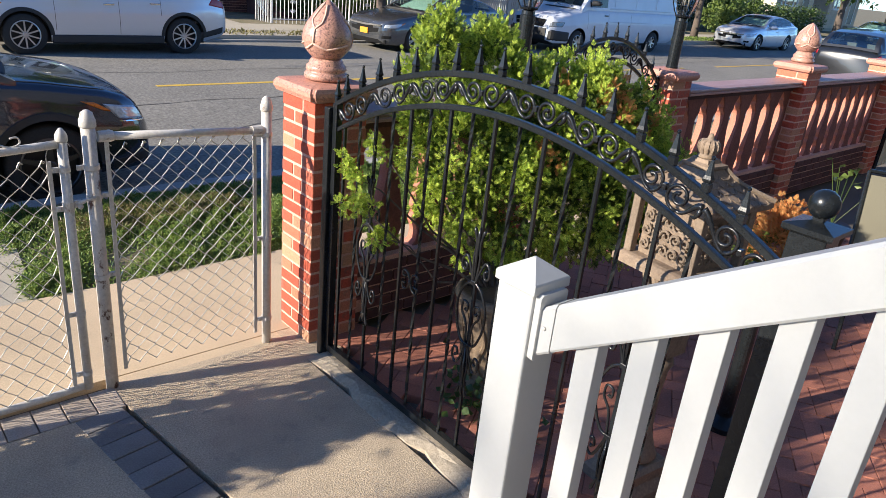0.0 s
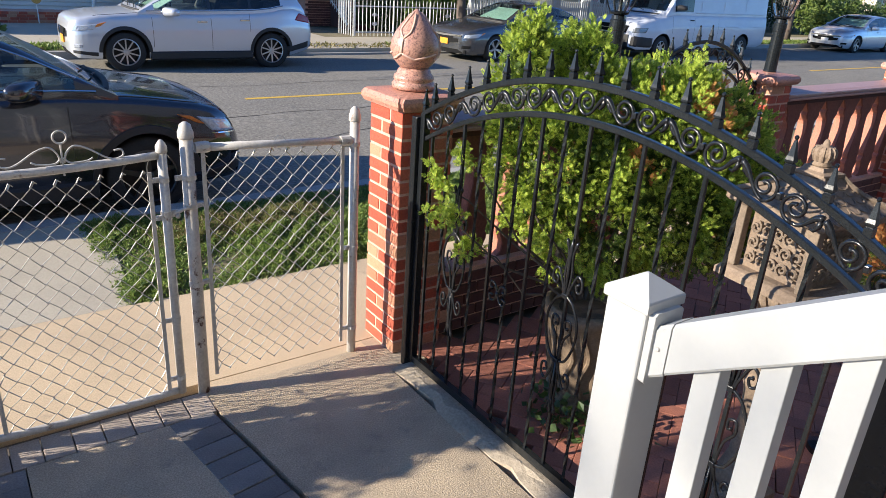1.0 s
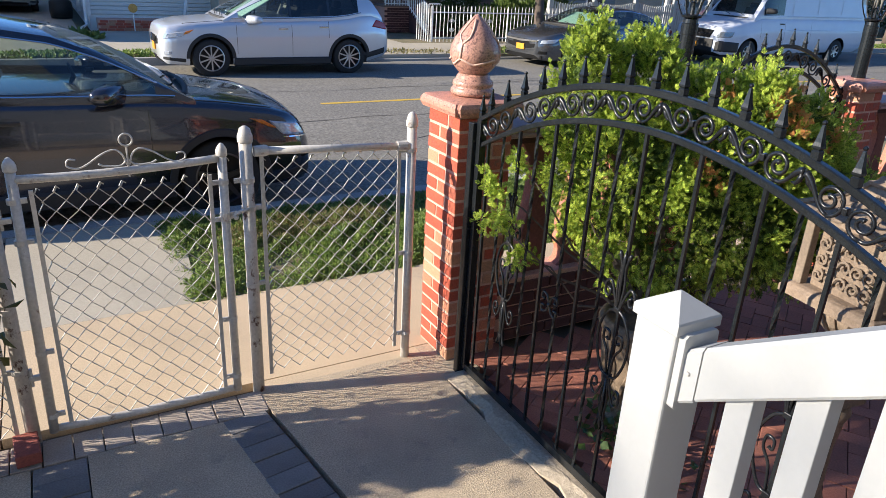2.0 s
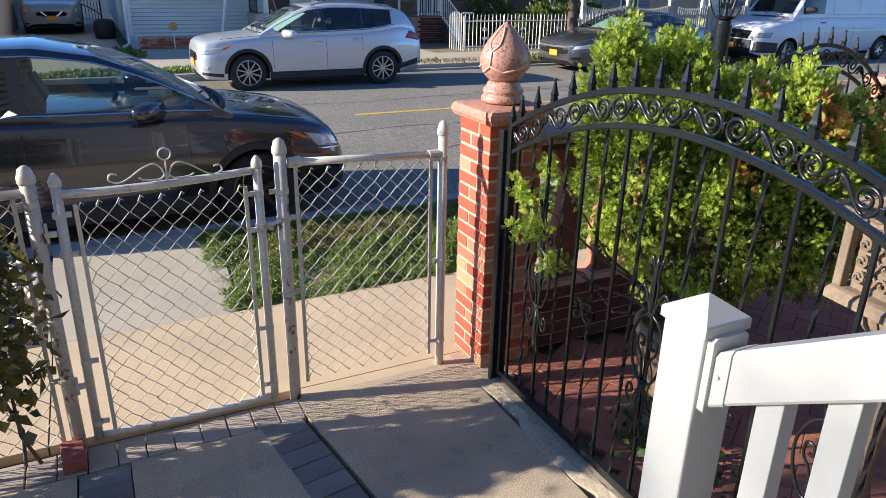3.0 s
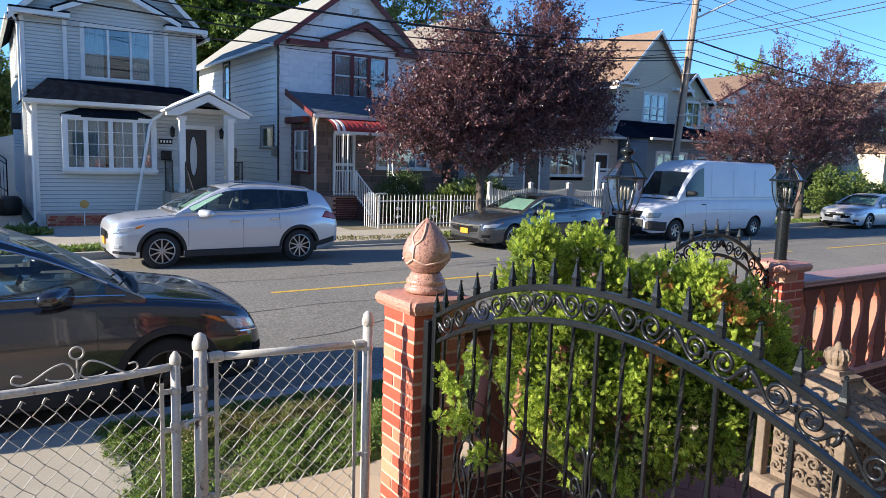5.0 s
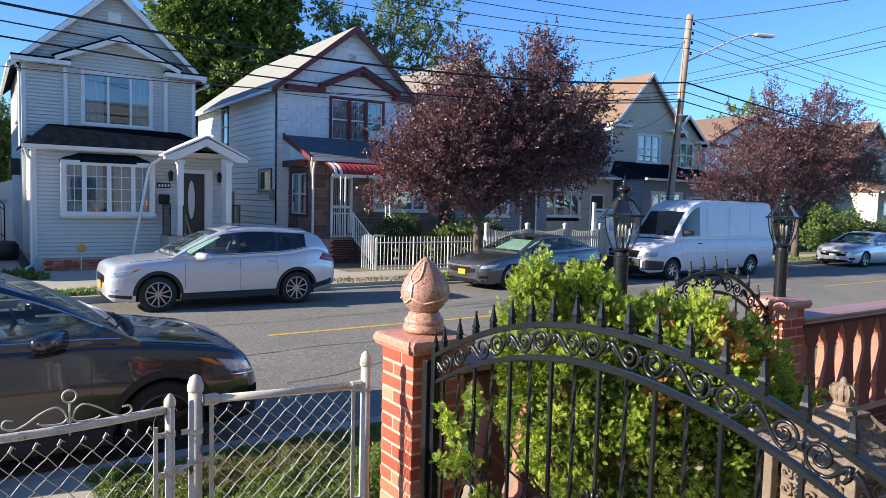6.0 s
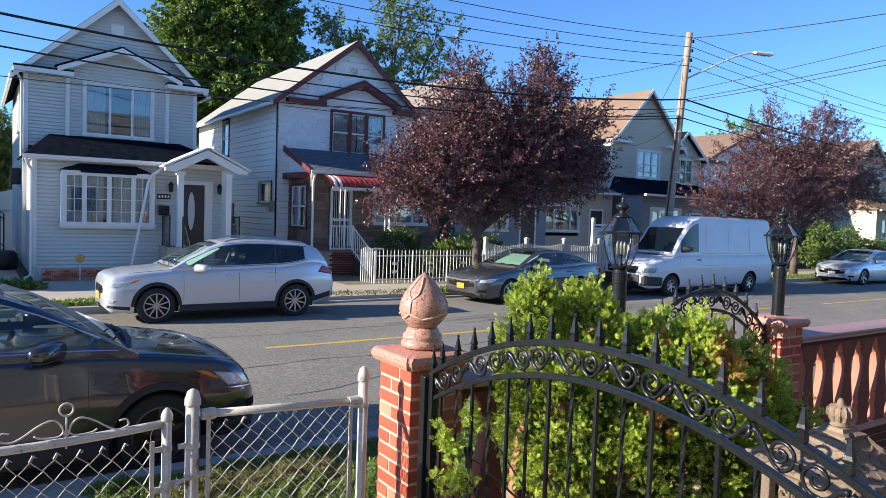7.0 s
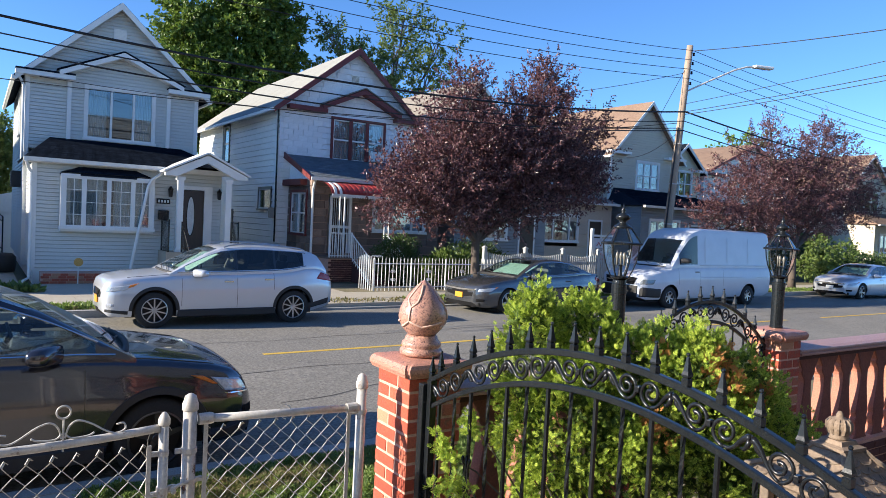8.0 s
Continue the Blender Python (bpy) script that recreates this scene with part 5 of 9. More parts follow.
    side_door = part("side_door", box(B(), x0 - 0.04, x0 + 0.02, 31.2, 32.2, 0.6, 2.4), M["dark_wood"], h)
    # porch of brown stone
    rng = random.Random(3)
    holes = [(10.62, 11.55, 0.85, 3.02), (12.45, 14.75, 1.75, 3.05)]
    z = 0.0
    while z < 3.55:
        zt = z + rng.uniform(0.22, 0.36)
        zt = min(zt, 3.56)
        x = 9.98
        while x < x1:
            xt = min(x + rng.uniform(0.3, 0.7), x1)
            for s0, s1 in clip_spans(x, xt, [(q[0], q[1]) for q in holes if q[2] < (z + zt) / 2 < q[3]]):
                if s1 - s0 > 0.03:
                    part("stone", box(B(), s0 + 0.008, s1 - 0.008, yl - 0.02 + rng.uniform(-0.008, 0.008), yl + 0.019, z + 0.008, zt - 0.008), M["brown_stone"], h)
            x = xt
        y = yl
        while y < yu:
            yt = min(y + rng.uniform(0.3, 0.6), yu)
            if not (24.1 < (y + yt) / 2 < 25.5 and 1.55 < (z + zt) / 2 < 3.1):
                part("stone", box(B(), 9.96 + rng.uniform(-0.008, 0.008), 10.019, y + 0.008, yt - 0.008, z + 0.008, zt - 0.008), M["brown_stone"], h)
            y = yt
        z = zt
    for a, b in ((10.02, 10.60), (11.57, 12.42), (14.77, 15.19)):
        part("porch_wall", box(B(), a, b, yl + 0.02, yl + 0.2, 0, 3.55), M["mortar"], h)
    for a, b, c, d, e in ((12.42, 14.77, yl + 0.02, yl + 0.2, 1.72), (10.02, 10.15, yl + 0.2, 24.1, 3.55), (10.02, 10.15, 25.5, yu, 3.55), (10.02, 10.15, 24.1, 25.5, 1.55), (15.2, 15.38, yl, yu, 3.55)):
        part("porch_wall", box(B(), a, b, c, d, 0, e), M["mortar"], h)
    window(h, 9.97, 25.5, 1.6, 1.4, 1.5, rz=-90, bars=(0.5,), frame_mat="red_trim", trim=0.1, sash=True, curtain=0.5, mull=0.06)
    window(h, 12.50, yl, 1.82, 2.2, 1.2, bars=(0.25, 0.75), trim=0.1, curtain=0.45)
    lower_roof(h, 9.75, 15.65, yl - 0.32, yu, 3.62, 4.58, "blue_roof", 0.0)
    for x in (9.72, 15.65):
        part("porch_bargeboard", prism(B(), [(yl - 0.36, 3.50), (yl - 0.36, 3.66), (yu, 4.66), (yu, 4.42)], x - 0.02, x + 0.03, "x"), M["red_trim"], h)
    part("porch_cheek", prism(B(), [(yl, 3.56), (yu, 3.56), (yu, 4.5)], 9.98, 10.04, "x"), M["white_shingle"], h)
    part("porch_frieze", box(B(), 9.70, 10.1, yl + 0.5, yu, 3.36, 3.58), M["red_trim"], h)
    downpipe(h, [(9.9, yl - 0.4, 3.55), (9.95, yl - 0.2, 3.4), (9.96, yl - 0.08, 3.2), (9.96, yl - 0.08, 0.1)])
    downpipe(h, [(9.42, yu - 0.05, 6.3), (9.44, yu - 0.05, 1.2)], "iron", 0.03)
    part("meter_box", box(B(), 9.32, 9.5, yu + 0.1, yu + 0.4, 2.1, 2.5, 0.02), M["grey_concrete"], h)
    # awning of curved red strips with a white one at each end and a scalloped skirt
    aw = part("awning", box(B(), 10.2, 12.5, yl - 0.02, yl + 0.02, 3.4, 3.5), M["red_awning"], h, "curved red metal awning with white stripes")
    n = 23
    for i in range(n):
        a, b = 10.2 + 2.3 * i / n, 10.2 + 2.3 * (i + 1) / n
        arc = [(yl - 1.15 * math.sin(t) * 1.0, 3.05 + 0.46 * math.cos(t)) for t in [math.pi / 2 * k / 8 for k in range(9)]]
        up = 0.012 if i % 2 else 0.0
        bm = prism(B(), [(y - up, z + up) for y, z in arc] + [(y, z - 0.02) for y, z in reversed(arc)], a, b, "x")
        part("strip", tidy(bm), M["white_paint"] if i in (1, 3) else M["red_awning"], aw)
        part("scallop", prism(B(), [(a, 3.06), (b, 3.06), (b, 2.98), ((a + b) / 2, 2.94), (a, 2.98)], yl - 1.17, yl - 1.155, "y"), M["white_paint"], aw)
    for x in (10.55, 12.35):
        for dx in (0, 0.18):
            part("awning_post", tube(B(), [(x + dx, yl - 1.1, 0.8), (x + dx, yl - 1.1, 3.0)], 0.022, 8), M["white_paint"], aw)
    door = part("door", box(B(), 10.78, 11.42, yl + 0.08, yl + 0.14, 0.85, 3.0), M["dark_wood"], h, "dark door behind a white metal grille")
    bm = B()
    for x in (10.72, 11.50):
        box(bm, x - 0.05, x + 0.05, yl - 0.02, yl + 0.06, 0.85, 3.02)
    box(bm, 10.72, 11.50, yl - 0.015, yl + 0.05, 1.85, 1.95)
    box(bm, 10.77, 11.45, yl - 0.02, yl + 0.06, 2.94, 3.02)
    for i in range(1, 9):
        x = 10.77 + 0.68 * i / 9
        tube(bm, [(x, yl + 0.0, 0.88), (x, yl + 0.0, 2.98)], 0.009, 5)
    part("door_grille", bm, M["white_paint"], door)
    land = part("landing", box(B(), 10.1, 12.6, yl - 1.3, yl - 0.03, 0.0, 0.80), M["mortar"], h)
    part("landing_top", box(B(), 10.05, 12.65, yl - 1.36, yl - 0.03, 0.801, 0.85), M["brown_stone"], land)
    me = brick_mesh("brick", 0.20, 0.03, 0.066, "dark_brick")
    for j in range(10):
        for i in range(5):
            o = new("brick", me)
            o.parent = land
            o.matrix_local = pose(10.20 + i * 0.212 + (0.1 if j % 2 else 0.0), yl - 1.308, 0.042 + j * 0.078)
    for i in range(4):
        part("step", box(B(), 11.0, 12.3, yl - 1.3 - 0.3 * (i + 1), yl - 1.3 - 0.3 * i, 0, 0.80 - 0.16 * (i + 1)), M["dark_brick"], land)
    bars_rail(h, (10.15, yl - 1.25, 0.80), (11.0, yl - 1.25, 0.80), 0.9, 8, "white_paint", 0.012)
    bars_rail(h, (10.95, yl - 1.3, 0.80), (10.95, yl - 2.7, 0.05), 0.9, 10, "white_paint", 0.012)
    bars_rail(h, (12.35, yl - 1.3, 0.80), (12.35, yl - 2.7, 0.05), 0.9, 10, "white_paint", 0.012)
    part("foundation", box(B(), x0 + 0.03, x1 - 0.03, yu + 0.03, yb, -0.1, 0.25), M["grey_concrete"], h)
    return h


def plain_house(name, label, x0, x1, yu, yl, yb, eave, apex, wall, low_wall, roof, low_roof, trim="white_paint", low_eave=3.55, win=((0.25, 0.5),), base=0.6, roof_over=0.32, course=0.13):
    """A gable-fronted house of two storeys with an enclosed porch, as they repeat along the street."""
    h = thing(name, label, "house", (0, 0, 0), "houses across the street")
    bm = B()
    w = x1 - x0
    holes = [(w * a, w * (a + b), 4.5, 6.0) for a, b in win]
    siding(bm, (x0, yu), (1, 0), w, 4.0, eave, course, gable=(w / 2, apex - 0.05), holes=holes)
    part("upper_wall", bm, M[wall], h)
    side_walls(h, x0, x1, yu, yb, 0.2, eave, wall, course)
    gable_roof(h, x0, x1, yu, yb, eave, (x0 + x1) / 2, apex, roof_over, roof, trim, 0.2)
    for a, b in win:
        window(h, x0 + w * a, yu, 4.55, w * b, 1.42, bars=(0.33, 0.66), sash=True, curtain=0.35, trim=0.1)
    bm = B()
    hole = (w * 0.12, w * 0.55, 1.6, 2.9)
    siding(bm, (x0, yl), (1, 0), w, 0.2, low_eave, course, holes=[hole])
    siding(bm, (x0, yu), (0, -1), yu - yl, 0.2, low_eave, course)
    siding(bm, (x1, yl), (0, 1), yu - yl, 0.2, low_eave, course)
    part("porch_wall", bm, M[low_wall], h)
    window(h, x0 + hole[0] + 0.05, yl, 1.65, hole[1] - hole[0] - 0.1, 1.2, bars=(0.25, 0.75), curtain=0.4, trim=0.1)
    lower_roof(h, x0 - 0.2, x1 + 0.2, yl - 0.3, yu, low_eave + 0.02, low_eave + 0.95, low_roof, 0.5)
    door = part("door", box(B(), x0 + w * 0.70, x0 + w * 0.86, yl - 0.02, yl + 0.03, base, base + 2.05), M["dark_wood"], h)
    bm = B()
    for a, b in ((0.685, 0.70), (0.86, 0.875)):
        box(bm, x0 + w * a, x0 + w * b, yl - 0.045, yl + 0.02, base, base + 2.15)
    box(bm, x0 + w * 0.70, x0 + w * 0.86, yl - 0.045, yl + 0.02, base + 2.06, base + 2.15)
    part("door_case", bm, M["white_paint"], h)
    for i in range(3):
        part("step", box(B(), x0 + w * 0.66, x0 + w * 0.90, yl - 0.3 * (i + 1), yl - 0.03 - 0.3 * i, 0, base - base / 4 * (i + 1)), M["grey_concrete"], h)
    part("foundation", box(B(), x0 + 0.02, x1 - 0.02, yl + 0.03, yb, -0.1, 0.22), M["grey_concrete"], h)
    for x in (x0, x1 - 0.08):
        corner_board(h, x, yu, 3.9, eave - 0.05, 0.08)
    for a, b in ((x0 - 0.32, x0 + w * 0.22), (x1 - w * 0.22, x1 + 0.32)):
        part("eave_return", box(B(), a, b, yu - 0.36, yu + 0.05, eave - 0.14, eave), M[trim], h)
    return h


house_one()
house_two()
plain_house("beige_house", "beige house with a grey-brown shingled roof behind a plum tree", 16.4, 21.4, 26.3, 23.9, 38, 6.4, 8.7, "olive_siding", "slate_siding", "taupe_roof", "dark_roof")
plain_house("tan_house", "tan stucco house with white-framed windows behind a white picket fence", 21.5, 26.6, 27.0, 24.8, 38, 5.6, 7.6, "tan_stucco", "tan_stucco", "taupe_roof", "pale_roof", course=0.6)
plain_house("olive_house", "olive-grey sided house with a brown shingled roof and dark porch roof", 27.2, 32.5, 25.6, 23.4, 38, 6.4, 9.15, "olive_siding", "slate_siding", "brown_roof", "dark_roof", win=((0.38, 0.32),))
plain_house("cream_house", "cream sided house further along the street", 33.4, 36.7, 27.2, 25, 38, 6.15, 7.55, "cream_siding", "cream_siding", "dark_roof", "dark_roof")
plain_house("red_trimmed_house", "white house with red roof edges behind a plum tree", 38.9, 49.0, 28.5, 26.5, 39, 6.3, 8.5, "white_siding", "white_siding", "brown_roof", "brown_roof", trim="red_trim")
plain_house("far_house", "pale house far along the street", 51, 57, 25.5, 23.5, 37, 6.2, 8.6, "olive_siding", "olive_siding", "brown_roof", "brown_roof")
plain_house("end_house", "pale house at the far end of the street", 60, 66, 25.5, 23.5, 37, 6.2, 8.6, "white_siding", "tan_stucco", "dark_roof", "dark_roof")
plain_house("neighbour_house", "white sided house beside the driveway", -12.5, -6.0, 30.5, 27.4, 44, 6.3, 8.8, "white_siding", "white_siding", "dark_roof", "dark_roof")

# ---------------------------------------------------------------- parked vehicles
def wheel(parent, x, y, z, r, side, spokes=5, rim=0.66, paint="alloy", twin=False, face="alloy"):
    """Tyre, rim with spokes and hub, on the side of the car that faces side (-1 or 1)."""
    w = 0.215
    ty = part("tyre", lathe(B(), [(r * rim, -w / 2), (r * 0.93, -w / 2), (r * 0.985, -w * 0.38), (r, -w * 0.25), (r, w * 0.25), (r * 0.985, w * 0.38), (r * 0.93, w / 2), (r * rim, w / 2), (r * rim * 0.97, 0)], seg=36, caps=False), M["tyre"], parent, smooth=True)
    ty.matrix_local = pose(x, y, z, 90 * side, 0, 0)
    well = lathe(B(), [(r * rim, -w * 0.46), (r * rim * 0.93, -w * 0.46), (r * rim * 0.90, w * 0.1), (0.0, w * 0.12)], seg=32, caps=False)
    part("rim", well, M["black_plastic"] if paint == "alloy" else M[paint], ty)
    bm = B()
    lathe(bm, [(r * rim * 0.985, -w * 0.47), (r * rim * 0.93, -w * 0.49), (r * rim * 0.90, -w * 0.44)], seg=32, caps=False)
    lathe(bm, [(0.0, -w * 0.43), (0.032, -w * 0.43), (0.045, -w * 0.38), (0.06, -w * 0.2)], seg=16, caps=False)
    part("wheel_face", tidy(bm), M[face], ty)
    for k in range(spokes):
        for off in ((-0.13, 0.13) if twin else (0.0,)):
            a = 2 * math.pi * k / spokes + 0.3
            p0 = (0.03 * math.cos(a), 0.03 * math.sin(a))
            p1 = (r * rim * 0.94 * math.cos(a + off), r * rim * 0.94 * math.sin(a + off))
            d = Vector((p1[0] - p0[0], p1[1] - p0[1], 0)).normalized()
            n = Vector((-d.y, d.x, 0))
            w0, w1 = (0.028, 0.016) if not twin and spokes < 8 else (0.013, 0.012)
            pts = [Vector((*p0, -w * 0.40)) + n * w0, Vector((*p0, -w * 0.40)) - n * w0, Vector((*p1, -w * 0.46)) - n * w1, Vector((*p1, -w * 0.46)) + n * w1]
            low = [q + Vector((0, 0, 0.025)) for q in pts]
            sp = B()
            a4 = [sp.verts.new(q) for q in pts]
            b4 = [sp.verts.new(q) for q in low]
            sp.faces.new(a4)
            for i in range(4):
                sp.faces.new((a4[i], b4[i], b4[(i + 1) % 4], a4[(i + 1) % 4]))
            part("spoke", tidy(sp), M[face], ty)
    return ty


def seat(parent, x, y, z):
    bm = box(B(), x - 0.22, x + 0.28, y - 0.24, y + 0.24, z, z + 0.2, 0.05)
    prism(bm, [(x + 0.18, z + 0.15), (x + 0.34, z + 0.15), (x + 0.50, z + 0.64), (x + 0.41, z + 0.66)], y - 0.23, y + 0.23, "y")
    box(bm, x + 0.42, x + 0.51, y - 0.13, y + 0.13, z + 0.66, z + 0.80, 0.03)
    part("seat", tidy(bm), M["car_interior"], parent)


def loose_parts(bm):
    """Splits a bmesh into its unconnected pieces."""
    bmesh.ops.remove_doubles(bm, verts=bm.verts, dist=0.0005)
    left, out = set(bm.faces), []
    while left:
        heap, piece = [left.pop()], []
        while heap:
            f = heap.pop()
            piece.append(f)
            for e in f.edges:
                for g in e.link_faces:
                    if g in left:
                        left.remove(g)
                        heap.append(g)
        one = B()
        index = {}
        for f in piece:
            for v in f.verts:
                if v not in index:
                    index[v] = one.verts.new(v.co)
            one.faces.new([index[v] for v in f.verts])
        out.append(one)
    bm.free()
    return out


def car(name, label, at, rz, spec, group="parked cars"):
    """A car along x from its nose (0) to its tail, built from lengthwise lines: hood and shoulder, roof, plan, wheel arches and windows."""
    ob = thing(name, label, "van" if spec.get("van") else "car", at, group, rz=rz)
    L, W, r = spec["length"], spec["width"] / 2, spec["wheel"]
    ax = spec["axles"]
    R = r * spec.get("arch", 1.14)

    def at_(key, x):
        return float(np.interp(x, [p[0] for p in spec[key]], [p[1] for p in spec[key]]))
    plan, hood, roof, sill = "plan", "hood", "roof", "sill"

    def bottom(x):
        z = at_(sill, x)
        for a in ax:
            if abs(x - a) < R:
                z = max(z, r + math.sqrt(R * R - (x - a) ** 2))
        return z
    xs = sorted(set([round(L * i / 90, 4) for i in range(91)] + [round(a + R * s * math.cos(radians(q)), 4) for a in ax for s in (-1, 1) for q in (0.5, 8, 18, 30, 45, 60, 75)] + [round(v, 4) for v in spec["cuts"]]))
    body = B()
    rows = []
    HEIGHT = [0.0, 0.05, 0.12, 0.28, 0.45, 0.58, 0.66, 0.70, 0.80, 0.88, 0.94, 0.98]
    WIDTH = [0.930, 0.962, 0.982, 0.994, 1.0, 1.0, 0.996, 0.986, 0.974, 0.962, 0.945, 0.920]

    def side_at(x, z):
        """Half width of the body at x and height z, with fenders that swell a little over the wheels."""
        w, z0, zs = W * at_(plan, x), at_(sill, x), at_(hood, x)
        k = (z - z0) / max(zs - z0, 0.05)
        swell = sum(math.exp(-((x - a) / 0.42) ** 2) for a in ax) * 0.020 * max(0.0, 1 - abs(k - 0.5) / 0.45)
        return w * float(np.interp(k, HEIGHT, WIDTH)) + swell
    for x in xs:
        w, zb, z0, zs = W * at_(plan, x), bottom(x), at_(sill, x), at_(hood, x)
        line = [(side_at(x, max(z, zb)), max(z, zb)) for z in (z0 + k * (zs - z0) for k in HEIGHT)]
        line += [(w * 0.885, max(zb, zs)), (w * 0.80, zs + 0.014), (w * 0.5, zs + 0.034), (0.0, zs + 0.042)]
        pts = [(-y, z) for y, z in line] + [(y, z) for y, z in reversed(line[:-1])]
        rows.append([body.verts.new((x, y, z)) for y, z in pts])
    for a, b in zip(rows, rows[1:]):
        for k in range(len(a) - 1):
            body.faces.new((a[k], a[k + 1], b[k + 1], b[k]))
    body.faces.new(list(reversed(rows[0])))
    body.faces.new(rows[-1])
    tidy(body)
    shell = part("body", body, M[spec["paint"]], ob, smooth=True)
    es = shell.modifiers.new("edges", "EDGE_SPLIT")
    es.split_angle = radians(38)
    # underside and wheel housings
    part("underside", box(B(), 0.42, L - 0.42, -W * 0.68, W * 0.68, 0.2, min(at_(hood, ax[0]), at_(hood, ax[1])) - 0.22), M["black_plastic"], ob)
    # cabin
    c0, c1 = spec["cabin"]
    cab, side, front, rear = B(), {}, B(), B()
    cx = [x for x in xs if c0 <= x <= c1]
    grid = []
    for x in cx:
        w, zs, zr = W * at_(plan, x), at_(hood, x), max(at_(roof, x), at_(hood, x) + 0.012)
        k = (zr - zs)
        lean = spec.get("lean", 0.20)
        wb, wt = w * 0.925, w * 0.925 - lean * min(1.0, k / 0.5) * 1.0
        e = min(1.0, max(0.0, at_(roof, x) - zs) / 0.16)
        line = [(wb, zs - 0.03), (wb, zs - 0.03 + 0.05 * e), (wb - (wb - wt) * 0.10, zs - 0.03 + 0.08 * e + 0.02 * k), (wb - (wb - wt) * 0.88, zs + 0.86 * k), (wt - 0.03, zs + 0.965 * k), (wt - 0.12, zr), (0.0, zr + 0.02)]
        pts = [(-y, z) for y, z in line] + [(y, z) for y, z in reversed(line[:-1])]
        grid.append((x, [Vector((x, y, z)) for y, z in pts]))
    wins = spec["windows"]
    f0, f1 = spec["windscreen"]
    r0, r1 = spec["rear_window"]

    def quad(bm, a, b, k):
        bm.faces.new([bm.verts.new(p) for p in (a[k], a[k + 1], b[k + 1], b[k])])
    pillars = B()
    for (xa, a), (xb, b) in zip(grid, grid[1:]):
        m = (xa + xb) / 2
        for k in range(len(a) - 1):
            if k in (2, len(a) - 4):
                i = [n for n, (w0, w1) in enumerate(wins) if w0 <= m <= w1]
                if i:
                    quad(side.setdefault((i[0], k), B()), a, b, k)
                    continue
                if wins[0][0] < m < wins[-1][1]:
                    quad(pillars, a, b, k)
                    continue
            if k in (5, 6) and f0 <= m <= f1:
                quad(front, a, b, k)
                continue
            if k in (5, 6) and r0 <= m <= r1:
                quad(rear, a, b, k)
                continue
            quad(cab, a, b, k)
    bmesh.ops.remove_doubles(cab, verts=cab.verts, dist=0.0005)
    top_shell = part("roof", tidy(cab), M[spec["paint"]], ob, smooth=True)
    top_shell.modifiers.new("edges", "EDGE_SPLIT").split_angle = radians(32)
    if pillars.verts:
        for bm in loose_parts(tidy(pillars)):
            part("window_pillar", bm, M["black_paint"], ob)
    else:
        pillars.free()
    # added panel behind the windscreen, coloured like the green reflection in it
    if spec.get("shade"):
        q = [(c0 + 0.42, at_(hood, c0 + 0.4) + 0.06), (c0 + 1.02, at_(roof, c0 + 0.98) - 0.10), (c0 + 1.04, at_(roof, c0 + 0.98) - 0.105), (c0 + 0.44, at_(hood, c0 + 0.4) + 0.055)]
        part("reflection_panel", tidy(prism(B(), q, -W * 0.66, W * 0.66, "y")), M["reflection_panel"], ob, "pale green panel standing in for a windscreen reflection")
    glass = M[spec.get("glass", "car_glass")]
    for (i, k), bm in side.items():
        bmesh.ops.remove_doubles(bm, verts=bm.verts, dist=0.0005)
        part("side_window", tidy(bm), M["tinted_glass"] if i in spec.get("tint", ()) else glass, ob, smooth=True)
    for nm, bm in (("windscreen", front), ("rear_window", rear)):
        if bm.verts:
            bmesh.ops.remove_doubles(bm, verts=bm.verts, dist=0.0005)
            part(nm, tidy(bm), M["screen_glass"], ob, smooth=True)
        else:
            bm.free()
    # cabin floor, seats and dashboard
    zf = at_(hood, (c0 + c1) / 2) - 0.44
    part("cabin_floor", box(B(), c0 + 0.1, min(c1, L) - 0.25, -W * 0.86, W * 0.86, zf - 0.05, zf), M["car_interior"], ob)
    for sx in spec["seats"]:
        for sy in (-0.37, 0.37):
            seat(ob, sx, sy, zf)
    part("dashboard", box(B(), c0 + 0.25, c0 + 0.72, -W * 0.84, W * 0.84, zf, at_(hood, c0 + 0.4) + 0.03, 0.04), M["car_interior"], ob)
    part("steering_wheel", tube(B(), [(c0 + 0.86 + 0.06 * math.sin(a), -0.37 * spec.get("drive", 1) + 0.18 * math.cos(a), at_(hood, c0 + 0.8) - 0.03 + 0.17 * math.sin(a)) for a in [2 * math.pi * i / 20 for i in range(20)]], 0.014, 6, True), M["black_plastic"], ob)
    for a in ax:
        for s in (-1, 1):
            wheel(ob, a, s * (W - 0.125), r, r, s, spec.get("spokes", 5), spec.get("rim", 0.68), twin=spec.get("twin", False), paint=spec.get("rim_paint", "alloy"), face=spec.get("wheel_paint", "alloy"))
    # arch lips and sill cladding in black where the car has them
    def skin(x, z):
        return side_at(min(max(x, 0.0), L), z)
    if spec.get("cladding"):
        for a in ax:
            for s in (-1, 1):
                bm = B()
                rings = []
                for i in range(25):
                    q = math.pi * (i / 24)
                    ring_ = []
                    for rr, out in ((R - 0.012, -0.05), (R - 0.004, 0.012), (R + 0.055, 0.012), (R + 0.065, -0.01)):
                        xx, zz = a + rr * math.cos(q), r + rr * math.sin(q)
                        zz = max(zz, at_(sill, xx) - 0.01)
                        ring_.append(bm.verts.new((xx, s * (skin(min(max(xx, 0), L), max(zz, bottom(xx))) + out), zz)))
                    rings.append(ring_)
                for p, q in zip(rings, rings[1:]):
                    for k in range(3):
                        bm.faces.new((p[k], p[k + 1], q[k + 1], q[k]))
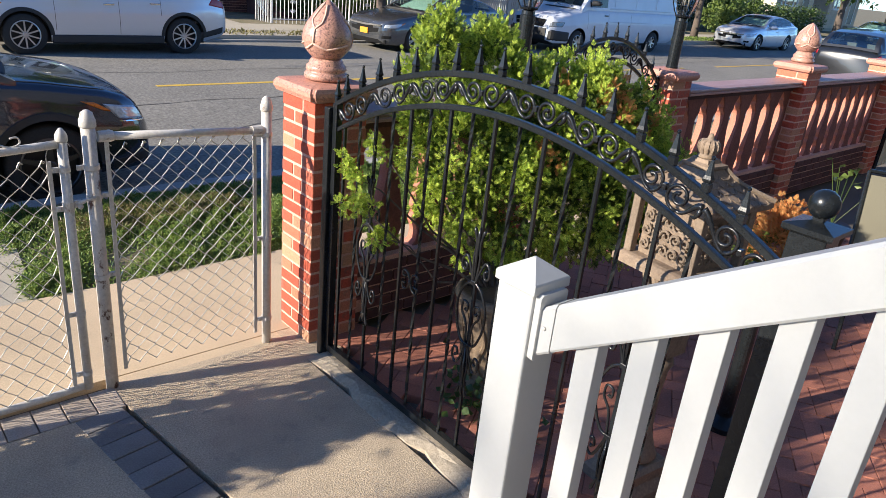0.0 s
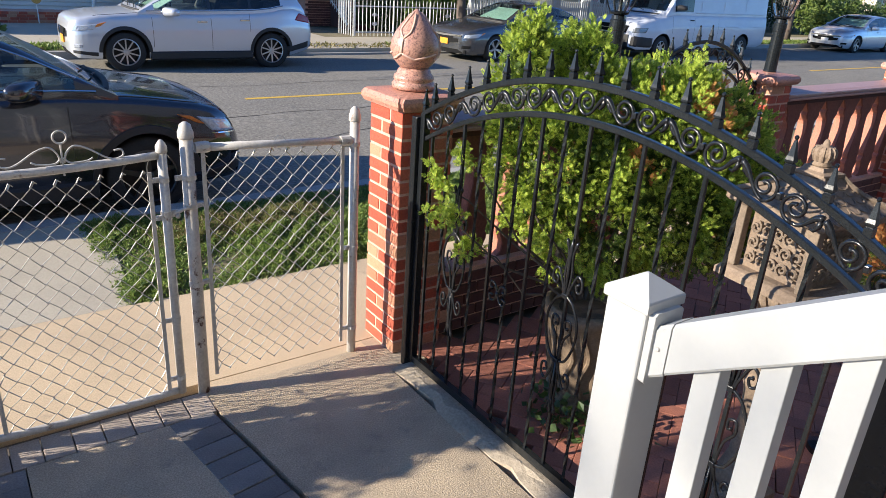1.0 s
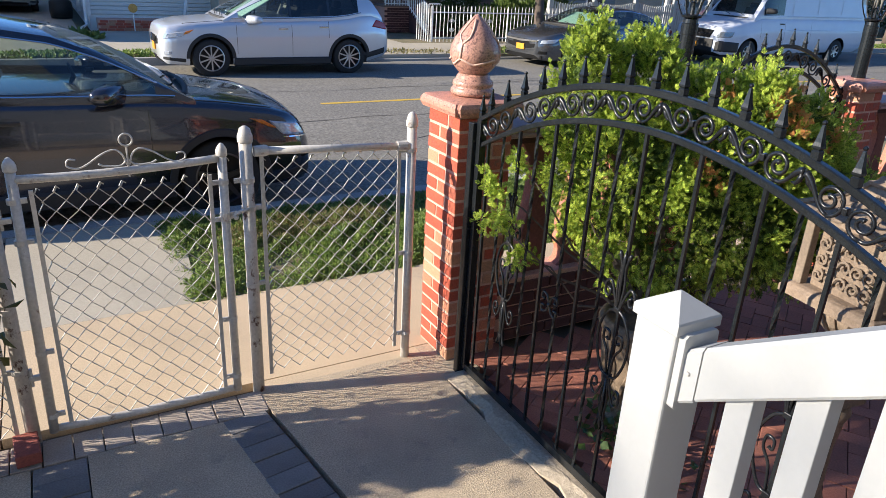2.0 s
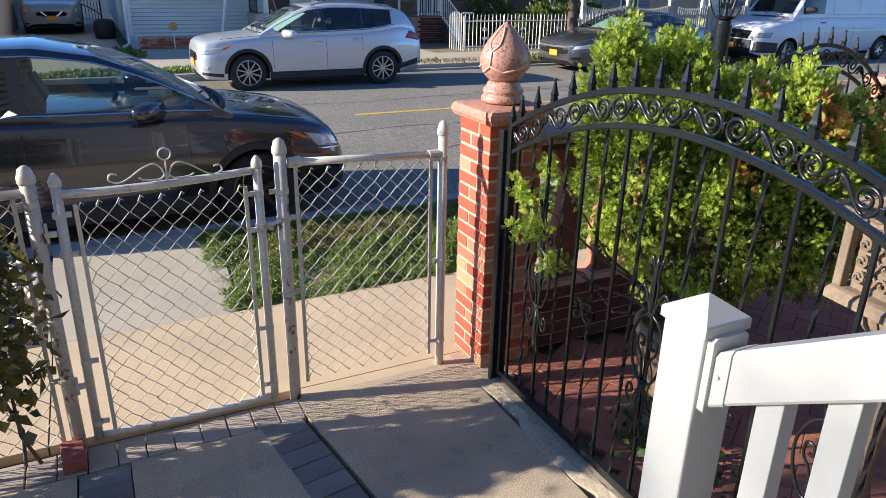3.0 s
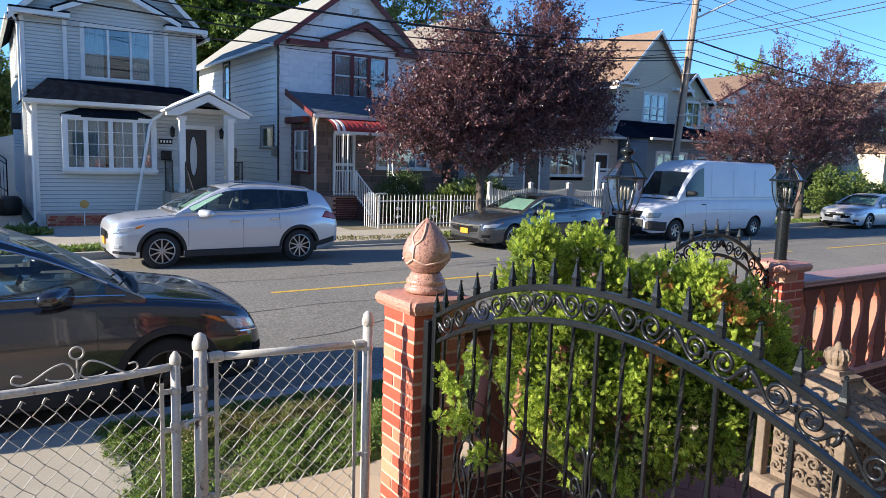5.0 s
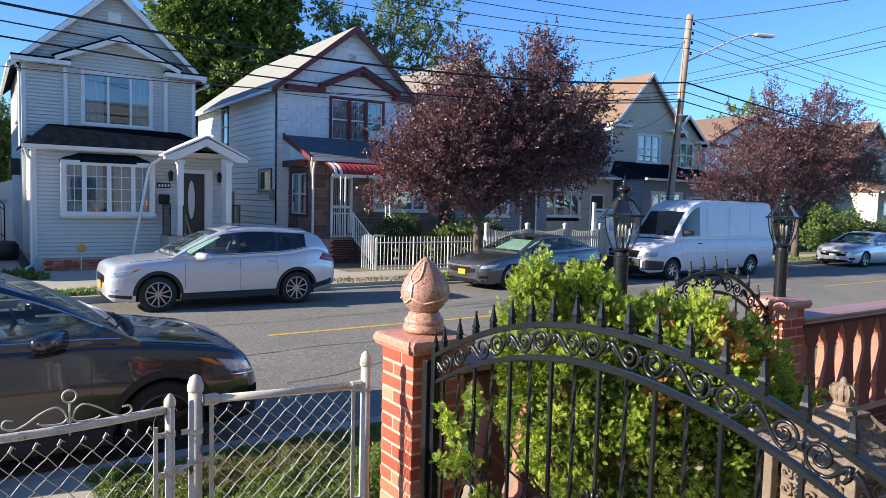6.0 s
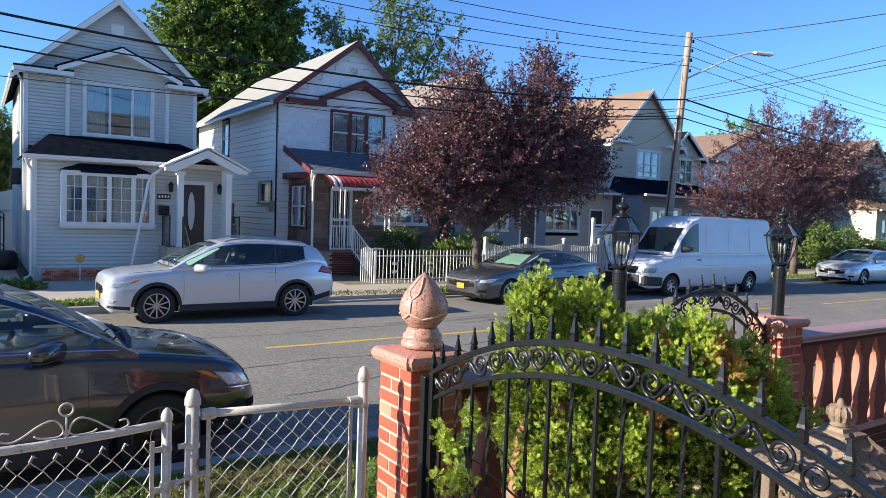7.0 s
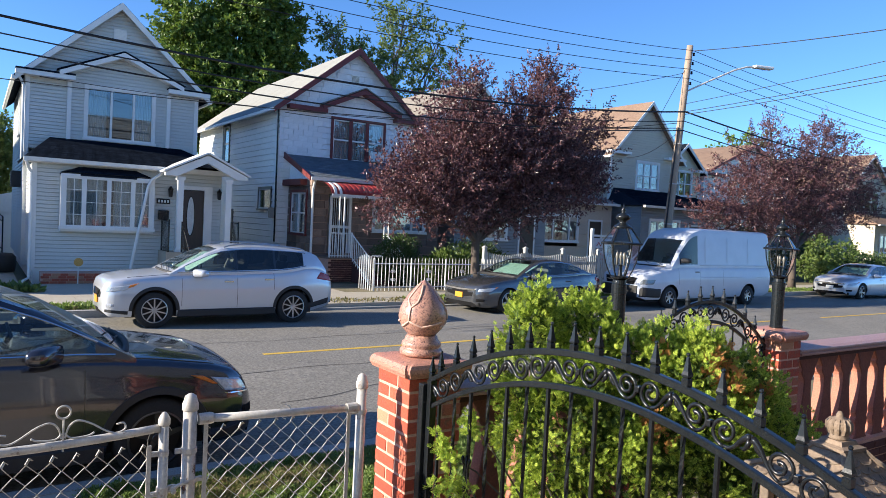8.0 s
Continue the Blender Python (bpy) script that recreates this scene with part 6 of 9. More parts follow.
                part("arch_trim", tidy(bm), M["black_plastic"], ob)
        for s in (-1, 1):
            x0, x1 = ax[0] + R + 0.02, ax[1] - R - 0.02
            bm = prism(B(), [(s * (W - 0.06), at_(sill, 2) - 0.04), (s * (W + 0.012), at_(sill, 2) - 0.01), (s * (W + 0.010), at_(sill, 2) + 0.10), (s * (W - 0.02), at_(sill, 2) + 0.13)], x0, x1, "x")
            part("sill_trim", tidy(bm), M["black_plastic"], ob)
    # door seams, handles, mirrors
    for x, z0, z1 in spec.get("seams", ()):
        for s in (-1, 1):
            bm = B()
            for i in range(10):
                za, zb_ = z0 + (z1 - z0) * i / 10, z0 + (z1 - z0) * (i + 1) / 10
                p = [(x - 0.004, s * (skin(x, za) + 0.0015), za), (x + 0.004, s * (skin(x, za) + 0.0015), za), (x + 0.004, s * (skin(x, zb_) + 0.0015), zb_), (x - 0.004, s * (skin(x, zb_) + 0.0015), zb_)]
                bm.faces.new([bm.verts.new(q) for q in p])
            part("door_seam", bm, M["black_paint"], ob)
    for x, z in spec.get("handles", ()):
        for s in (-1, 1):
            y = s * (skin(x, z) + 0.012)
            part("door_handle", box(B(), x - 0.10, x + 0.10, y - 0.012, y + 0.012, z - 0.016, z + 0.016, 0.008), M[spec.get("handle_paint", spec["paint"])], ob)
    for s in (-1, 1):
        x, z = spec["mirror"]
        bm = box(B(), -0.12, 0.08, -0.135, 0.135, -0.075, 0.08, 0.055)
        for v in bm.verts:
            k = s * v.co.y / 0.135
            v.co.x += 0.045 * k + (0.03 if v.co.x < 0 and k > 0 else 0)
            v.co.z *= 1 - 0.18 * k
        mi = part("wing_mirror", bm, M[spec.get("mirror_paint", spec["paint"])], ob, smooth=True)
        mi.matrix_local = pose(x, s * (W + 0.06), z, 0, 0, -s * 10)
        part("mirror_glass", box(B(), 0.079, 0.083, -0.09, 0.10, -0.055, 0.055), M["chrome"], mi)
        part("mirror_foot", box(B(), x - 0.04, x + 0.04, min(s * (W - 0.09), s * (W + 0.02)), max(s * (W - 0.09), s * (W + 0.02)), z - 0.06, z - 0.02, 0.01), M["black_plastic"], ob)
    # cowl and wipers at the foot of the windscreen, seams of the bonnet
    zc = at_(hood, c0)
    wc = W * at_(plan, c0) * 0.80
    part("cowl", tube(B(), [(c0 - 0.02 + 0.10 * (q * q), q * wc, zc + 0.052 - 0.02 * q * q) for q in [i / 8 - 1 for i in range(17)]], 0.026, 8), M["black_plastic"], ob, smooth=True)
    for q in (-0.62, 0.02):
        pts = [(c0 + 0.03 + 0.10 * t_, (q + 0.62 * t_) * wc, at_(roof, c0 + 0.05 + 0.10 * t_) + 0.035) for t_ in (0, 0.25, 0.5, 0.75, 1)]
        part("wiper", tube(B(), pts, 0.009, 5), M["black_plastic"], ob)
    if not spec.get("van"):
        for s in (-1, 1):
            pts = [(x, s * W * at_(plan, x) * 0.868, at_(hood, x) + 0.006) for x in [0.42 + (c0 - 0.42) * i / 10 for i in range(11)]]
            part("bonnet_seam", tube(B(), pts, 0.0045, 5), M["black_paint"], ob)
    # a bright or dark line under the side windows
    if spec.get("belt_trim"):
        x0, x1 = wins[0][0] - 0.15, wins[-1][1] + 0.05
        for s in (-1, 1):
            n = 24
            pts = [(x0 + (x1 - x0) * i / n, s * (W * at_(plan, x0 + (x1 - x0) * i / n) * 0.928 + 0.004), at_(hood, x0 + (x1 - x0) * i / n) + 0.045) for i in range(n + 1)]
            part("belt_trim", tube(B(), pts, 0.009, 6), M["chrome"], ob, "chrome window trim")
            x2 = wins[0][0] - 0.02
            pts = []
            for i in range(n + 1):
                x = x2 + (wins[-1][1] + 0.06 - x2) * i / n
                zs, zr = at_(hood, x), max(at_(roof, x), at_(hood, x) + 0.03)
                k = zr - zs
                wb = W * at_(plan, x) * 0.925
                lean = spec.get("lean", 0.20) * min(1.0, k / 0.5)
                pts.append((x, s * (wb - lean * 0.89 + 0.006), zs + 0.87 * k))
            part("roof_trim", tube(B(), pts, 0.008, 6), M["chrome"], ob, "chrome window trim")
    if spec.get("rails"):
        x0, x1 = spec["rails"]
        for s in (-1, 1):
            n = 14
            pts = [(x0 + (x1 - x0) * i / n, s * (W - spec.get("lean", 0.2) - 0.10), at_(roof, x0 + (x1 - x0) * i / n) + (0.035 if 0 < i < n else 0.005)) for i in range(n + 1)]
            part("roof_rail", tube(B(), pts, 0.016, 6), M["alloy"], ob)

    def patch(nm, mat, pts, lab="", both=True, depth=0.04, out=0.016):
        """A piece let into the nose or tail: outline of (x, y, z) points on the skin, drawn outwards a little."""
        for s in ((-1, 1) if both else (1,)):
            c = Vector((L / 2, 0, 0.7))
            bm = B()
            a = []
            b = []
            for p in pts:
                q = Vector((p[0], p[1] * s, p[2]))
                d = Vector((q.x - c.x, (q.y - c.y) * 1.5, 0)).normalized()
                a.append(bm.verts.new(q + d * out))
                b.append(bm.verts.new(q - d * depth))
            bm.faces.new(a)
            bm.faces.new(list(reversed(b)))
            for i in range(len(a)):
                bm.faces.new((a[i], b[i], b[(i + 1) % len(a)], a[(i + 1) % len(a)]))
            part(nm, tidy(bm), M[mat], ob, lab)
    for args in spec.get("patches", ()):
        patch(*args)
    for nm, mat, quad_, out, *lab in spec.get("wraps", ()):
        # a piece that follows the curved skin: corners (x, z) round it
        for s in (-1, 1):
            bm = B()
            nu, nv = 10, 5
            grid_ = []
            for i in range(nu + 1):
                col = []
                for j in range(nv + 1):
                    u, v = i / nu, j / nv
                    x = (1 - u) * (1 - v) * quad_[0][0] + u * (1 - v) * quad_[1][0] + u * v * quad_[2][0] + (1 - u) * v * quad_[3][0]
                    z = (1 - u) * (1 - v) * quad_[0][1] + u * (1 - v) * quad_[1][1] + u * v * quad_[2][1] + (1 - u) * v * quad_[3][1]
                    rim_ = out if 0 < i < nu and 0 < j < nv else -0.01
                    col.append(bm.verts.new((x - (rim_ if x < L / 2 else -rim_) * 0.7, s * (skin(x, z) + rim_), z)))
                grid_.append(col)
            for a, b in zip(grid_, grid_[1:]):
                for j in range(nv):
                    bm.faces.new((a[j], a[j + 1], b[j + 1], b[j]))
            part(nm, tidy(bm), M[mat], ob, lab[0] if lab else "", smooth=False)
    return ob


def nose(spec, y, z, back=0.0):
    """x on the nose for a given half width: the plan read backwards."""
    w = spec["width"] / 2
    xs = [p[0] for p in spec["plan"] if p[0] < spec["length"] / 2]
    ws = [p[1] * w for p in spec["plan"] if p[0] < spec["length"] / 2]
    return float(np.interp(y, ws, xs)) + back


SUV = dict(length=4.72, width=1.84, wheel=0.362, axles=(0.915, 3.79), paint="silver_paint", cladding=True, spokes=10, twin=False, rim=0.70,
           plan=[(0, 0.66), (0.04, 0.78), (0.14, 0.88), (0.32, 0.945), (0.65, 0.985), (1.2, 1.0), (3.6, 1.0), (4.2, 0.985), (4.5, 0.96), (4.66, 0.92), (4.72, 0.86)],
           sill=[(0, 0.34), (0.1, 0.25), (0.5, 0.24), (4.2, 0.26), (4.6, 0.36), (4.72, 0.45)],
           hood=[(0, 0.78), (0.04, 0.88), (0.14, 0.945), (0.5, 1.01), (1.2, 1.065), (1.5, 1.075), (2.4, 1.085), (3.45, 1.12), (3.80, 1.16), (4.05, 1.215), (4.30, 1.225), (4.50, 1.17), (4.65, 1.06), (4.72, 0.94)],
           roof=[(1.18, 1.08), (1.5, 1.27), (1.95, 1.50), (2.25, 1.615), (2.7, 1.665), (3.2, 1.66), (3.8, 1.62), (4.20, 1.565), (4.38, 1.49), (4.58, 1.17)],
           cabin=(1.18, 4.58), windscreen=(1.30, 2.18), rear_window=(4.24, 4.55), windows=[(1.48, 2.50), (2.56, 3.34), (3.39, 4.02)], tint=(1, 2), glass="car_glass", belt_trim=True,
           cuts=(1.18, 1.30, 1.48, 2.18, 2.50, 2.56, 3.34, 3.39, 4.02, 4.24, 4.55, 4.58), seats=(2.35, 3.25), seams=[(1.42, 0.45, 1.04), (2.54, 0.40, 1.06), (3.33, 0.75, 1.10)], handles=[(2.36, 0.93), (3.22, 0.97)], handle_paint="chrome",
           mirror=(1.78, 1.10), rails=(2.3, 4.1), lean=0.19, drive=-1, shade=True)
s = SUV
s["patches"] = [
    ("grille", "grille_black", [(-0.002, 0.0, 0.55), (0.0, 0.42, 0.60), (0.02, 0.50, 0.74), (0.0, 0.0, 0.74)]),
    ("grille_chrome", "chrome", [(-0.01, 0.10, 0.58), (-0.01, 0.17, 0.58), (0.0, 0.36, 0.74), (0.0, 0.29, 0.74)]),
    ("bumper_lower", "grille_black", [(0.01, 0.0, 0.28), (0.06, 0.62, 0.28), (0.05, 0.62, 0.36), (0.0, 0.0, 0.36)]),
    ("number_plate", "yellow_plate", [(-0.012, -0.15, 0.46), (-0.012, 0.15, 0.46), (-0.012, 0.15, 0.60), (-0.012, -0.15, 0.60)], "yellow number plate", False),
    ("rear_bumper", "black_plastic", [(4.725, 0.0, 0.40), (4.725, 0.72, 0.42), (4.725, 0.72, 0.56), (4.725, 0.0, 0.56)]),
]
s["wraps"] = [("headlamp", "head_lens", [(0.015, 0.70), (0.40, 0.76), (0.60, 0.90), (0.04, 0.82)], 0.010), ("indicator", "amber", [(0.40, 0.79), (0.52, 0.83), (0.64, 0.915), (0.46, 0.87)], 0.014),
              ("fog_lamp", "head_lens", [(0.05, 0.42), (0.20, 0.44), (0.20, 0.51), (0.05, 0.50)], 0.008), ("bumper_corner", "black_plastic", [(0.01, 0.33), (0.46, 0.27), (0.46, 0.37), (0.01, 0.40)], 0.006),
              ("tail_lamp", "tail_red", [(4.28, 0.97), (4.70, 0.90), (4.65, 1.06), (4.42, 1.15)], 0.012), ("rear_bumper_corner", "black_plastic", [(4.12, 0.30), (4.655, 0.42), (4.655, 0.58), (4.12, 0.44)], 0.008)]
car("silver_suv", "silver compact SUV with tinted rear windows at the far kerb", (2.03, 15.53, -0.13), 0, SUV)

# wheel_paint: the shade on these wheels is in the colour
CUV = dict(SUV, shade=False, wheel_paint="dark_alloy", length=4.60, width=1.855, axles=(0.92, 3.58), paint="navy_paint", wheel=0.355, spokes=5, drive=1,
           plan=[(0, 0.66), (0.04, 0.77), (0.12, 0.865), (0.30, 0.945), (0.6, 0.985), (1.2, 1.0), (3.6, 1.0), (4.2, 0.97), (4.45, 0.92), (4.56, 0.85), (4.60, 0.78)],
           hood=[(0, 0.60), (0.05, 0.67), (0.10, 0.76), (0.15, 0.835), (0.22, 0.895), (0.45, 0.965), (0.9, 1.035), (1.25, 1.07), (1.5, 1.085), (2.4, 1.10), (3.6, 1.14), (4.2, 1.16), (4.46, 1.14), (4.55, 1.06), (4.60, 0.98)],
           roof=[(1.10, 1.07), (1.4, 1.24), (1.8, 1.46), (2.15, 1.60), (2.6, 1.675), (3.2, 1.67), (3.8, 1.62), (4.2, 1.55), (4.4, 1.38), (4.5, 1.17)],
           cabin=(1.10, 4.5), windscreen=(1.22, 2.08), rear_window=(4.22, 4.47), windows=[(1.42, 2.70), (2.80, 3.46), (3.54, 4.05)],
           cuts=(1.10, 1.22, 1.42, 2.08, 2.70, 2.80, 3.46, 3.54, 4.05, 4.22, 4.47, 4.5), tint=(1, 2), glass="car_glass", seats=(2.25, 3.15),
           seams=[(1.50, 0.45, 1.05), (2.76, 0.40, 1.08), (3.50, 0.75, 1.12)], handles=[(2.55, 0.95), (3.32, 0.98)], handle_paint="black_paint", mirror=(1.82, 1.155), belt_trim=True, rails=None, lean=0.20)
CUV["patches"] = [
    ("grille", "grille_black", [(0.02, 0.0, 0.62), (0.05, 0.52, 0.66), (0.12, 0.62, 0.78), (0.11, 0.0, 0.80)]),
    ("grille_chrome", "chrome", [(0.10, 0.0, 0.77), (0.12, 0.64, 0.76), (0.14, 0.66, 0.80), (0.12, 0.0, 0.81)]),
    ("bumper_lower", "grille_black", [(0.005, 0.0, 0.26), (0.08, 0.72, 0.28), (0.06, 0.72, 0.40), (0.0, 0.0, 0.40)]),
    ("number_plate", "yellow_plate", [(-0.016, -0.15, 0.44), (-0.016, 0.15, 0.44), (-0.016, 0.15, 0.58), (-0.016, -0.15, 0.58)], "yellow number plate", False),
]
CUV["wraps"] = [("headlamp", "head_lens", [(0.075, 0.685), (0.34, 0.71), (0.50, 0.880), (0.16, 0.825)], 0.010), ("indicator", "amber", [(0.38, 0.78), (0.44, 0.79), (0.68, 0.905), (0.54, 0.885)], 0.014),
                ("lamp_rim", "chrome", [(0.075, 0.675), (0.34, 0.698), (0.35, 0.714), (0.076, 0.692)], 0.014), ("bumper_corner", "black_plastic", [(0.01, 0.30), (0.44, 0.25), (0.44, 0.36), (0.01, 0.44)], 0.006), ("bumper_vent", "grille_black", [(0.03, 0.46), (0.16, 0.47), (0.16, 0.56), (0.03, 0.57)], 0.005),
                ("tail_lamp", "tail_red", [(4.30, 0.98), (4.575, 0.92), (4.55, 1.05), (4.38, 1.12)], 0.012), ("rear_bumper_corner", "black_plastic", [(4.05, 0.30), (4.57, 0.40), (4.57, 0.55), (4.05, 0.42)], 0.008)]
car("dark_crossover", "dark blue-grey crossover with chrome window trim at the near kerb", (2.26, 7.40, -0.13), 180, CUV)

SEDAN = dict(length=4.90, width=1.85, wheel=0.335, axles=(0.98, 3.755), paint="grey_paint", spokes=5, twin=True, rim=0.74, cladding=False,
             plan=[(0, 0.62), (0.05, 0.75), (0.16, 0.87), (0.35, 0.945), (0.7, 0.985), (1.2, 1.0), (3.6, 1.0), (4.3, 0.97), (4.65, 0.92), (4.84, 0.84), (4.90, 0.76)],
             sill=[(0, 0.30), (0.1, 0.19), (0.5, 0.18), (4.3, 0.19), (4.8, 0.28), (4.90, 0.40)],
             hood=[(0, 0.62), (0.05, 0.71), (0.15, 0.77), (0.5, 0.85), (1.0, 0.92), (1.4, 0.955), (2.4, 0.97), (3.4, 1.0), (4.0, 1.045), (4.5, 1.05), (4.80, 1.03), (4.87, 0.95), (4.90, 0.85)],
             roof=[(1.30, 0.96), (1.6, 1.11), (2.0, 1.30), (2.35, 1.41), (2.8, 1.45), (3.2, 1.435), (3.6, 1.36), (4.0, 1.22), (4.35, 1.07), (4.45, 1.05)],
             cabin=(1.30, 4.42), windscreen=(1.42, 2.28), rear_window=(3.62, 4.28), windows=[(1.66, 2.58), (2.64, 3.36), (3.40, 3.86)],
             cuts=(1.30, 1.42, 1.66, 2.28, 2.58, 2.64, 3.36, 3.40, 3.62, 3.86, 4.28, 4.42), tint=(), glass="car_glass", seats=(2.4, 3.0),
             seams=[(1.5, 0.40, 0.94), (2.62, 0.36, 0.96), (3.5, 0.62, 1.0)], handles=[(2.45, 0.82), (3.32, 0.85)], mirror=(1.95, 0.99), shade=True, lean=0.22, belt_trim=True, drive=1)
SEDAN["patches"] = [
    ("grille", "grille_black", [(-0.004, 0.0, 0.42), (0.0, 0.5, 0.48), (0.03, 0.58, 0.66), (0.0, 0.0, 0.66)]),
    ("grille_chrome", "chrome", [(-0.012, 0.0, 0.60), (0.02, 0.60, 0.62), (0.02, 0.62, 0.66), (-0.012, 0.0, 0.65)]),
    ("bumper_lower", "grille_black", [(0.01, 0.0, 0.20), (0.10, 0.74, 0.20), (0.08, 0.74, 0.30), (0.0, 0.0, 0.30)]),
    ("number_plate", "yellow_plate", [(-0.016, -0.15, 0.40), (-0.016, 0.15, 0.40), (-0.016, 0.15, 0.54), (-0.016, -0.15, 0.54)], "yellow number plate", False),
]
SEDAN["wraps"] = [("headlamp", "head_lens", [(0.02, 0.57), (0.36, 0.60), (0.62, 0.74), (0.05, 0.68)], 0.010), ("indicator", "amber", [(0.44, 0.66), (0.54, 0.69), (0.64, 0.75), (0.52, 0.73)], 0.014),
                  ("bumper_vent", "grille_black", [(0.02, 0.32), (0.20, 0.33), (0.20, 0.42), (0.02, 0.42)], 0.006), ("tail_lamp", "tail_red", [(4.52, 0.86), (4.87, 0.80), (4.86, 0.90), (4.60, 0.98)], 0.012)]
car("grey_saloon", "dark grey four-door saloon parked at the far kerb", (10.87, 15.48, -0.13), 4.5, SEDAN)
car("silver_saloon", "silver-white four-door saloon parked at the far kerb", (30.0, 15.5, -0.13), 0,
    dict(SEDAN, paint="silver_paint", axles=(0.86, 3.66), patches=[p for p in SEDAN["patches"] if p[0] != "number_plate"] + [
        ("number_plate", "white_paint", [(-0.016, -0.15, 0.40), (-0.016, 0.15, 0.40), (-0.016, 0.15, 0.54), (-0.016, -0.15, 0.54)], "white number plate", False)]))

VAN = dict(length=6.7, width=1.99, wheel=0.345, axles=(1.22, 5.42), paint="white_car_paint", van=True, spokes=6, rim=0.58, cladding=False, arch=1.22,
           plan=[(0, 0.72), (0.05, 0.82), (0.2, 0.91), (0.5, 0.96), (1.0, 0.99), (1.6, 1.0), (6.55, 1.0), (6.7, 0.99)],
           sill=[(0, 0.36), (0.2, 0.28), (6.4, 0.32), (6.7, 0.40)],
           hood=[(0, 0.78), (0.04, 0.94), (0.12, 1.02), (0.5, 1.11), (1.0, 1.20), (1.4, 1.27), (1.65, 1.33), (6.7, 1.33)],
           roof=[(1.32, 1.27), (1.42, 1.40), (1.75, 1.80), (2.02, 2.14), (2.2, 2.34), (2.4, 2.46), (2.8, 2.56), (3.2, 2.58), (6.5, 2.57), (6.64, 2.54), (6.7, 2.47)],
           cabin=(1.32, 6.7), windscreen=(1.42, 2.06), rear_window=(9, 9), windows=[(1.72, 2.62)], cuts=(1.32, 1.42, 1.72, 2.06, 2.62, 6.5, 6.64, 6.7), tint=(), glass="tinted_glass", seats=(2.35,),
           seams=[(1.62, 0.75, 1.28), (2.70, 0.40, 1.30), (3.95, 0.5, 1.30)], handles=[(2.55, 1.16)], handle_paint="black_plastic", mirror=(1.85, 1.52), mirror_paint="black_plastic", lean=0.10, drive=1)
VAN["patches"] = [
    ("grille", "grille_black", [(-0.004, 0.0, 0.74), (0.0, 0.56, 0.74), (0.03, 0.62, 0.95), (0.02, 0.0, 0.97)]),
    ("grille_bar", "chrome", [(-0.02, 0.0, 0.83), (-0.01, 0.55, 0.83), (-0.01, 0.55, 0.855), (-0.02, 0.0, 0.855)]),
    ("bumper", "black_plastic", [(-0.005, 0.0, 0.36), (-0.005, 0.69, 0.36), (-0.005, 0.69, 0.70), (-0.005, 0.0, 0.70)], "", True, 0.05, 0.03),
    ("number_plate", "yellow_plate", [(-0.07, -0.15, 0.46), (-0.07, 0.15, 0.46), (-0.07, 0.15, 0.60), (-0.07, -0.15, 0.60)], "yellow number plate", False),
]
VAN["wraps"] = [("headlamp", "grey_lens", [(0.02, 0.74), (0.46, 0.75), (0.60, 0.93), (0.07, 0.93)], 0.010), ("bumper_corner", "black_plastic", [(0.0, 0.34), (0.84, 0.32), (0.80, 0.64), (0.0, 0.70)], 0.022)]
van = car("white_van", "white high-roofed panel van with black bumper, parked at the far kerb", (17.1, 15.45, -0.13), 0, VAN)
for x in (3.0, 4.2, 5.4):
    for q in (-1, 1):
        part("panel_seam", prism(B(), [(q * 0.923, 1.45), (q * 0.933, 1.45), (q * 0.863, 2.30), (q * 0.853, 2.30)], x - 0.006, x + 0.006, "x"), M["white_car_paint"], van)
for z, y in ((0.98, 0.988), (1.38, 0.925)):
    for q in (-1, 1):
        part("side_moulding", tube(B(), [(x, q * y, z) for x in (2.75, 4.0, 5.2, 6.5)], 0.012, 6), M["white_car_paint"], van)
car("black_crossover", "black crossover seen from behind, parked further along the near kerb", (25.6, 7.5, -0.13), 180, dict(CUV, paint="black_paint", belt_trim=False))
car("dark_saloon", "dark blue saloon parked far along the street", (45.0, 15.5, -0.13), 0, dict(SEDAN, paint="navy_paint"))

# ---------------------------------------------------------------- chain-link fence and gate along the pavement
Y_F = 3.325


def fence_post(x, h, r, label, lean=0.0, mat="galvanised"):
    ob = thing("fence_post", label, "fence post", (x, Y_F, 0), "posts of the chain-link fence")
    part("tube", tube(B(), [(0, 0, -0.05), (lean, 0, h - 0.05)], r, 14), M[mat], ob, smooth=True)
    part("cap", lathe(B(), [(r * 1.12, h - 0.075), (r * 1.2, h - 0.07), (r * 1.2, h - 0.045), (r * 1.05, h - 0.035), (r * 0.85, h - 0.012), (r * 0.35, h), (0.0, h + 0.003)], (lean, 0, 0), 14), M["galvanised"], ob, smooth=True)
    return ob


def clamp(parent, x, y, z, r, ear=1):
    """A pressed band round a post with its bolt ear."""
    bm = lathe(B(), [(r, -0.011), (r * 1.14, -0.011), (r * 1.14, 0.011), (r, 0.011)], (x, y, z), 12)
    box(bm, min(x, x + ear * (r + 0.03)), max(x, x + ear * (r + 0.03)), y - 0.006, y + 0.006, z - 0.011, z + 0.011)
    box(bm, x + ear * (r + 0.022) - 0.006, x + ear * (r + 0.022) + 0.006, y - 0.014, y + 0.014, z - 0.006, z + 0.006)
    return part("band", bm, M["galvanised"], parent)


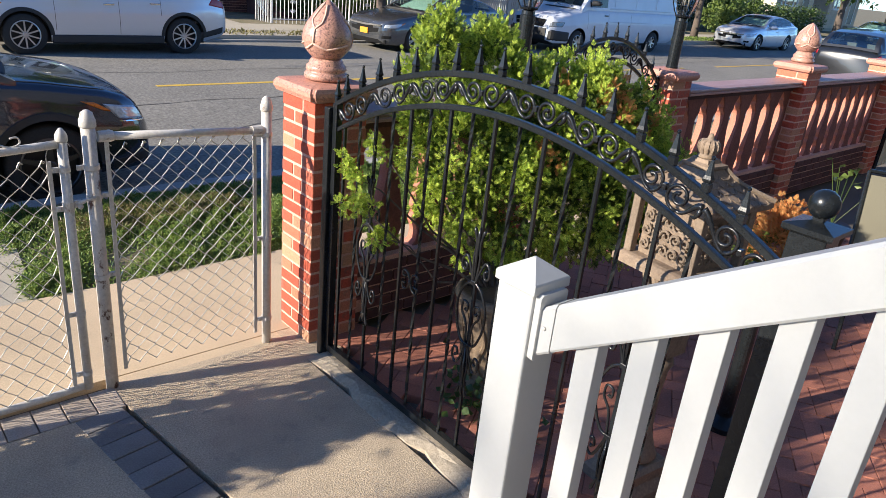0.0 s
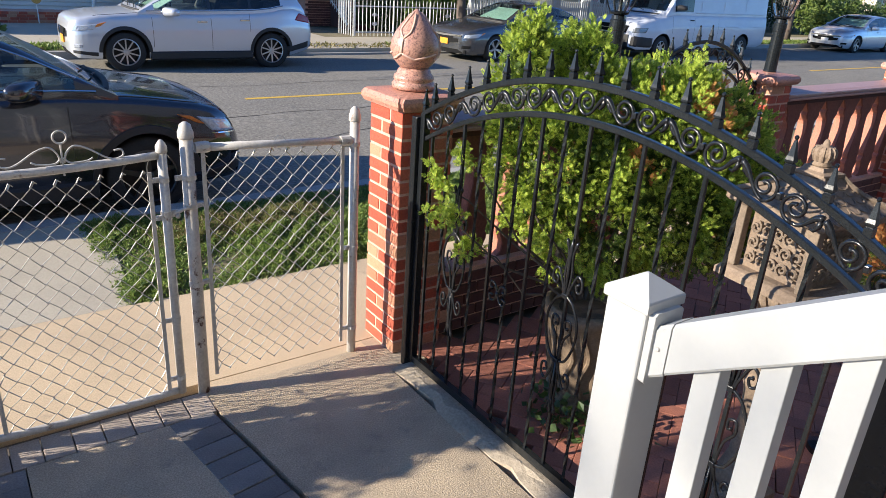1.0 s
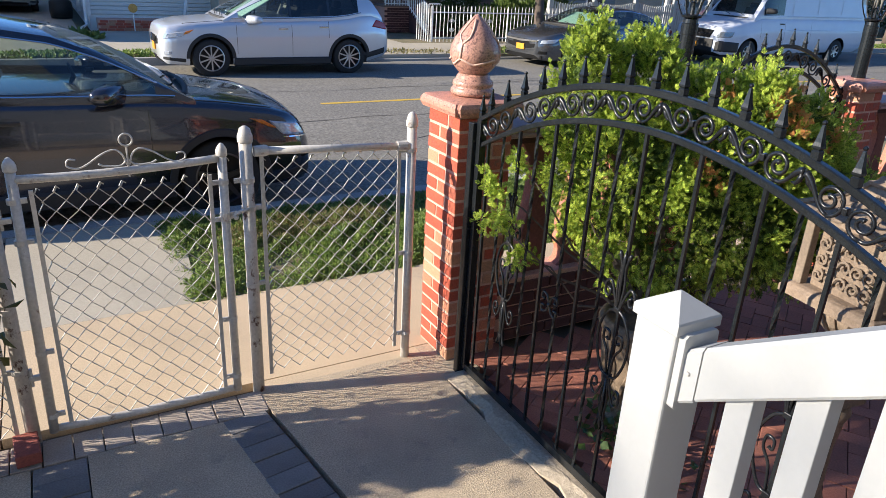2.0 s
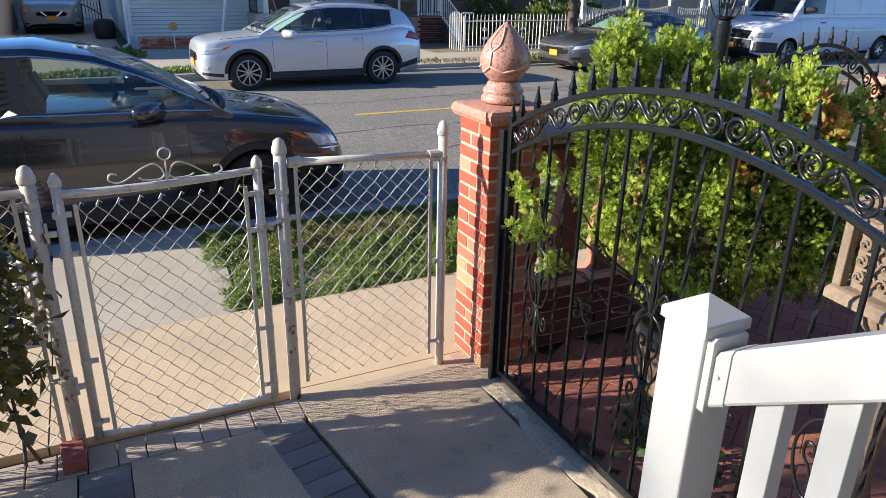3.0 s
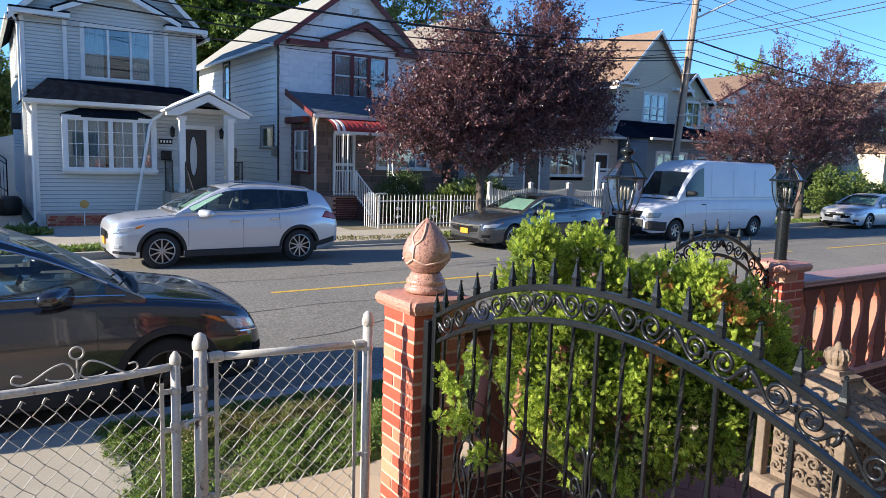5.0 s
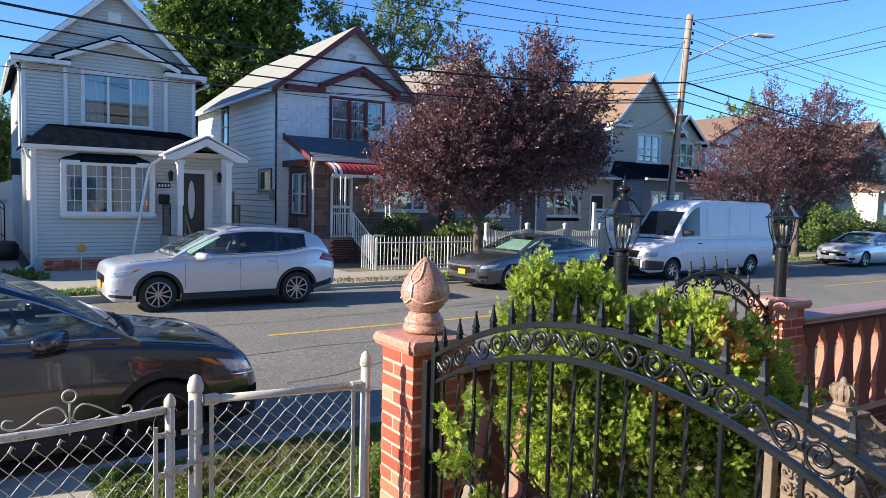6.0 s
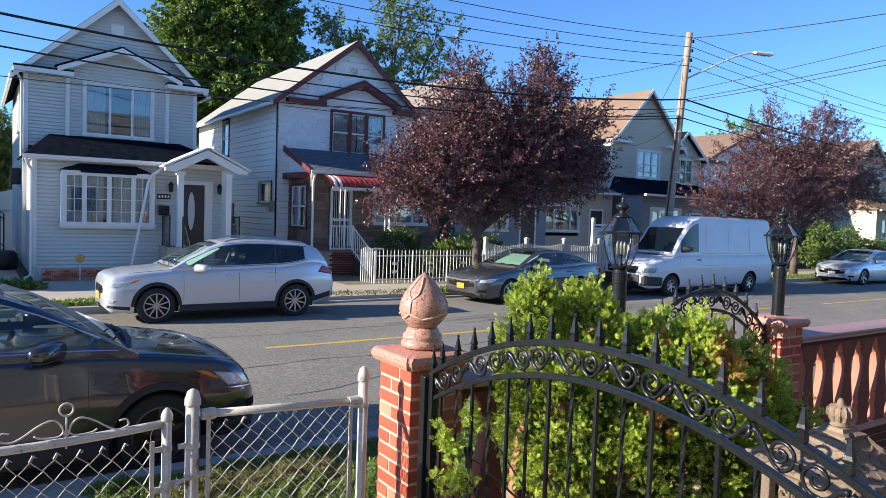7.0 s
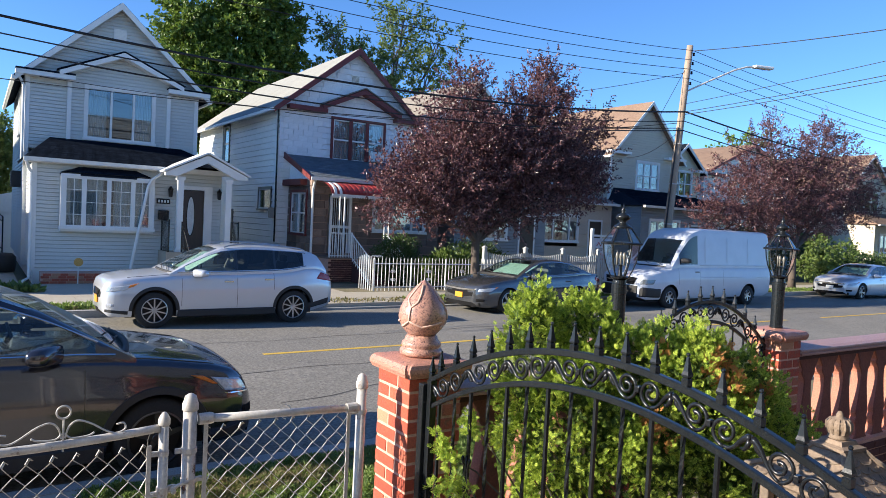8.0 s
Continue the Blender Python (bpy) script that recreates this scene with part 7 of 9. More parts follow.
def chain_mesh(parent, x0, x1, z0, z1, sag=None, d=0.043, r=0.0029):
    """Woven wire: each zigzag wire runs up the panel and hooks into its neighbours."""
    n = int(round((x1 - x0) / d))
    d = (x1 - x0) / n
    m = int(round((z1 - z0) / (2 * d)))
    dz = (z1 - z0) / m
    bm = B()
    rng = random.Random(int(x0 * 100) + 7)
    wob = [[(rng.uniform(-0.004, 0.004), rng.uniform(-0.004, 0.004)) for _ in range(2 * m + 2)] for _ in range(n + 2)]
    for i in range(n + 1):
        pts = []
        for j in range(2 * m + 1):
            side = (j % 2) if i % 2 == 0 else (j + 1) % 2
            u = x0 + i * d + (d * 0.5 if side else -d * 0.5) * 1.04
            z = z0 + j * dz / 2
            w = wob[i][j]
            pts.append((min(max(u, x0 - 0.005), x1 + 0.005) + w[0], 0.004 * (1 if j % 2 else -1), z + w[1] + (sag(u) * (z - z0) / (z1 - z0) if sag else 0)))
        tube(bm, pts, r, 4, caps=False)
        top = pts[-1]
        tube(bm, [top, (top[0] + 0.012, 0.0, top[2] + 0.022), (top[0] + 0.022, 0.003, top[2] + 0.012)], r, 4, caps=False)
    ob = part("wire_mesh", bm, M["wire"], parent)
    return tagged(ob, kind="stuff")


fence_post(-0.240, 1.385, 0.030, "galvanised steel fence post with a domed cap and rust stains", 0.0, "rusty_post")
fence_post(-2.5, 1.375, 0.030, "galvanised steel fence post inside a vine")
post_mid = fence_post(0.803, 1.415, 0.030, "galvanised steel gate post with peeling rusty paint", 0.0, "rusty_post")
post_end = fence_post(1.663, 1.437, 0.026, "galvanised steel end post beside a brick pier")
for z in (0.62, 1.02):
    clamp(post_mid, 0, 0, z, 0.030, 1)
clamp(post_mid, 0, 0, 1.16, 0.031, -1)
for z in (0.16, 0.66, 1.24):
    clamp(post_end, 0, 0, z, 0.026, -1)


def panel():
    ob = thing("chain_link_fence", "galvanised chain-link fence panel with a top rail", "fence", (0.80, Y_F, 0))
    part("top_rail", tube(B(), [(0.05, 0, 1.295), (0.83, 0, 1.262)], 0.019, 12), M["galvanised"], ob, smooth=True)
    for x, z in ((0.07, 1.294), (0.81, 1.263)):
        part("rail_cup", lathe(B(), [(0.0, -0.03), (0.026, -0.03), (0.028, 0.02), (0.024, 0.035), (0.0, 0.035)], (0, 0, 0), 12), M["galvanised"], ob).matrix_local = pose(x, 0, z, 0, 90, 0)
    for x in (0.075, 0.795):
        part("tension_bar", box(B(), x - 0.009, x + 0.009, -0.004, 0.004, 0.08, 1.27), M["galvanised"], ob)
    chain_mesh(ob, 0.08, 0.79, 0.10, 1.235)
    part("tie_wire", tube(B(), [(0.45 + 0.03 * math.cos(a), 0.02 * math.sin(a) - 0.01, 1.285 + 0.03 * math.sin(a)) for a in [0.3 * i for i in range(16)]], 0.0022, 4), M["wire"], ob)
    return ob


def walk_gate():
    """The small gate: two posts, a slightly sagging top rail with bent-wire scrolls, a bottom rail and mesh."""
    ob = thing("chain_link_gate", "closed galvanised chain-link gate with a bent-wire scroll on its top rail", "gate", (-0.155, Y_F, 0))
    L = 0.848
    part("hinge_stile", tube(B(), [(0.0, 0, 0.03), (0.015, 0, 1.30)], 0.021, 12), M["galvanised"], ob, smooth=True)
    part("latch_stile", tube(B(), [(L, 0, 0.03), (L, 0, 1.30)], 0.021, 12), M["galvanised"], ob, smooth=True)
    for x in (0.015, L):
        part("stile_cap", lathe(B(), [(0.024, 1.285), (0.026, 1.29), (0.026, 1.31), (0.02, 1.325), (0.008, 1.342), (0.0, 1.345)], (x, 0, 0), 14), M["galvanised"], ob, smooth=True)
    def sag(t):
        return 1.262 + 0.012 * (2 * t - 1) - 0.012 * (1 - (2 * t - 1) ** 2)
    part("top_rail", tube(B(), [(0.02 + (L - 0.04) * i / 10, 0, sag(i / 10)) for i in range(11)], 0.018, 12), M["galvanised"], ob, smooth=True)
    part("bottom_rail", tube(B(), [(0.02 + (L - 0.04) * i / 10, 0, 0.045 - 0.012 * (1 - (2 * i / 10 - 1) ** 2)) for i in range(11)], 0.018, 12), M["galvanised"], ob, smooth=True)
    for x in (0.075, L - 0.06):
        part("tension_bar", box(B(), x - 0.009, x + 0.009, -0.004, 0.004, 0.05, 1.20), M["galvanised"], ob)
    for z in (0.12, 0.45, 0.98, 1.16):
        clamp(ob, 0.006, 0, z, 0.021, 1)
        clamp(ob, L, 0, z, 0.021, -1)
    clamp(ob, L, 0, 1.0, 0.023, 1)
    for z in (0.33, 1.08):
        bm = B()
        box(bm, -0.075, -0.01, -0.012, 0.012, z - 0.012, z + 0.012, 0.004)
        tube(bm, [(-0.05, 0, z - 0.04), (-0.05, 0, z + 0.05)], 0.008, 8)
        part("hinge", bm, M["galvanised"], ob)
    # forked latch that drops over the post
    part("latch", tube(B(), [(L + 0.022, -0.004, 0.985), (L + 0.045, -0.010, 1.000), (L + 0.070, -0.036, 1.020), (L + 0.105, -0.040, 1.026)], [0.010, 0.010, 0.008, 0.006], 8), M["galvanised"], ob, smooth=True)
    part("latch_knob", ball(B(), (L + 0.045, -0.016, 0.985), 0.013, 8), M["galvanised"], ob, smooth=True)
    chain_mesh(ob, 0.09, L - 0.075, 0.05, 1.185)
    # the scroll: a ring on a stem between two S-bends
    c = L / 2 + 0.03
    z0 = sag(0.5) + 0.018
    part("scroll_ring", tube(B(), [(c + 0.026 * math.cos(a), -0.003, z0 + 0.118 + 0.026 * math.sin(a)) for a in [2 * math.pi * i / 18 for i in range(18)]], 0.0045, 6, True), M["galvanised"], ob, smooth=True)
    part("scroll_stem", tube(B(), [(c, -0.003, z0 - 0.045), (c, -0.003, z0 + 0.092)], 0.0045, 6), M["galvanised"], ob)
    for s in (-1, 1):
        pts = [(c + s * 0.006, z0 + 0.01), (c + s * 0.02, z0 + 0.055), (c + s * 0.05, z0 + 0.078), (c + s * 0.10, z0 + 0.062), (c + s * 0.16, z0 + 0.022), (c + s * 0.20, z0 + 0.008), (c + s * 0.235, z0 + 0.022), (c + s * 0.228, z0 + 0.048), (c + s * 0.20, z0 + 0.045)]
        pts2 = [(c + s * 0.006, z0 + 0.03), (c + s * 0.03, z0 + 0.008), (c + s * 0.09, z0 + 0.01), (c + s * 0.115, z0 + 0.022)]
        for q in (pts, pts2):
            fine = []
            for i in range(len(q) - 1):
                k4 = [Vector(q[max(0, min(len(q) - 1, i + j))]) for j in (-1, 0, 1, 2)]
                for k in range(5):
                    u = k / 5
                    w = 0.5 * (2 * k4[1] + (k4[2] - k4[0]) * u + (2 * k4[0] - 5 * k4[1] + 4 * k4[2] - k4[3]) * u * u + (3 * k4[1] - k4[0] - 3 * k4[2] + k4[3]) * u ** 3)
                    fine.append((w[0], -0.003, w[1]))
            fine.append((q[-1][0], -0.003, q[-1][1]))
            part("scroll_bend", tube(B(), fine, 0.004, 6), M["galvanised"], ob, smooth=True)
    # loose wire curl by the latch
    part("tie_wire", tube(B(), [(L - 0.02 - 0.05 * math.sin(0.35 * i), -0.01, 1.20 - 0.05 * math.cos(0.35 * i) + 0.004 * i) for i in range(14)], 0.002, 4), M["wire"], ob)
    return ob


def left_fence():
    ob = thing("fence_run", "galvanised chain-link fence overgrown by a vine", "fence", (-0.245, Y_F, 0))
    part("top_rail", tube(B(), [(-4.6, 0, 1.27), (-0.02, 0, 1.27)], 0.020, 12), M["galvanised"], ob, smooth=True)
    part("tension_bar", box(B(), -0.066, -0.048, -0.004, 0.004, 0.05, 1.26), M["galvanised"], ob)
    for z in (0.38, 0.68, 1.22):
        clamp(ob, 0, 0, z, 0.030, -1)
    chain_mesh(ob, -4.5, -0.06, 0.05, 1.25)
    return ob


panel()
walk_gate()
left_fence()
brick_foot = part("loose_brick", box(B(), -0.05, 0.05, -0.09, 0.09, 0.0, 0.06, 0.006), M["rust_brick"])
brick_foot.matrix_world = pose(-0.265, 3.215, 0.012, 0, 0, 4)
tagged(brick_foot, "dark red brick lying at the foot of a fence post", "brick")


# ---------------------------------------------------------------- leaves, grass and pebbles
def unit(v):
    return v / np.maximum(np.linalg.norm(v, axis=-1, keepdims=True), 1e-9)


def frames(d, rs):
    """Two unit vectors across each direction."""
    a = unit(np.cross(d, rs.normal(size=d.shape)))
    return a, np.cross(d, a)


def leaf_quads(points, dirs, length, width, rs, bend=0.25):
    """Pointed leaves, four corners each, from points along dirs."""
    n = len(points)
    side, up = frames(dirs, rs)
    L = (length * rs.uniform(0.7, 1.3, n))[:, None]
    W = (width * rs.uniform(0.7, 1.3, n))[:, None]
    v = np.empty((n, 4, 3))
    v[:, 0] = points
    v[:, 1] = points + dirs * L * 0.5 + side * W * 0.5 + up * L * bend * 0.3
    v[:, 2] = points + dirs * L
    v[:, 3] = points + dirs * L * 0.5 - side * W * 0.5 + up * L * bend * 0.3
    f = np.arange(n * 4).reshape(n, 4)
    return v.reshape(-1, 3), f


def grass(name, x0, x1, y0, y1, n, z, height, seed, mat, label, parent=None, blade=0.45, mound=0.04):
    """Grass and clover leaves on low tufts, thicker in patches."""
    rs = np.random.RandomState(seed)
    p = np.column_stack([rs.uniform(x0, x1, n), rs.uniform(y0, y1, n), np.full(n, z)])
    x, y = p[:, 0], p[:, 1]
    dens = np.sin(x * 3.1 + 1) + np.sin(y * 4.3 + x * 1.7) + np.sin(x * 7.7 - y * 5.1)
    tuft = 0.5 + 0.25 * np.sin(x * 23 + 3 * np.sin(y * 9)) + 0.25 * np.sin(y * 27 + 3 * np.sin(x * 11))
    edge = np.clip(np.minimum.reduce([x - x0, x1 - x, y - y0, y1 - y]) / 0.16, 0.0, 1.0)
    keep = (rs.uniform(-2.9, 1.3, n) < dens) & (rs.uniform(0, 1, n) < 0.35 + 0.65 * edge)
    p, dens, tuft, edge = p[keep], dens[keep], tuft[keep], edge[keep]
    n = len(p)
    h = np.clip(1.0 + 0.25 * dens, 0.4, 1.6)
    p[:, 2] += mound * (0.3 + 0.7 * tuft) * h * (0.25 + 0.75 * edge) * rs.uniform(0.25, 1, n) ** 0.7
    d = unit(np.column_stack([rs.normal(0, 0.7, n), rs.normal(0, 0.7, n), rs.uniform(0.2, 0.9, n)]))
    v, f = leaf_quads(p, d, height, height * blade, rs)
    return tagged(cloud(name, v, f, mat, parent, label), category="grass", kind="stuff")


grass("grass", 0.66, 5.0, 4.47, 6.17, 150000, -0.036, 0.036, 2, M["grass"], "green clover and grass on the verge", blade=0.34, mound=0.105)
grass("grass", 5.0, 9.5, 4.50, 6.17, 50000, -0.036, 0.045, 12, M["grass"], "green clover and grass on the verge", blade=0.34, mound=0.08)
grass("dry_grass", 1.0, 2.7, 5.2, 5.85, 16000, -0.036, 0.050, 4, M["dry_grass"], "dry straw-coloured patches in the verge", blade=0.16, mound=0.12)
grass("grass", -12, 5.8, 16.8, 17.7, 14000, -0.03, 0.12, 3, M["grass"], "uneven grass on the far verge")
grass("grass", 10.4, 40, 16.8, 17.7, 16000, -0.03, 0.12, 6, M["grass"], "uneven grass on the far verge")
grass("dry_grass", -12, 30, 16.8, 17.7, 9000, -0.03, 0.09, 7, M["dry_grass"], "dry grass on the far verge")
grass("weeds", 0.2, 1.4, 20.2, 20.9, 900, 0.0, 0.22, 8, M["light_leaf"], "weeds in the driveway crack")

rs = np.random.RandomState(9)
bm = B()
placed = []
for i in range(420):
    x, y, r = rs.uniform(-2.1, -0.46), rs.uniform(4.53, 6.12), rs.uniform(0.024, 0.058)
    if any((x - a) ** 2 + (y - b) ** 2 < (0.75 * (r + c)) ** 2 for a, b, c in placed):
        continue
    placed.append((x, y, r))
    lathe(bm, [(r * math.sin(math.pi * k / 5), -r * 0.6 * math.cos(math.pi * k / 5)) for k in range(6)], (x, y, -0.035 + r * 0.45), 7, (rs.uniform(0.7, 1.25), rs.uniform(0.7, 1.25)))
tagged(part("pebbles", bm, M["pebble"], None, "rounded mixed river pebbles in a bed", True), category="pebbles", kind="stuff")


def vine():
    """A climbing plant on the fence: woody stems and broad hanging leaves."""
    ob = thing("vine", "leafy green climbing vine hanging over the chain-link fence", "vine", (-0.6, 3.25, 0))
    rs = np.random.RandomState(21)
    tips = []
    for i in range(9):
        x, z = rs.uniform(-0.5, 0.22), 0.02
        pts = [(x, 0, z)]
        dx = rs.uniform(-0.04, 0.05)
        for k in range(9):
            x += dx + rs.uniform(-0.05, 0.05)
            z += rs.uniform(0.1, 0.2)
            pts.append((min(x, 0.22), rs.uniform(-0.1, 0.06), z))
        part("stem", tube(B(), pts, [0.009 - 0.0007 * k for k in range(len(pts))], 5), M["bark"], ob)
        tips += pts[2:]
    c = np.array(tips)
    p = c[rs.randint(0, len(c), 3000)] + rs.normal(0, 1, (3000, 3)) * (0.11, 0.09, 0.13)
    p = p[(p[:, 0] < 0.31 - 0.10 * np.sin(p[:, 2] * 6)) & (p[:, 2] > 0.3)]
    n = len(p)
    d = unit(np.column_stack([rs.normal(0, 0.6, n), rs.normal(-0.4, 0.6, n), rs.uniform(-1, 0.25, n)]))
    v, f = leaf_quads(p, d, 0.078, 0.05, rs, 0.5)
    cloud("leaves", v, f, M["vine_leaf"], ob, kind="stuff")
    # unseen growth along the fence, added to shade the yard: thick above the rail, thin below it
    m = 2500
    x = rs.uniform(-4.6, -0.75, m)
    low = np.interp(x, [-4.6, -2.4, -1.35, -0.7], [0.95, 0.95, 0.88, 0.70])
    top = np.interp(x, [-4.6, -2.6, -1.2, -0.7], [1.48, 1.36, 1.30, 0.88]) + 0.06 * np.sin(x * 9)
    thick = rs.uniform(0, 1, m) < 0.80
    z = np.where(thick, low + (top - low) * rs.uniform(0, 1, m), 0.2 + (low - 0.2) * rs.uniform(0, 1, m) ** 0.8)
    p = np.column_stack([x + 0.6, rs.normal(0.06, 0.07, m), z])
    clear = np.sin(x * 13 + z * 5) + np.sin(z * 17 - x * 4) > 0.2
    p = p[thick | clear]
    d = unit(np.column_stack([rs.normal(0, 0.6, len(p)), rs.normal(-0.4, 0.6, len(p)), rs.uniform(-1, 0.25, len(p))]))
    v, f = leaf_quads(p, d, 0.078, 0.056, rs, 0.5)
    cloud("shade_leaves", v, f, M["vine_leaf"], ob, kind="stuff")
    for k in range(7):
        x = -4.1 + k * 0.5
        pts = [(x + 0.6 + rs.uniform(-0.1, 0.1) * i, 0.05, 0.02 + 0.3 * i) for i in range(6)]
        part("stem", tube(B(), pts, [0.012 - 0.0015 * i for i in range(6)], 5), M["bark"], ob)
    return ob


vine()


# ---------------------------------------------------------------- the evergreen by the gate, its planter
def sprays(points, dirs, size, rs):
    """Flat fans of scale foliage: a midrib with side shoots that shorten towards the tip."""
    n = len(points)
    side, up = frames(dirs, rs)
    V, F = [], []
    base = 0
    S = (size * rs.uniform(0.65, 1.25, n))[:, None]
    shoots = [(0.0, 0.0, 1.0)] + [(0.12 + k * 0.20, s, 0.52 - 0.10 * k) for k in range(4) for s in (-1, 1)]
    for start, s, length in shoots:
        d = unit(dirs * (1.0 if s == 0 else 0.72) + side * (0.75 * s) + up * rs.normal(0, 0.12, (n, 1)))
        p = points + dirs * S * start
        across = unit(np.cross(d, up))
        L = S * length
        W = S * (0.060 if s == 0 else 0.075)
        v = np.stack([p, p + d * L * 0.55 + across * W, p + d * L, p + d * L * 0.55 - across * W], 1).reshape(-1, 3)
        V.append(v)
        F.append(np.arange(n * 4).reshape(n, 4) + base)
        base += n * 4
    return np.concatenate(V), np.concatenate(F)


def clump_points(clumps, n, rs, lo, hi):
    vol = np.array([c[3] * c[4] * c[5] for c in clumps]) ** 0.8
    k = rs.choice(len(clumps), n, p=vol / vol.sum())
    c = np.array(clumps)[k]
    d = unit(rs.normal(size=(n, 3)))
    bump = 1 + 0.16 * np.sin(d[:, 0] * 6 + k) * np.sin(d[:, 2] * 7 + 2 * k) + 0.10 * np.sin(d[:, 1] * 11 + k)
    r = rs.uniform(lo, hi, n) * bump
    return c[:, :3] + d * r[:, None] * c[:, 3:6], d


def evergreen():
    ob = thing("arborvitae", "bright green arborvitae shrub with some browned tips, growing in a planter", "shrub", (2.55, 2.45, 0.0))
    off = np.array((2.55, 2.45, 0.0))
    rs = np.random.RandomState(31)
    clumps = [(2.27, 2.74, 1.55, 0.15, 0.15, 0.33), (2.44, 2.62, 1.22, 0.30, 0.30, 0.42), (2.60, 2.68, 1.53, 0.19, 0.18, 0.31), (2.69, 2.48, 1.00, 0.38, 0.34, 0.45), (2.84, 2.56, 1.34, 0.26, 0.28, 0.38),
              (3.06, 2.46, 1.25, 0.34, 0.32, 0.44), (3.24, 2.40, 1.26, 0.26, 0.26, 0.40), (3.14, 2.34, 0.93, 0.36, 0.34, 0.36), (3.44, 2.38, 1.14, 0.34, 0.30, 0.38), (3.72, 2.36, 0.94, 0.32, 0.28, 0.32), (3.49, 2.30, 0.84, 0.30, 0.28, 0.28)]
    # upright tips that stand out of the crown
    for i in range(70):
        c = clumps[rs.randint(0, 11)]
        a, q = rs.uniform(0, 2 * math.pi), rs.uniform(0.15, 0.9)
        clumps.append((c[0] + c[3] * q * math.cos(a), c[1] + c[4] * q * math.sin(a), c[2] + c[5] * math.sqrt(1 - q * q) * 0.90, rs.uniform(0.04, 0.07), rs.uniform(0.04, 0.07), rs.uniform(0.07, 0.12)))
    tc, td = clump_points(clumps, 2900, rs, 0.82, 1.05)
    # hollows where the crown is thin, more of them low down
    hollow = np.sin(tc[:, 0] * 17 + 3 * np.sin(tc[:, 2] * 7)) + np.sin(tc[:, 2] * 15 + tc[:, 1] * 9) + np.sin(tc[:, 1] * 21 - tc[:, 2] * 5)
    keep = hollow > np.interp(tc[:, 2], [0.5, 0.9, 1.4, 1.7], [0.5, 0.0, -0.7, -1.6])
    tc, td = tc[keep], td[keep]
    k = rs.randint(0, len(tc), 36000)
    off_d = rs.normal(0, 1, (len(k), 3))
    p1, d1 = tc[k] + off_d * (0.018, 0.018, 0.030), unit(td[k] * 0.55 + off_d * 0.35)
    p0, d0 = clump_points(clumps, 4500, rs, 0.74, 0.98)
    p, d = np.concatenate([p1, p0]), np.concatenate([d1, d0])
    inside = np.zeros(len(p), bool)
    for c in clumps:
        inside |= (((p - c[:3]) / np.array(c[3:6])) ** 2).sum(1) < 0.55
    out, od = p[~inside], d[~inside]
    lift = np.interp(out[:, 2], [0.7, 1.1, 1.5], [-0.45, 0.1, 0.65])[:, None]
    w = unit(od * 0.9 + lift * np.array((0, 0, 1.0)) + rs.normal(0, 0.22, od.shape))
    brown = np.zeros(len(out), bool)
    for q, r in (((3.10, 2.22, 1.56), 0.12), ((3.22, 2.26, 1.62), 0.08), ((2.86, 2.40, 1.66), 0.07), ((2.75, 2.5, 1.84), 0.06), ((3.35, 2.2, 1.42), 0.09), ((2.3, 2.5, 1.72), 0.06), ((2.7, 2.25, 1.3), 0.10), ((3.5, 2.25, 1.2), 0.10)):
        brown |= (((out - q) ** 2).sum(1) < r * r) & (rs.uniform(0, 1, len(out)) < 0.7)
    v, f = sprays(out[~brown] - off, w[~brown], 0.040, rs)
    cloud("foliage", v, f, M["thuja"], ob, kind="stuff")
    if brown.any():
        v, f = sprays(out[brown] - off, w[brown], 0.042, rs)
        cloud("browned_foliage", v, f, M["thuja_brown"], ob, "browned dry tips", kind="stuff")
    # inner sprays, their dark green stands for shade within the crown
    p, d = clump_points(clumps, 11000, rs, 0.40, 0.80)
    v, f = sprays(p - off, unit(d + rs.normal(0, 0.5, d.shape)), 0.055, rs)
    cloud("inner_foliage", v, f, M["thuja_shaded"], ob, kind="stuff")
    # low sprigs on bare twigs, two of them pushing out between the gate's bars
    sprigs = [(1.74, 2.63, 1.09, 0.07, 0.06, 0.060), (1.80, 2.70, 1.17, 0.07, 0.06, 0.04), (1.98, 2.72, 1.26, 0.09, 0.07, 0.06), (1.90, 2.60, 0.88, 0.04, 0.04, 0.045), (2.14, 2.48, 1.14, 0.09, 0.09, 0.10), (2.26, 2.38, 0.92, 0.10, 0.09, 0.09)]
    tufts = [(c[0] + rs.normal(0, c[3] * 0.75), c[1] + rs.normal(0, c[4] * 0.75), c[2] + rs.normal(0, c[5] * 0.75), *rs.uniform(0.012, 0.034, 3)) for c in sprigs for _ in range(7)]
    p, d = clump_points(tufts, 780, rs, 0.1, 1.15)
    v, f = sprays(p - off, unit(d + np.array((0, 0, 0.3)) + rs.normal(0, 0.4, d.shape)), 0.040, rs)
    cloud("sprig_foliage", v, f, M["thuja"], ob, kind="stuff")
    root = Vector((2.50, 2.36, 0.5))
    for i, q in enumerate([c[:3] for c in sprigs] + [c[:3] for c in clumps[:11]]):
        q = Vector(q)
        mid = root.lerp(q, 0.5) + Vector((rs.uniform(-0.06, 0.06), rs.uniform(-0.06, 0.06), rs.uniform(-0.10, 0.05)))
        mid2 = root.lerp(q, 0.8) + Vector((rs.uniform(-0.04, 0.04), rs.uniform(-0.04, 0.04), rs.uniform(-0.04, 0.06)))
        big = 0.022 if i >= len(sprigs) else 0.010
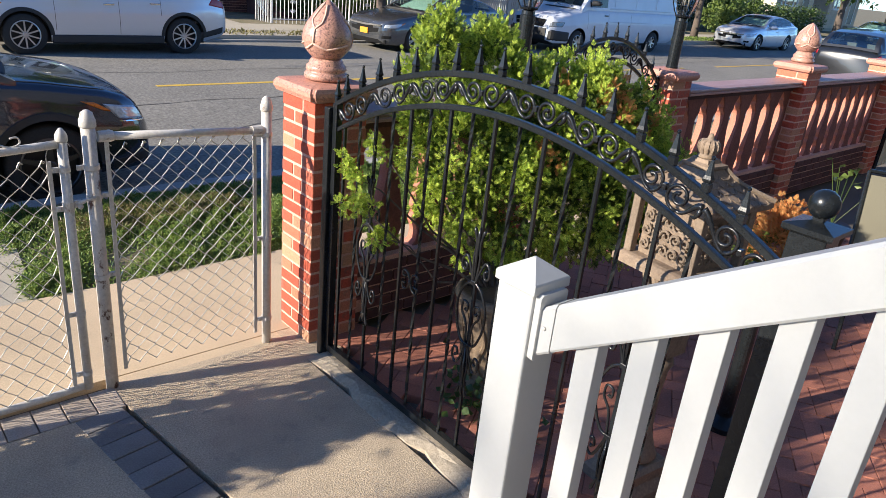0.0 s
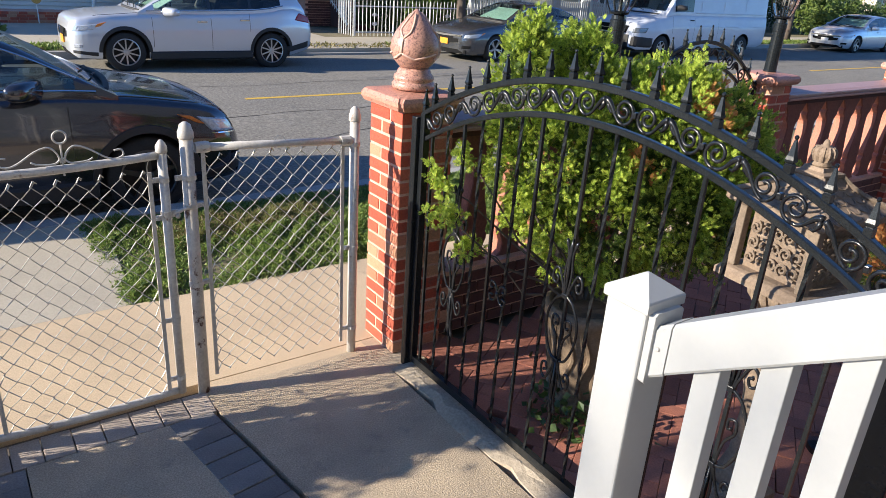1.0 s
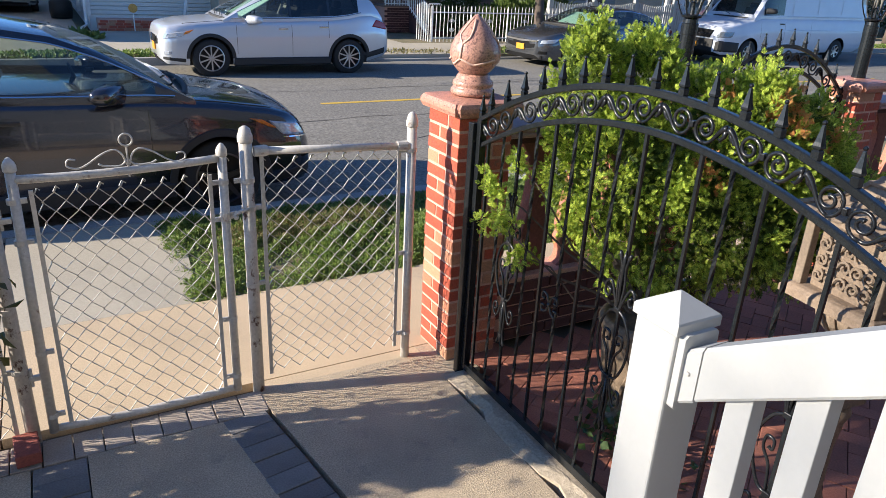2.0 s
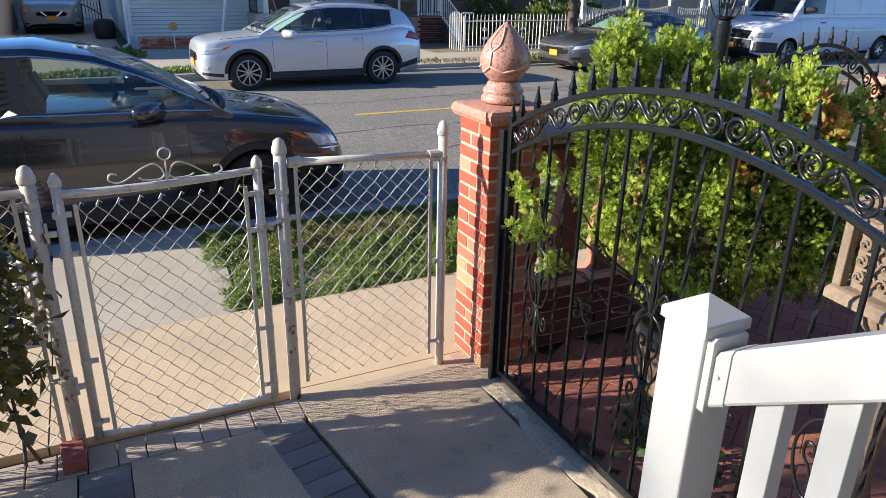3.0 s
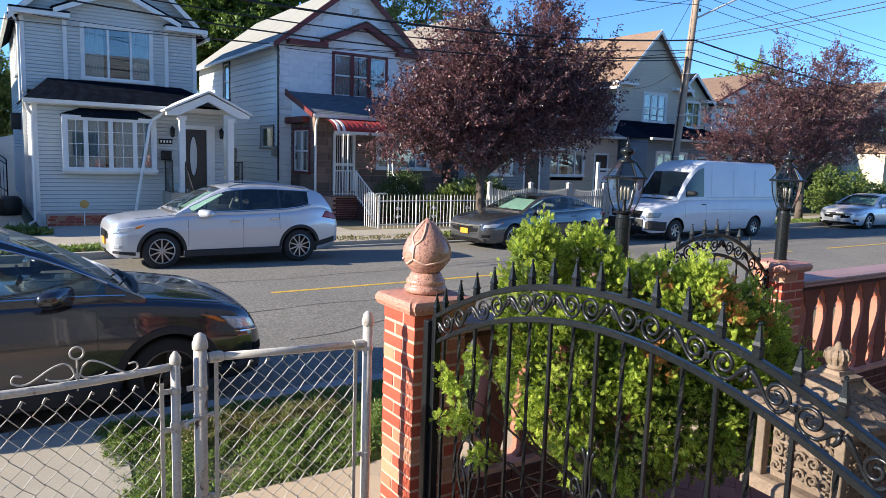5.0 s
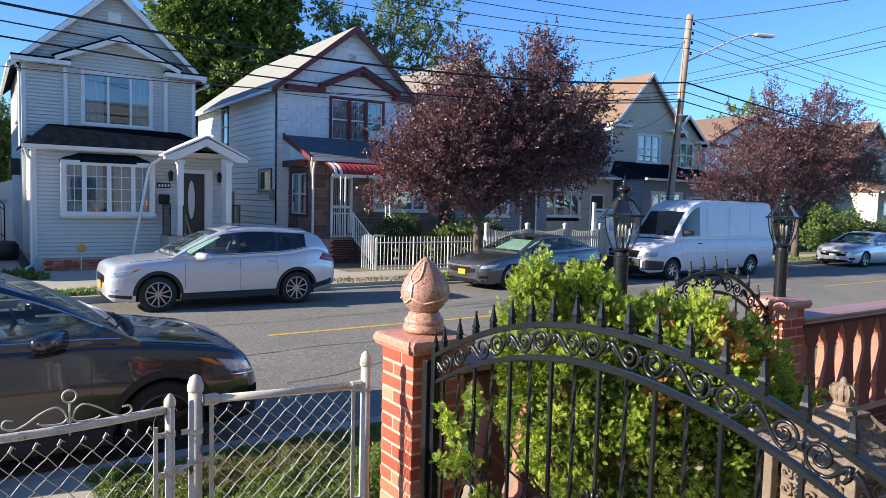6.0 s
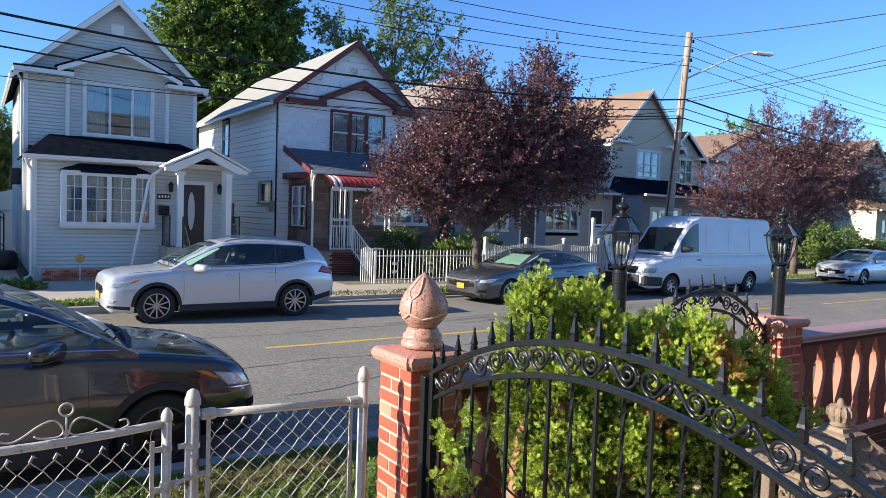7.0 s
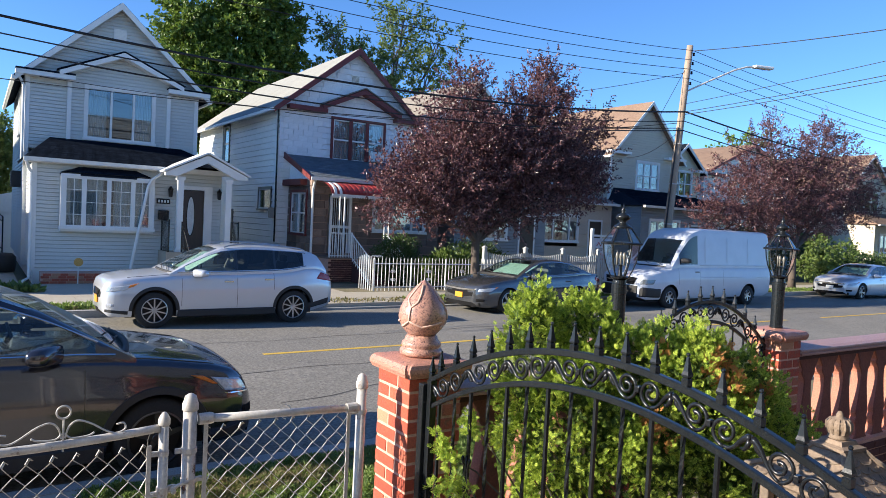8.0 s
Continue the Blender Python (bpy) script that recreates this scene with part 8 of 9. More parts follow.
        part("branch", tube(B(), [r - Vector(off) for r in (root, root.lerp(mid, 0.5) + Vector((0.02, 0.02, 0.03)), mid, mid2, q)], [big, big * 0.8, big * 0.6, big * 0.4, 0.002], 6), M["bark"], ob)
    return ob


evergreen()


def urn_planter():
    ob = thing("planter", "tan cast-stone planter with dark weathered relief", "planter", (2.45, 2.28, 0.0))
    part("pot", lathe(B(), [(0.15, 0), (0.16, 0.02), (0.16, 0.05), (0.135, 0.07), (0.14, 0.12), (0.165, 0.30), (0.185, 0.46), (0.192, 0.52), (0.215, 0.54), (0.225, 0.565), (0.215, 0.595), (0.19, 0.60), (0.18, 0.56), (0.0, 0.55)], seg=28), M["planter_stone"], ob, smooth=True)
    for k in range(14):
        a = 2 * math.pi * k / 14
        pts = [((np.interp(z, [0.1, 0.3, 0.5], [0.138, 0.165, 0.19]) + 0.004) * math.cos(a + 0.10 * math.sin(z * 22)), (np.interp(z, [0.1, 0.3, 0.5], [0.138, 0.165, 0.19]) + 0.004) * math.sin(a + 0.10 * math.sin(z * 22)), z) for z in [0.10 + 0.04 * i for i in range(11)]]
        part("relief", tube(B(), pts, 0.011, 5), M["planter_stone"], ob)
    part("earth", lathe(B(), [(0.178, 0.552), (0.09, 0.565), (0.0, 0.57)], seg=20), M["soil"], ob)
    return ob


urn_planter()
ivy = thing("ivy", "small dark green ivy trailing at the planter's foot", "ivy", (2.30, 2.10, 0.0))
rs = np.random.RandomState(41)
n = 240
p = np.column_stack([rs.normal(0, 0.10, n), rs.normal(0, 0.16, n), np.abs(rs.normal(0, 0.07, n)) + 0.01])
v, f = leaf_quads(p, unit(np.column_stack([rs.normal(0, 1, n), rs.normal(0, 1, n), rs.uniform(0, 0.7, n)])), 0.045, 0.04, rs)
cloud("leaves", v, f, M["hedge_leaf"], ivy, kind="stuff")
part("stems", tube(B(), [(-0.1, -0.2, 0.01), (0.0, 0.0, 0.03), (0.08, 0.15, 0.08), (0.1, 0.18, 0.2)], 0.004, 5), M["bark"], ivy)


def garden_lantern():
    """A cast-stone pagoda lantern: foot, turned column, bowl, light box with corner posts, curved scaly roof, ribbed finial."""
    ob = thing("garden_lantern", "weathered brown cast-stone garden lantern with a scaled pagoda roof", "garden lantern", (2.47, 1.335, 0.0), rz=-7)
    part("foot", square_stack(B(), (0, 0, 0), [(0.15, 0), (0.15, 0.05), (0.135, 0.07), (0.12, 0.09), (0.12, 0.14), (0.10, 0.16)]), M["lantern_stone"], ob)
    part("column", lathe(B(), [(0.09, 0.16), (0.10, 0.18), (0.08, 0.22), (0.055, 0.30), (0.05, 0.5), (0.06, 0.62), (0.075, 0.66), (0.06, 0.70)], seg=16), M["lantern_stone"], ob, smooth=True)
    part("block", square_stack(B(), (0, 0, 0.70), [(0.06, 0), (0.075, 0.01), (0.075, 0.15), (0.06, 0.16), (0.045, 0.19), (0.05, 0.22)]), M["lantern_cream"], ob)
    part("bowl", lathe(B(), [(0.045, 0.90), (0.055, 0.92), (0.05, 0.95), (0.08, 0.98), (0.115, 1.03), (0.13, 1.07), (0.125, 1.085), (0.0, 1.085)], seg=20), M["lantern_cream"], ob, smooth=True)
    for k in range(14):
        a = 2 * math.pi * k / 14
        part("bowl_rib", tube(B(), [(r * math.cos(a), r * math.sin(a), z) for r, z in ((0.055, 0.955), (0.085, 0.985), (0.119, 1.03), (0.131, 1.065))], [0.006, 0.011, 0.015, 0.012], 5), M["lantern_cream"], ob)
    part("tray", square_stack(B(), (0, 0, 1.085), [(0.16, 0), (0.195, 0.01), (0.195, 0.035), (0.18, 0.05), (0.165, 0.055)]), M["lantern_stone"], ob)
    box_ = part("light_box", square_stack(B(), (0, 0, 1.14), [(0.125, 0), (0.125, 0.25)]), M["lantern_stone"], ob)
    for sx in (-1, 1):
        for sy in (-1, 1):
            part("corner_post", box(B(), sx * 0.150 - 0.018, sx * 0.150 + 0.018, sy * 0.150 - 0.018, sy * 0.150 + 0.018, 1.14, 1.394, 0.004), M["lantern_cream"], ob)
    for k in range(4):
        c, s = math.cos(k * math.pi / 2), math.sin(k * math.pi / 2)
        for u in (-0.095, -0.048, 0.0, 0.048, 0.095):
            for z in (1.19, 1.25, 1.31):
                pts = spiral((u, z), 0.026, 0.006, u * 20, 1.2, 10)
                part("tracery", tube(B(), [(p[0] * c - 0.140 * s, p[0] * s + 0.140 * c, p[1]) for p in pts], 0.006, 5), M["lantern_cream"], box_)
    steps_ = [(0.196, 1.392), (0.205, 1.402), (0.205, 1.424), (0.156, 1.446), (0.112, 1.470), (0.078, 1.500), (0.058, 1.525)]
    part("roof", square_stack(B(), (0, 0, 0), steps_), M["lantern_stone"], ob)
    # fish-scale tiles on each slope
    for k in range(4):
        c, s = math.cos(k * math.pi / 2), math.sin(k * math.pi / 2)
        for row in range(5):
            z = 1.430 + row * 0.019
            w = float(np.interp(z, [q[1] for q in steps_[2:]], [q[0] for q in steps_[2:]]))
            m = 6 - row
            for i in range(m):
                u = (i - (m - 1) / 2) * 2 * w * 0.86 / m
                e = w * 0.80 / m
                arc = [(u + e * math.cos(a), 0.013 * math.sin(a)) for a in [math.pi + math.pi * j / 6 for j in range(7)]]
                ring_ = []
                for uu, dz in arc:
                    zz = z + dz
                    ww = float(np.interp(zz, [q[1] for q in steps_[2:]], [q[0] for q in steps_[2:]])) + 0.002
                    ring_.append((uu * c - ww * s, uu * s + ww * c, zz))
                part("roof_scale", tube(B(), ring_, 0.0035, 4), M["lantern_cream"], ob)
        pts = [(w * (c - s) * 1.0, w * (s + c) * 1.0, z + 0.004) for w, z in steps_[2:]]
        part("hip_ridge", tube(B(), pts, [0.012, 0.012, 0.011, 0.010, 0.010], 6), M["lantern_cream"], ob)
    part("neck", square_stack(B(), (0, 0, 1.525), [(0.056, 0), (0.062, 0.005), (0.062, 0.016), (0.044, 0.022), (0.038, 0.036)]), M["lantern_stone"], ob)
    part("finial", lathe(B(), [(0.030, 1.560), (0.036, 1.566), (0.030, 1.575), (0.034, 1.588), (0.040, 1.602), (0.038, 1.619), (0.026, 1.630), (0.013, 1.634), (0.011, 1.645), (0.006, 1.655), (0.0, 1.657)], seg=22), M["lantern_stone"], ob, smooth=True)
    for k in range(12):
        a = 2 * math.pi * k / 12
        part("finial_rib", tube(B(), [(r * math.cos(a), r * math.sin(a), z) for r, z in ((0.031, 1.580), (0.039, 1.600), (0.038, 1.616), (0.027, 1.629))], 0.005, 5), M["lantern_stone"], ob)
    return ob


garden_lantern()


def dwarf_conifer():
    ob = thing("potted_conifer", "small orange-brown dried conifer in a dark pot on a stand", "potted plant", (3.30, 1.30, 0.0))
    part("stand", lathe(B(), [(0.12, 0), (0.12, 0.03), (0.04, 0.06), (0.035, 0.68), (0.10, 0.71), (0.10, 0.74)], seg=14), M["iron"], ob)
    part("pot", lathe(B(), [(0.07, 0.742), (0.09, 0.78), (0.115, 0.92), (0.125, 0.94), (0.115, 0.95), (0.0, 0.94)], seg=18), M["black_plastic"], ob, smooth=True)
    rs = np.random.RandomState(51)
    p, d = clump_points([(0, 0, 1.08, 0.16, 0.16, 0.13), (0.06, 0, 1.15, 0.10, 0.1, 0.12)], 1700, rs, 0.4, 1.10)
    v, f = sprays(p, unit(d + np.array((0, 0, 0.5)) + rs.normal(0, 0.3, d.shape)), 0.032, rs)
    cloud("foliage", v, f, M["thuja_brown"], ob, kind="stuff")
    p, d = clump_points([(0, 0, 1.02, 0.15, 0.15, 0.09)], 130, rs, 0.5, 1.05)
    v, f = sprays(p, unit(d + rs.normal(0, 0.3, d.shape)), 0.07, rs)
    cloud("green_foliage", v, f, M["thuja_shaded"], ob, kind="stuff")
    return ob


dwarf_conifer()


def sling_chair():
    ob = thing("sling_chair", "folding patio chair with olive fabric sling and dark metal frame", "chair", (5.225, 1.19, 0.0), rz=-64)
    for s in (-0.28, 0.28):
        part("frame_side", tube(B(), [(s, -0.35, 0.0), (s, -0.25, 0.40), (s, 0.15, 0.40), (s, 0.42, 1.08)], 0.014, 8), M["iron"], ob)
        part("leg", tube(B(), [(s, 0.40, 0.0), (s, -0.05, 0.62), (s, -0.30, 0.64)], 0.012, 8), M["iron"], ob)
    part("top_bar", tube(B(), [(-0.28, 0.42, 1.08), (0.28, 0.42, 1.08)], 0.014, 8), M["iron"], ob)
    bm = B()
    pts = [(-0.25, 0.41), (0.0, 0.385), (0.15, 0.40), (0.26, 0.66), (0.41, 1.05)]
    top_ = [(-0.265, y, z + 0.004) for y, z in pts]
    for (y0, z0), (y1, z1) in zip(pts, pts[1:]):
        for dz, flip in ((0.004, False), (-0.002, True)):
            q = [bm.verts.new(p) for p in ((-0.265, y0, z0 + dz), (0.265, y0, z0 + dz), (0.265, y1, z1 + dz), (-0.265, y1, z1 + dz))]
            bm.faces.new(q if not flip else q[::-1])
    part("sling", bm, M["chair_fabric"], ob, "olive woven fabric sling")
    return ob


sling_chair()
leafy = thing("potted_plant", "broad-leaved green plant by the patio chair", "potted plant", (6.6, 2.1, 0.0))
part("pot", lathe(B(), [(0.11, 0), (0.15, 0.3), (0.16, 0.32), (0.0, 0.31)], seg=16), M["black_plastic"], leafy, smooth=True)
rs = np.random.RandomState(61)
n = 15
p = np.column_stack([rs.normal(0, 0.13, n), rs.normal(0, 0.13, n), rs.uniform(0.70, 0.86, n)])
v, f = leaf_quads(p, unit(np.column_stack([rs.normal(0, 1, n), rs.normal(0, 1, n), rs.uniform(-0.2, 0.6, n)])), 0.085, 0.05, rs)
cloud("leaves", v, f, M["light_leaf"], leafy)
bm = B()
for q in p[:6]:
    tube(bm, [(0, 0, 0.3), (q[0] * 0.5, q[1] * 0.5, q[2] * 0.7), tuple(q)], 0.003, 5)
part("stems", bm, M["hedge_leaf"], leafy)

# a pale slatted gate at the end of the street wall
slats = thing("slatted_gate", "pale painted gate of upright slats beside the last brick pier", "gate", (11.05, 3.20, 0.0))
part("post", box(B(), -0.05, 0.05, -0.05, 0.05, 0, 1.9), M["iron"], slats)
for z in (0.15, 1.5):
    part("rail", box(B(), 0.05, 1.75, 0.012, 0.045, z - 0.04, z + 0.04), M["cream_siding"], slats)
for i in range(14):
    part("slat", box(B(), 0.09 + i * 0.12, 0.16 + i * 0.12, -0.012, 0.011, 0.04, 1.78, 0.004), M["cream_siding"], slats)

# the side wall and the house behind the camera close the yard
structure("wall_east", box(B(), 12.3, 12.5, -4.5, 3.1, 0, 1.35), M["dark_brick"], "dark brick wall that closes the patio", "wall")
# unseen house wall, brought near and darkened to hold skylight off the patio
bm = B()
siding(bm, (13, -0.9), (-1, 0), 11.3, 0, 8.5, 0.16, 0.02, holes=[(2, 3.6, 1.6, 3.0), (7, 8.4, 1.6, 3.0)])
siding(bm, (1.7, -3.2), (-1, 0), 10.7, 0, 8.5, 0.16, 0.02, holes=[(4, 5.6, 1.6, 3.0)])
siding(bm, (1.7, -0.9), (0, -1), 2.3, 0, 8.5, 0.16, 0.02)
structure("wall_south", bm, M["slate_siding"], "unseen house wall, set close and dark to cut patio skylight", "wall")
structure("room_shade_sheet", box(B(), -9, 13, -3.6, -3.4, 0, 8.5), M["room_shade"], "dark sheet for the shade of rooms behind the windows", "wall")

# ---------------------------------------------------------------- trees
def tree(name, label, at, trunk_h, r, limbs, clumps, leaves, leaf, width, mat, seed, shell=(0.35, 1.08), lean=(0, 0), spray=4.0, rise=0.25):
    """A tapered trunk, limbs that fork to the clumps of the crown, and leaves."""
    ob = thing(name, label, "tree", at)
    rs = np.random.RandomState(seed)
    top = Vector((lean[0], lean[1], trunk_h))
    part("trunk", tube(B(), [(0, 0, -0.1), (lean[0] * 0.2 + 0.02, lean[1] * 0.2, trunk_h * 0.3), (lean[0] * 0.6 - 0.02, lean[1] * 0.6, trunk_h * 0.7), top, top + Vector((0.05, 0, 0.5))], [r * 1.25, r, r * 0.9, r * 0.85, r * 0.5], 12), M["bark"], ob, smooth=True)
    bm = B()
    for c in clumps:
        q = Vector(c[:3])
        mid = top.lerp(q, 0.45) + Vector((rs.uniform(-0.15, 0.15), rs.uniform(-0.15, 0.15), -0.1))
        tube(bm, [top - Vector((0, 0, 0.25)), top.lerp(mid, 0.5), mid, q], [r * 0.55, r * 0.4, r * 0.25, r * 0.08], 7)
        for k in range(limbs):
            e = q + Vector(unit(rs.normal(size=3)) * np.array(c[3:6]) * rs.uniform(0.6, 1.05))
            s0 = mid.lerp(q, rs.uniform(0.2, 0.9))
            tube(bm, [s0, s0.lerp(e, 0.5) + Vector((0, 0, rs.uniform(-0.1, 0.15))), e], [r * 0.14, r * 0.09, r * 0.02], 5)
    part("branching", bm, M["bark"], ob)
    # leaves sit in sprays along short twigs, so that the crown has tufts and gaps
    per = 26
    tp, td = clump_points(clumps, leaves // per, rs, *shell)
    td = unit(td * 0.8 + rs.normal(0, 0.45, td.shape) + np.array((0, 0, rise)))
    reach = leaf * spray * rs.uniform(0.6, 1.3, len(tp))
    k = np.repeat(np.arange(len(tp)), per)
    t = rs.uniform(0, 1, len(k))
    p = tp[k] + td[k] * (reach[k] * t)[:, None] + rs.normal(0, 1, (len(k), 3)) * (leaf * 0.42 * (1.15 - 0.7 * t))[:, None]
    w = unit(td[k] * 0.6 + rs.normal(0, 0.62, p.shape) + np.array((0, 0, -0.10)))
    v, f = leaf_quads(p, w, leaf, width, rs, 0.4)
    cloud("crown", v, f, mat, ob, kind="stuff")
    return ob


PLUM = [(0.0, 0.0, 3.6, 1.5, 1.5, 1.3), (-1.7, -0.1, 3.2, 1.3, 1.2, 1.05), (1.6, 0.1, 3.4, 1.4, 1.3, 1.15), (-0.8, 0.3, 4.5, 1.25, 1.2, 1.1), (0.9, -0.2, 4.8, 1.2, 1.2, 1.2), (2.4, 0.1, 4.3, 0.95, 1.0, 1.0),
        (1.3, 0.1, 5.9, 0.75, 0.8, 1.0), (-0.9, 0.1, 5.6, 0.55, 0.6, 0.8), (-2.5, 0.0, 2.6, 0.75, 0.8, 0.75), (2.55, 0.0, 3.45, 0.7, 0.8, 0.7), (0.2, 0.2, 2.6, 1.3, 1.2, 0.72), (1.3, 0.0, 6.5, 0.45, 0.4, 0.7), (2.9, 0.0, 5.3, 0.42, 0.5, 0.6),
        (-1.2, -0.3, 2.2, 1.0, 0.9, 0.6), (-0.9, 0.0, 6.2, 0.22, 0.25, 0.6)]
tree("plum_tree", "purple-leaved plum tree with a grey trunk on the far verge", (13.35, 18.2, 0), 1.9, 0.15, 7, [(c[0] * 1.45 + 0.7, c[1] * 1.2, c[2] * 1.08 + 0.10, c[3] * 1.28, c[4] * 1.15, c[5] * 1.02) for c in PLUM], 92000, 0.108, 0.050, M["plum_leaf"], 71, (0.25, 1.06), spray=6.5, rise=0.45)
tree("plum_tree", "purple-leaved plum tree with thin upper twigs on the far verge", (31.1, 17.8, 0), 2.0, 0.16, 9,
     [(c[0] * 2.1 - 0.6, c[1] * 1.3, c[2] * 1.10 + 0.15, c[3] * 1.8, c[4] * 1.3, c[5] * 1.0) for c in PLUM], 62000, 0.108, 0.046, M["plum_leaf"], 72, (0.25, 1.16), spray=6.5, rise=0.5)
BIG = [(0, 0, 9, 3.4, 3.2, 3.0), (-2.6, 0, 7.5, 2.6, 2.6, 2.2), (2.8, 0, 8.0, 2.6, 2.6, 2.4), (0.6, 0, 12.2, 2.8, 2.6, 2.6), (-2.0, 0, 10.8, 2.2, 2.2, 2.2), (3.0, 0, 11, 2.2, 2.2, 2.2), (1.0, 0, 14.6, 2.0, 2.0, 2.0), (-3.2, 0, 12.6, 1.6, 1.6, 1.4), (3.4, 0, 13.6, 1.7, 1.7, 1.6)]
tree("maple_tree", "tall dense dark green tree behind the houses", (13.3, 46, 0), 5, 0.4, 5, [(c[0] * 0.95, c[1], c[2] * 1.10, c[3] * 0.84, c[4], c[5] * 0.90) for c in BIG], 84000, 0.27, 0.17, M["maple_leaf"], 73, (0.4, 1.05), spray=4.0, rise=0.1)
tree("locust_tree", "tall airy light green tree behind the white house", (24.3, 45, 0), 7, 0.3, 11,
     [(c[0] * 1.35, c[1], c[2] * 1.02 + 2.0, c[3] * 0.95, c[4] * 0.62, c[5] * 0.50) for c in BIG], 15000, 0.27, 0.13, M["light_leaf"], 74, (0.25, 1.2), spray=4.0, rise=0.3)
tree("side_tree", "green tree beyond the driveway", (0.55, 50, 0), 1.8, 0.15, 5, [(c[0] * 0.33, c[1], c[2] * 0.44, c[3] * 0.33, c[4] * 0.4, c[5] * 0.45) for c in BIG], 9000, 0.24, 0.14, M["light_leaf"], 75)
for i, (x, y, k) in enumerate(((52, 19.5, 0.55), (66, 21, 0.7), (80, 22, 0.8), (48, 33, 0.6), (95, 24, 0.9), (88, 12, 0.8), (70, 3, 0.7))):
    tree("far_tree", "green tree far along the street", (x, y, 0), 3 * k, 0.25, 3, [tuple(q * k for q in c) for c in BIG], 10000, 0.30, 0.18, M["green_leaf"] if i % 2 else M["light_leaf"], 80 + i)
# an unseen tree added on the near verge, whose shade lies on the patio and the foot of the evergreen
tree("patio_shade_tree", "unseen tree added on the near verge to shade the patio", (-10.8, 5.1, 0), 4.6, 0.2, 5,
     [(0.0, 0.25, 5.62, 0.8, 0.40, 0.22), (0.0, -0.05, 5.66, 0.8, 0.30, 0.22), (0.0, 0.76, 6.02, 0.8, 0.24, 0.26), (0.1, 0.58, 6.10, 0.7, 0.18, 0.20)], 2000, 0.10, 0.07, M["green_leaf"], 90, spray=1.2)
# an unseen taller tree added further off, whose soft shade lies on the stair
tree("stair_shade_tree", "unseen tall tree added so its thin shade reaches the stair", (-26.0, 6.1, 0), 9.0, 0.28, 5,
     [(0.0, 2.30, 13.0, 0.9, 0.75, 0.7), (0.2, 1.65, 13.3, 0.9, 0.6, 0.6), (-0.3, 3.05, 12.7, 0.8, 0.45, 0.5)], 300, 0.13, 0.08, M["green_leaf"], 91)


def bush(name, label, at, clumps, n, leaf, mat, seed, width=0.6):
    ob = thing(name, label, "bush", at)
    rs = np.random.RandomState(seed)
    p, d = clump_points(clumps, n, rs, 0.82, 1.05)
    v, f = leaf_quads(p, unit(d + rs.normal(0, 0.6, d.shape)), leaf, leaf * width, rs)
    cloud("foliage", v, f, mat, ob, kind="stuff")
    p, d = clump_points(clumps, n // 2, rs, 0.5, 0.85)
    v, f = leaf_quads(p, unit(d + rs.normal(0, 0.6, d.shape)), leaf * 1.4, leaf, rs)
    cloud("inner_foliage", v, f, mat, ob, kind="stuff")
    part("stems", tube(B(), [(0, 0, -0.05), (0.02, 0, 0.25), (0, 0.02, 0.5)], [0.04, 0.03, 0.02], 6), M["bark"], ob)
    return ob


bush("round_bush", "clipped rounded dark green bush in the front yard", (12.2, 21.2, 0), [(0, 0, 1.0, 0.85, 0.7, 0.75), (0, 0, 0.5, 0.8, 0.65, 0.5)], 3800, 0.075, M["hedge_leaf"], 101)
bush("round_bush", "clipped wide dark green bush in the front yard", (15.3, 21.3, 0), [(0, 0, 0.9, 1.3, 0.7, 0.72), (0.8, 0, 0.8, 0.9, 0.7, 0.7)], 4200, 0.075, M["hedge_leaf"], 102)
bush("leafy_plant", "light green leafy plants behind the white fence", (13.5, 20.3, 0), [(0, 0, 0.75, 0.5, 0.4, 0.5), (0.8, 0, 0.7, 0.5, 0.4, 0.45), (-0.7, 0, 0.55, 0.4, 0.4, 0.45)], 1300, 0.16, M["light_leaf"], 103)
bush("hedge", "long clipped green hedge further along the street", (40.5, 20.2, 0), [(-3 + 1.2 * i, 0, 0.85, 0.9, 0.7, 0.85) for i in range(11)], 5200, 0.12, M["hedge_leaf"], 104)
bush("leafy_shrub", "bright green loose shrub behind a parked saloon", (36.6, 19.6, 0), [(0, 0, 1.7, 0.75, 0.6, 0.85), (1.3, 0.2, 1.2, 0.8, 0.6, 0.6), (-0.9, 0.1, 0.9, 0.6, 0.5, 0.5), (3.6, 0.4, 1.3, 0.8, 0.7, 1.0), (0.4, 0.0, 0.6, 0.9, 0.5, 0.5)], 1500, 0.17, M["light_leaf"], 106)
bush("tall_hedge", "tall dark hedge behind the parked saloon", (37, 22.5, 0), [(-2.5 + 1.5 * i, 0, 1.5, 1.1, 0.8, 1.3) for i in range(6)], 4200, 0.14, M["hedge_leaf"], 105)


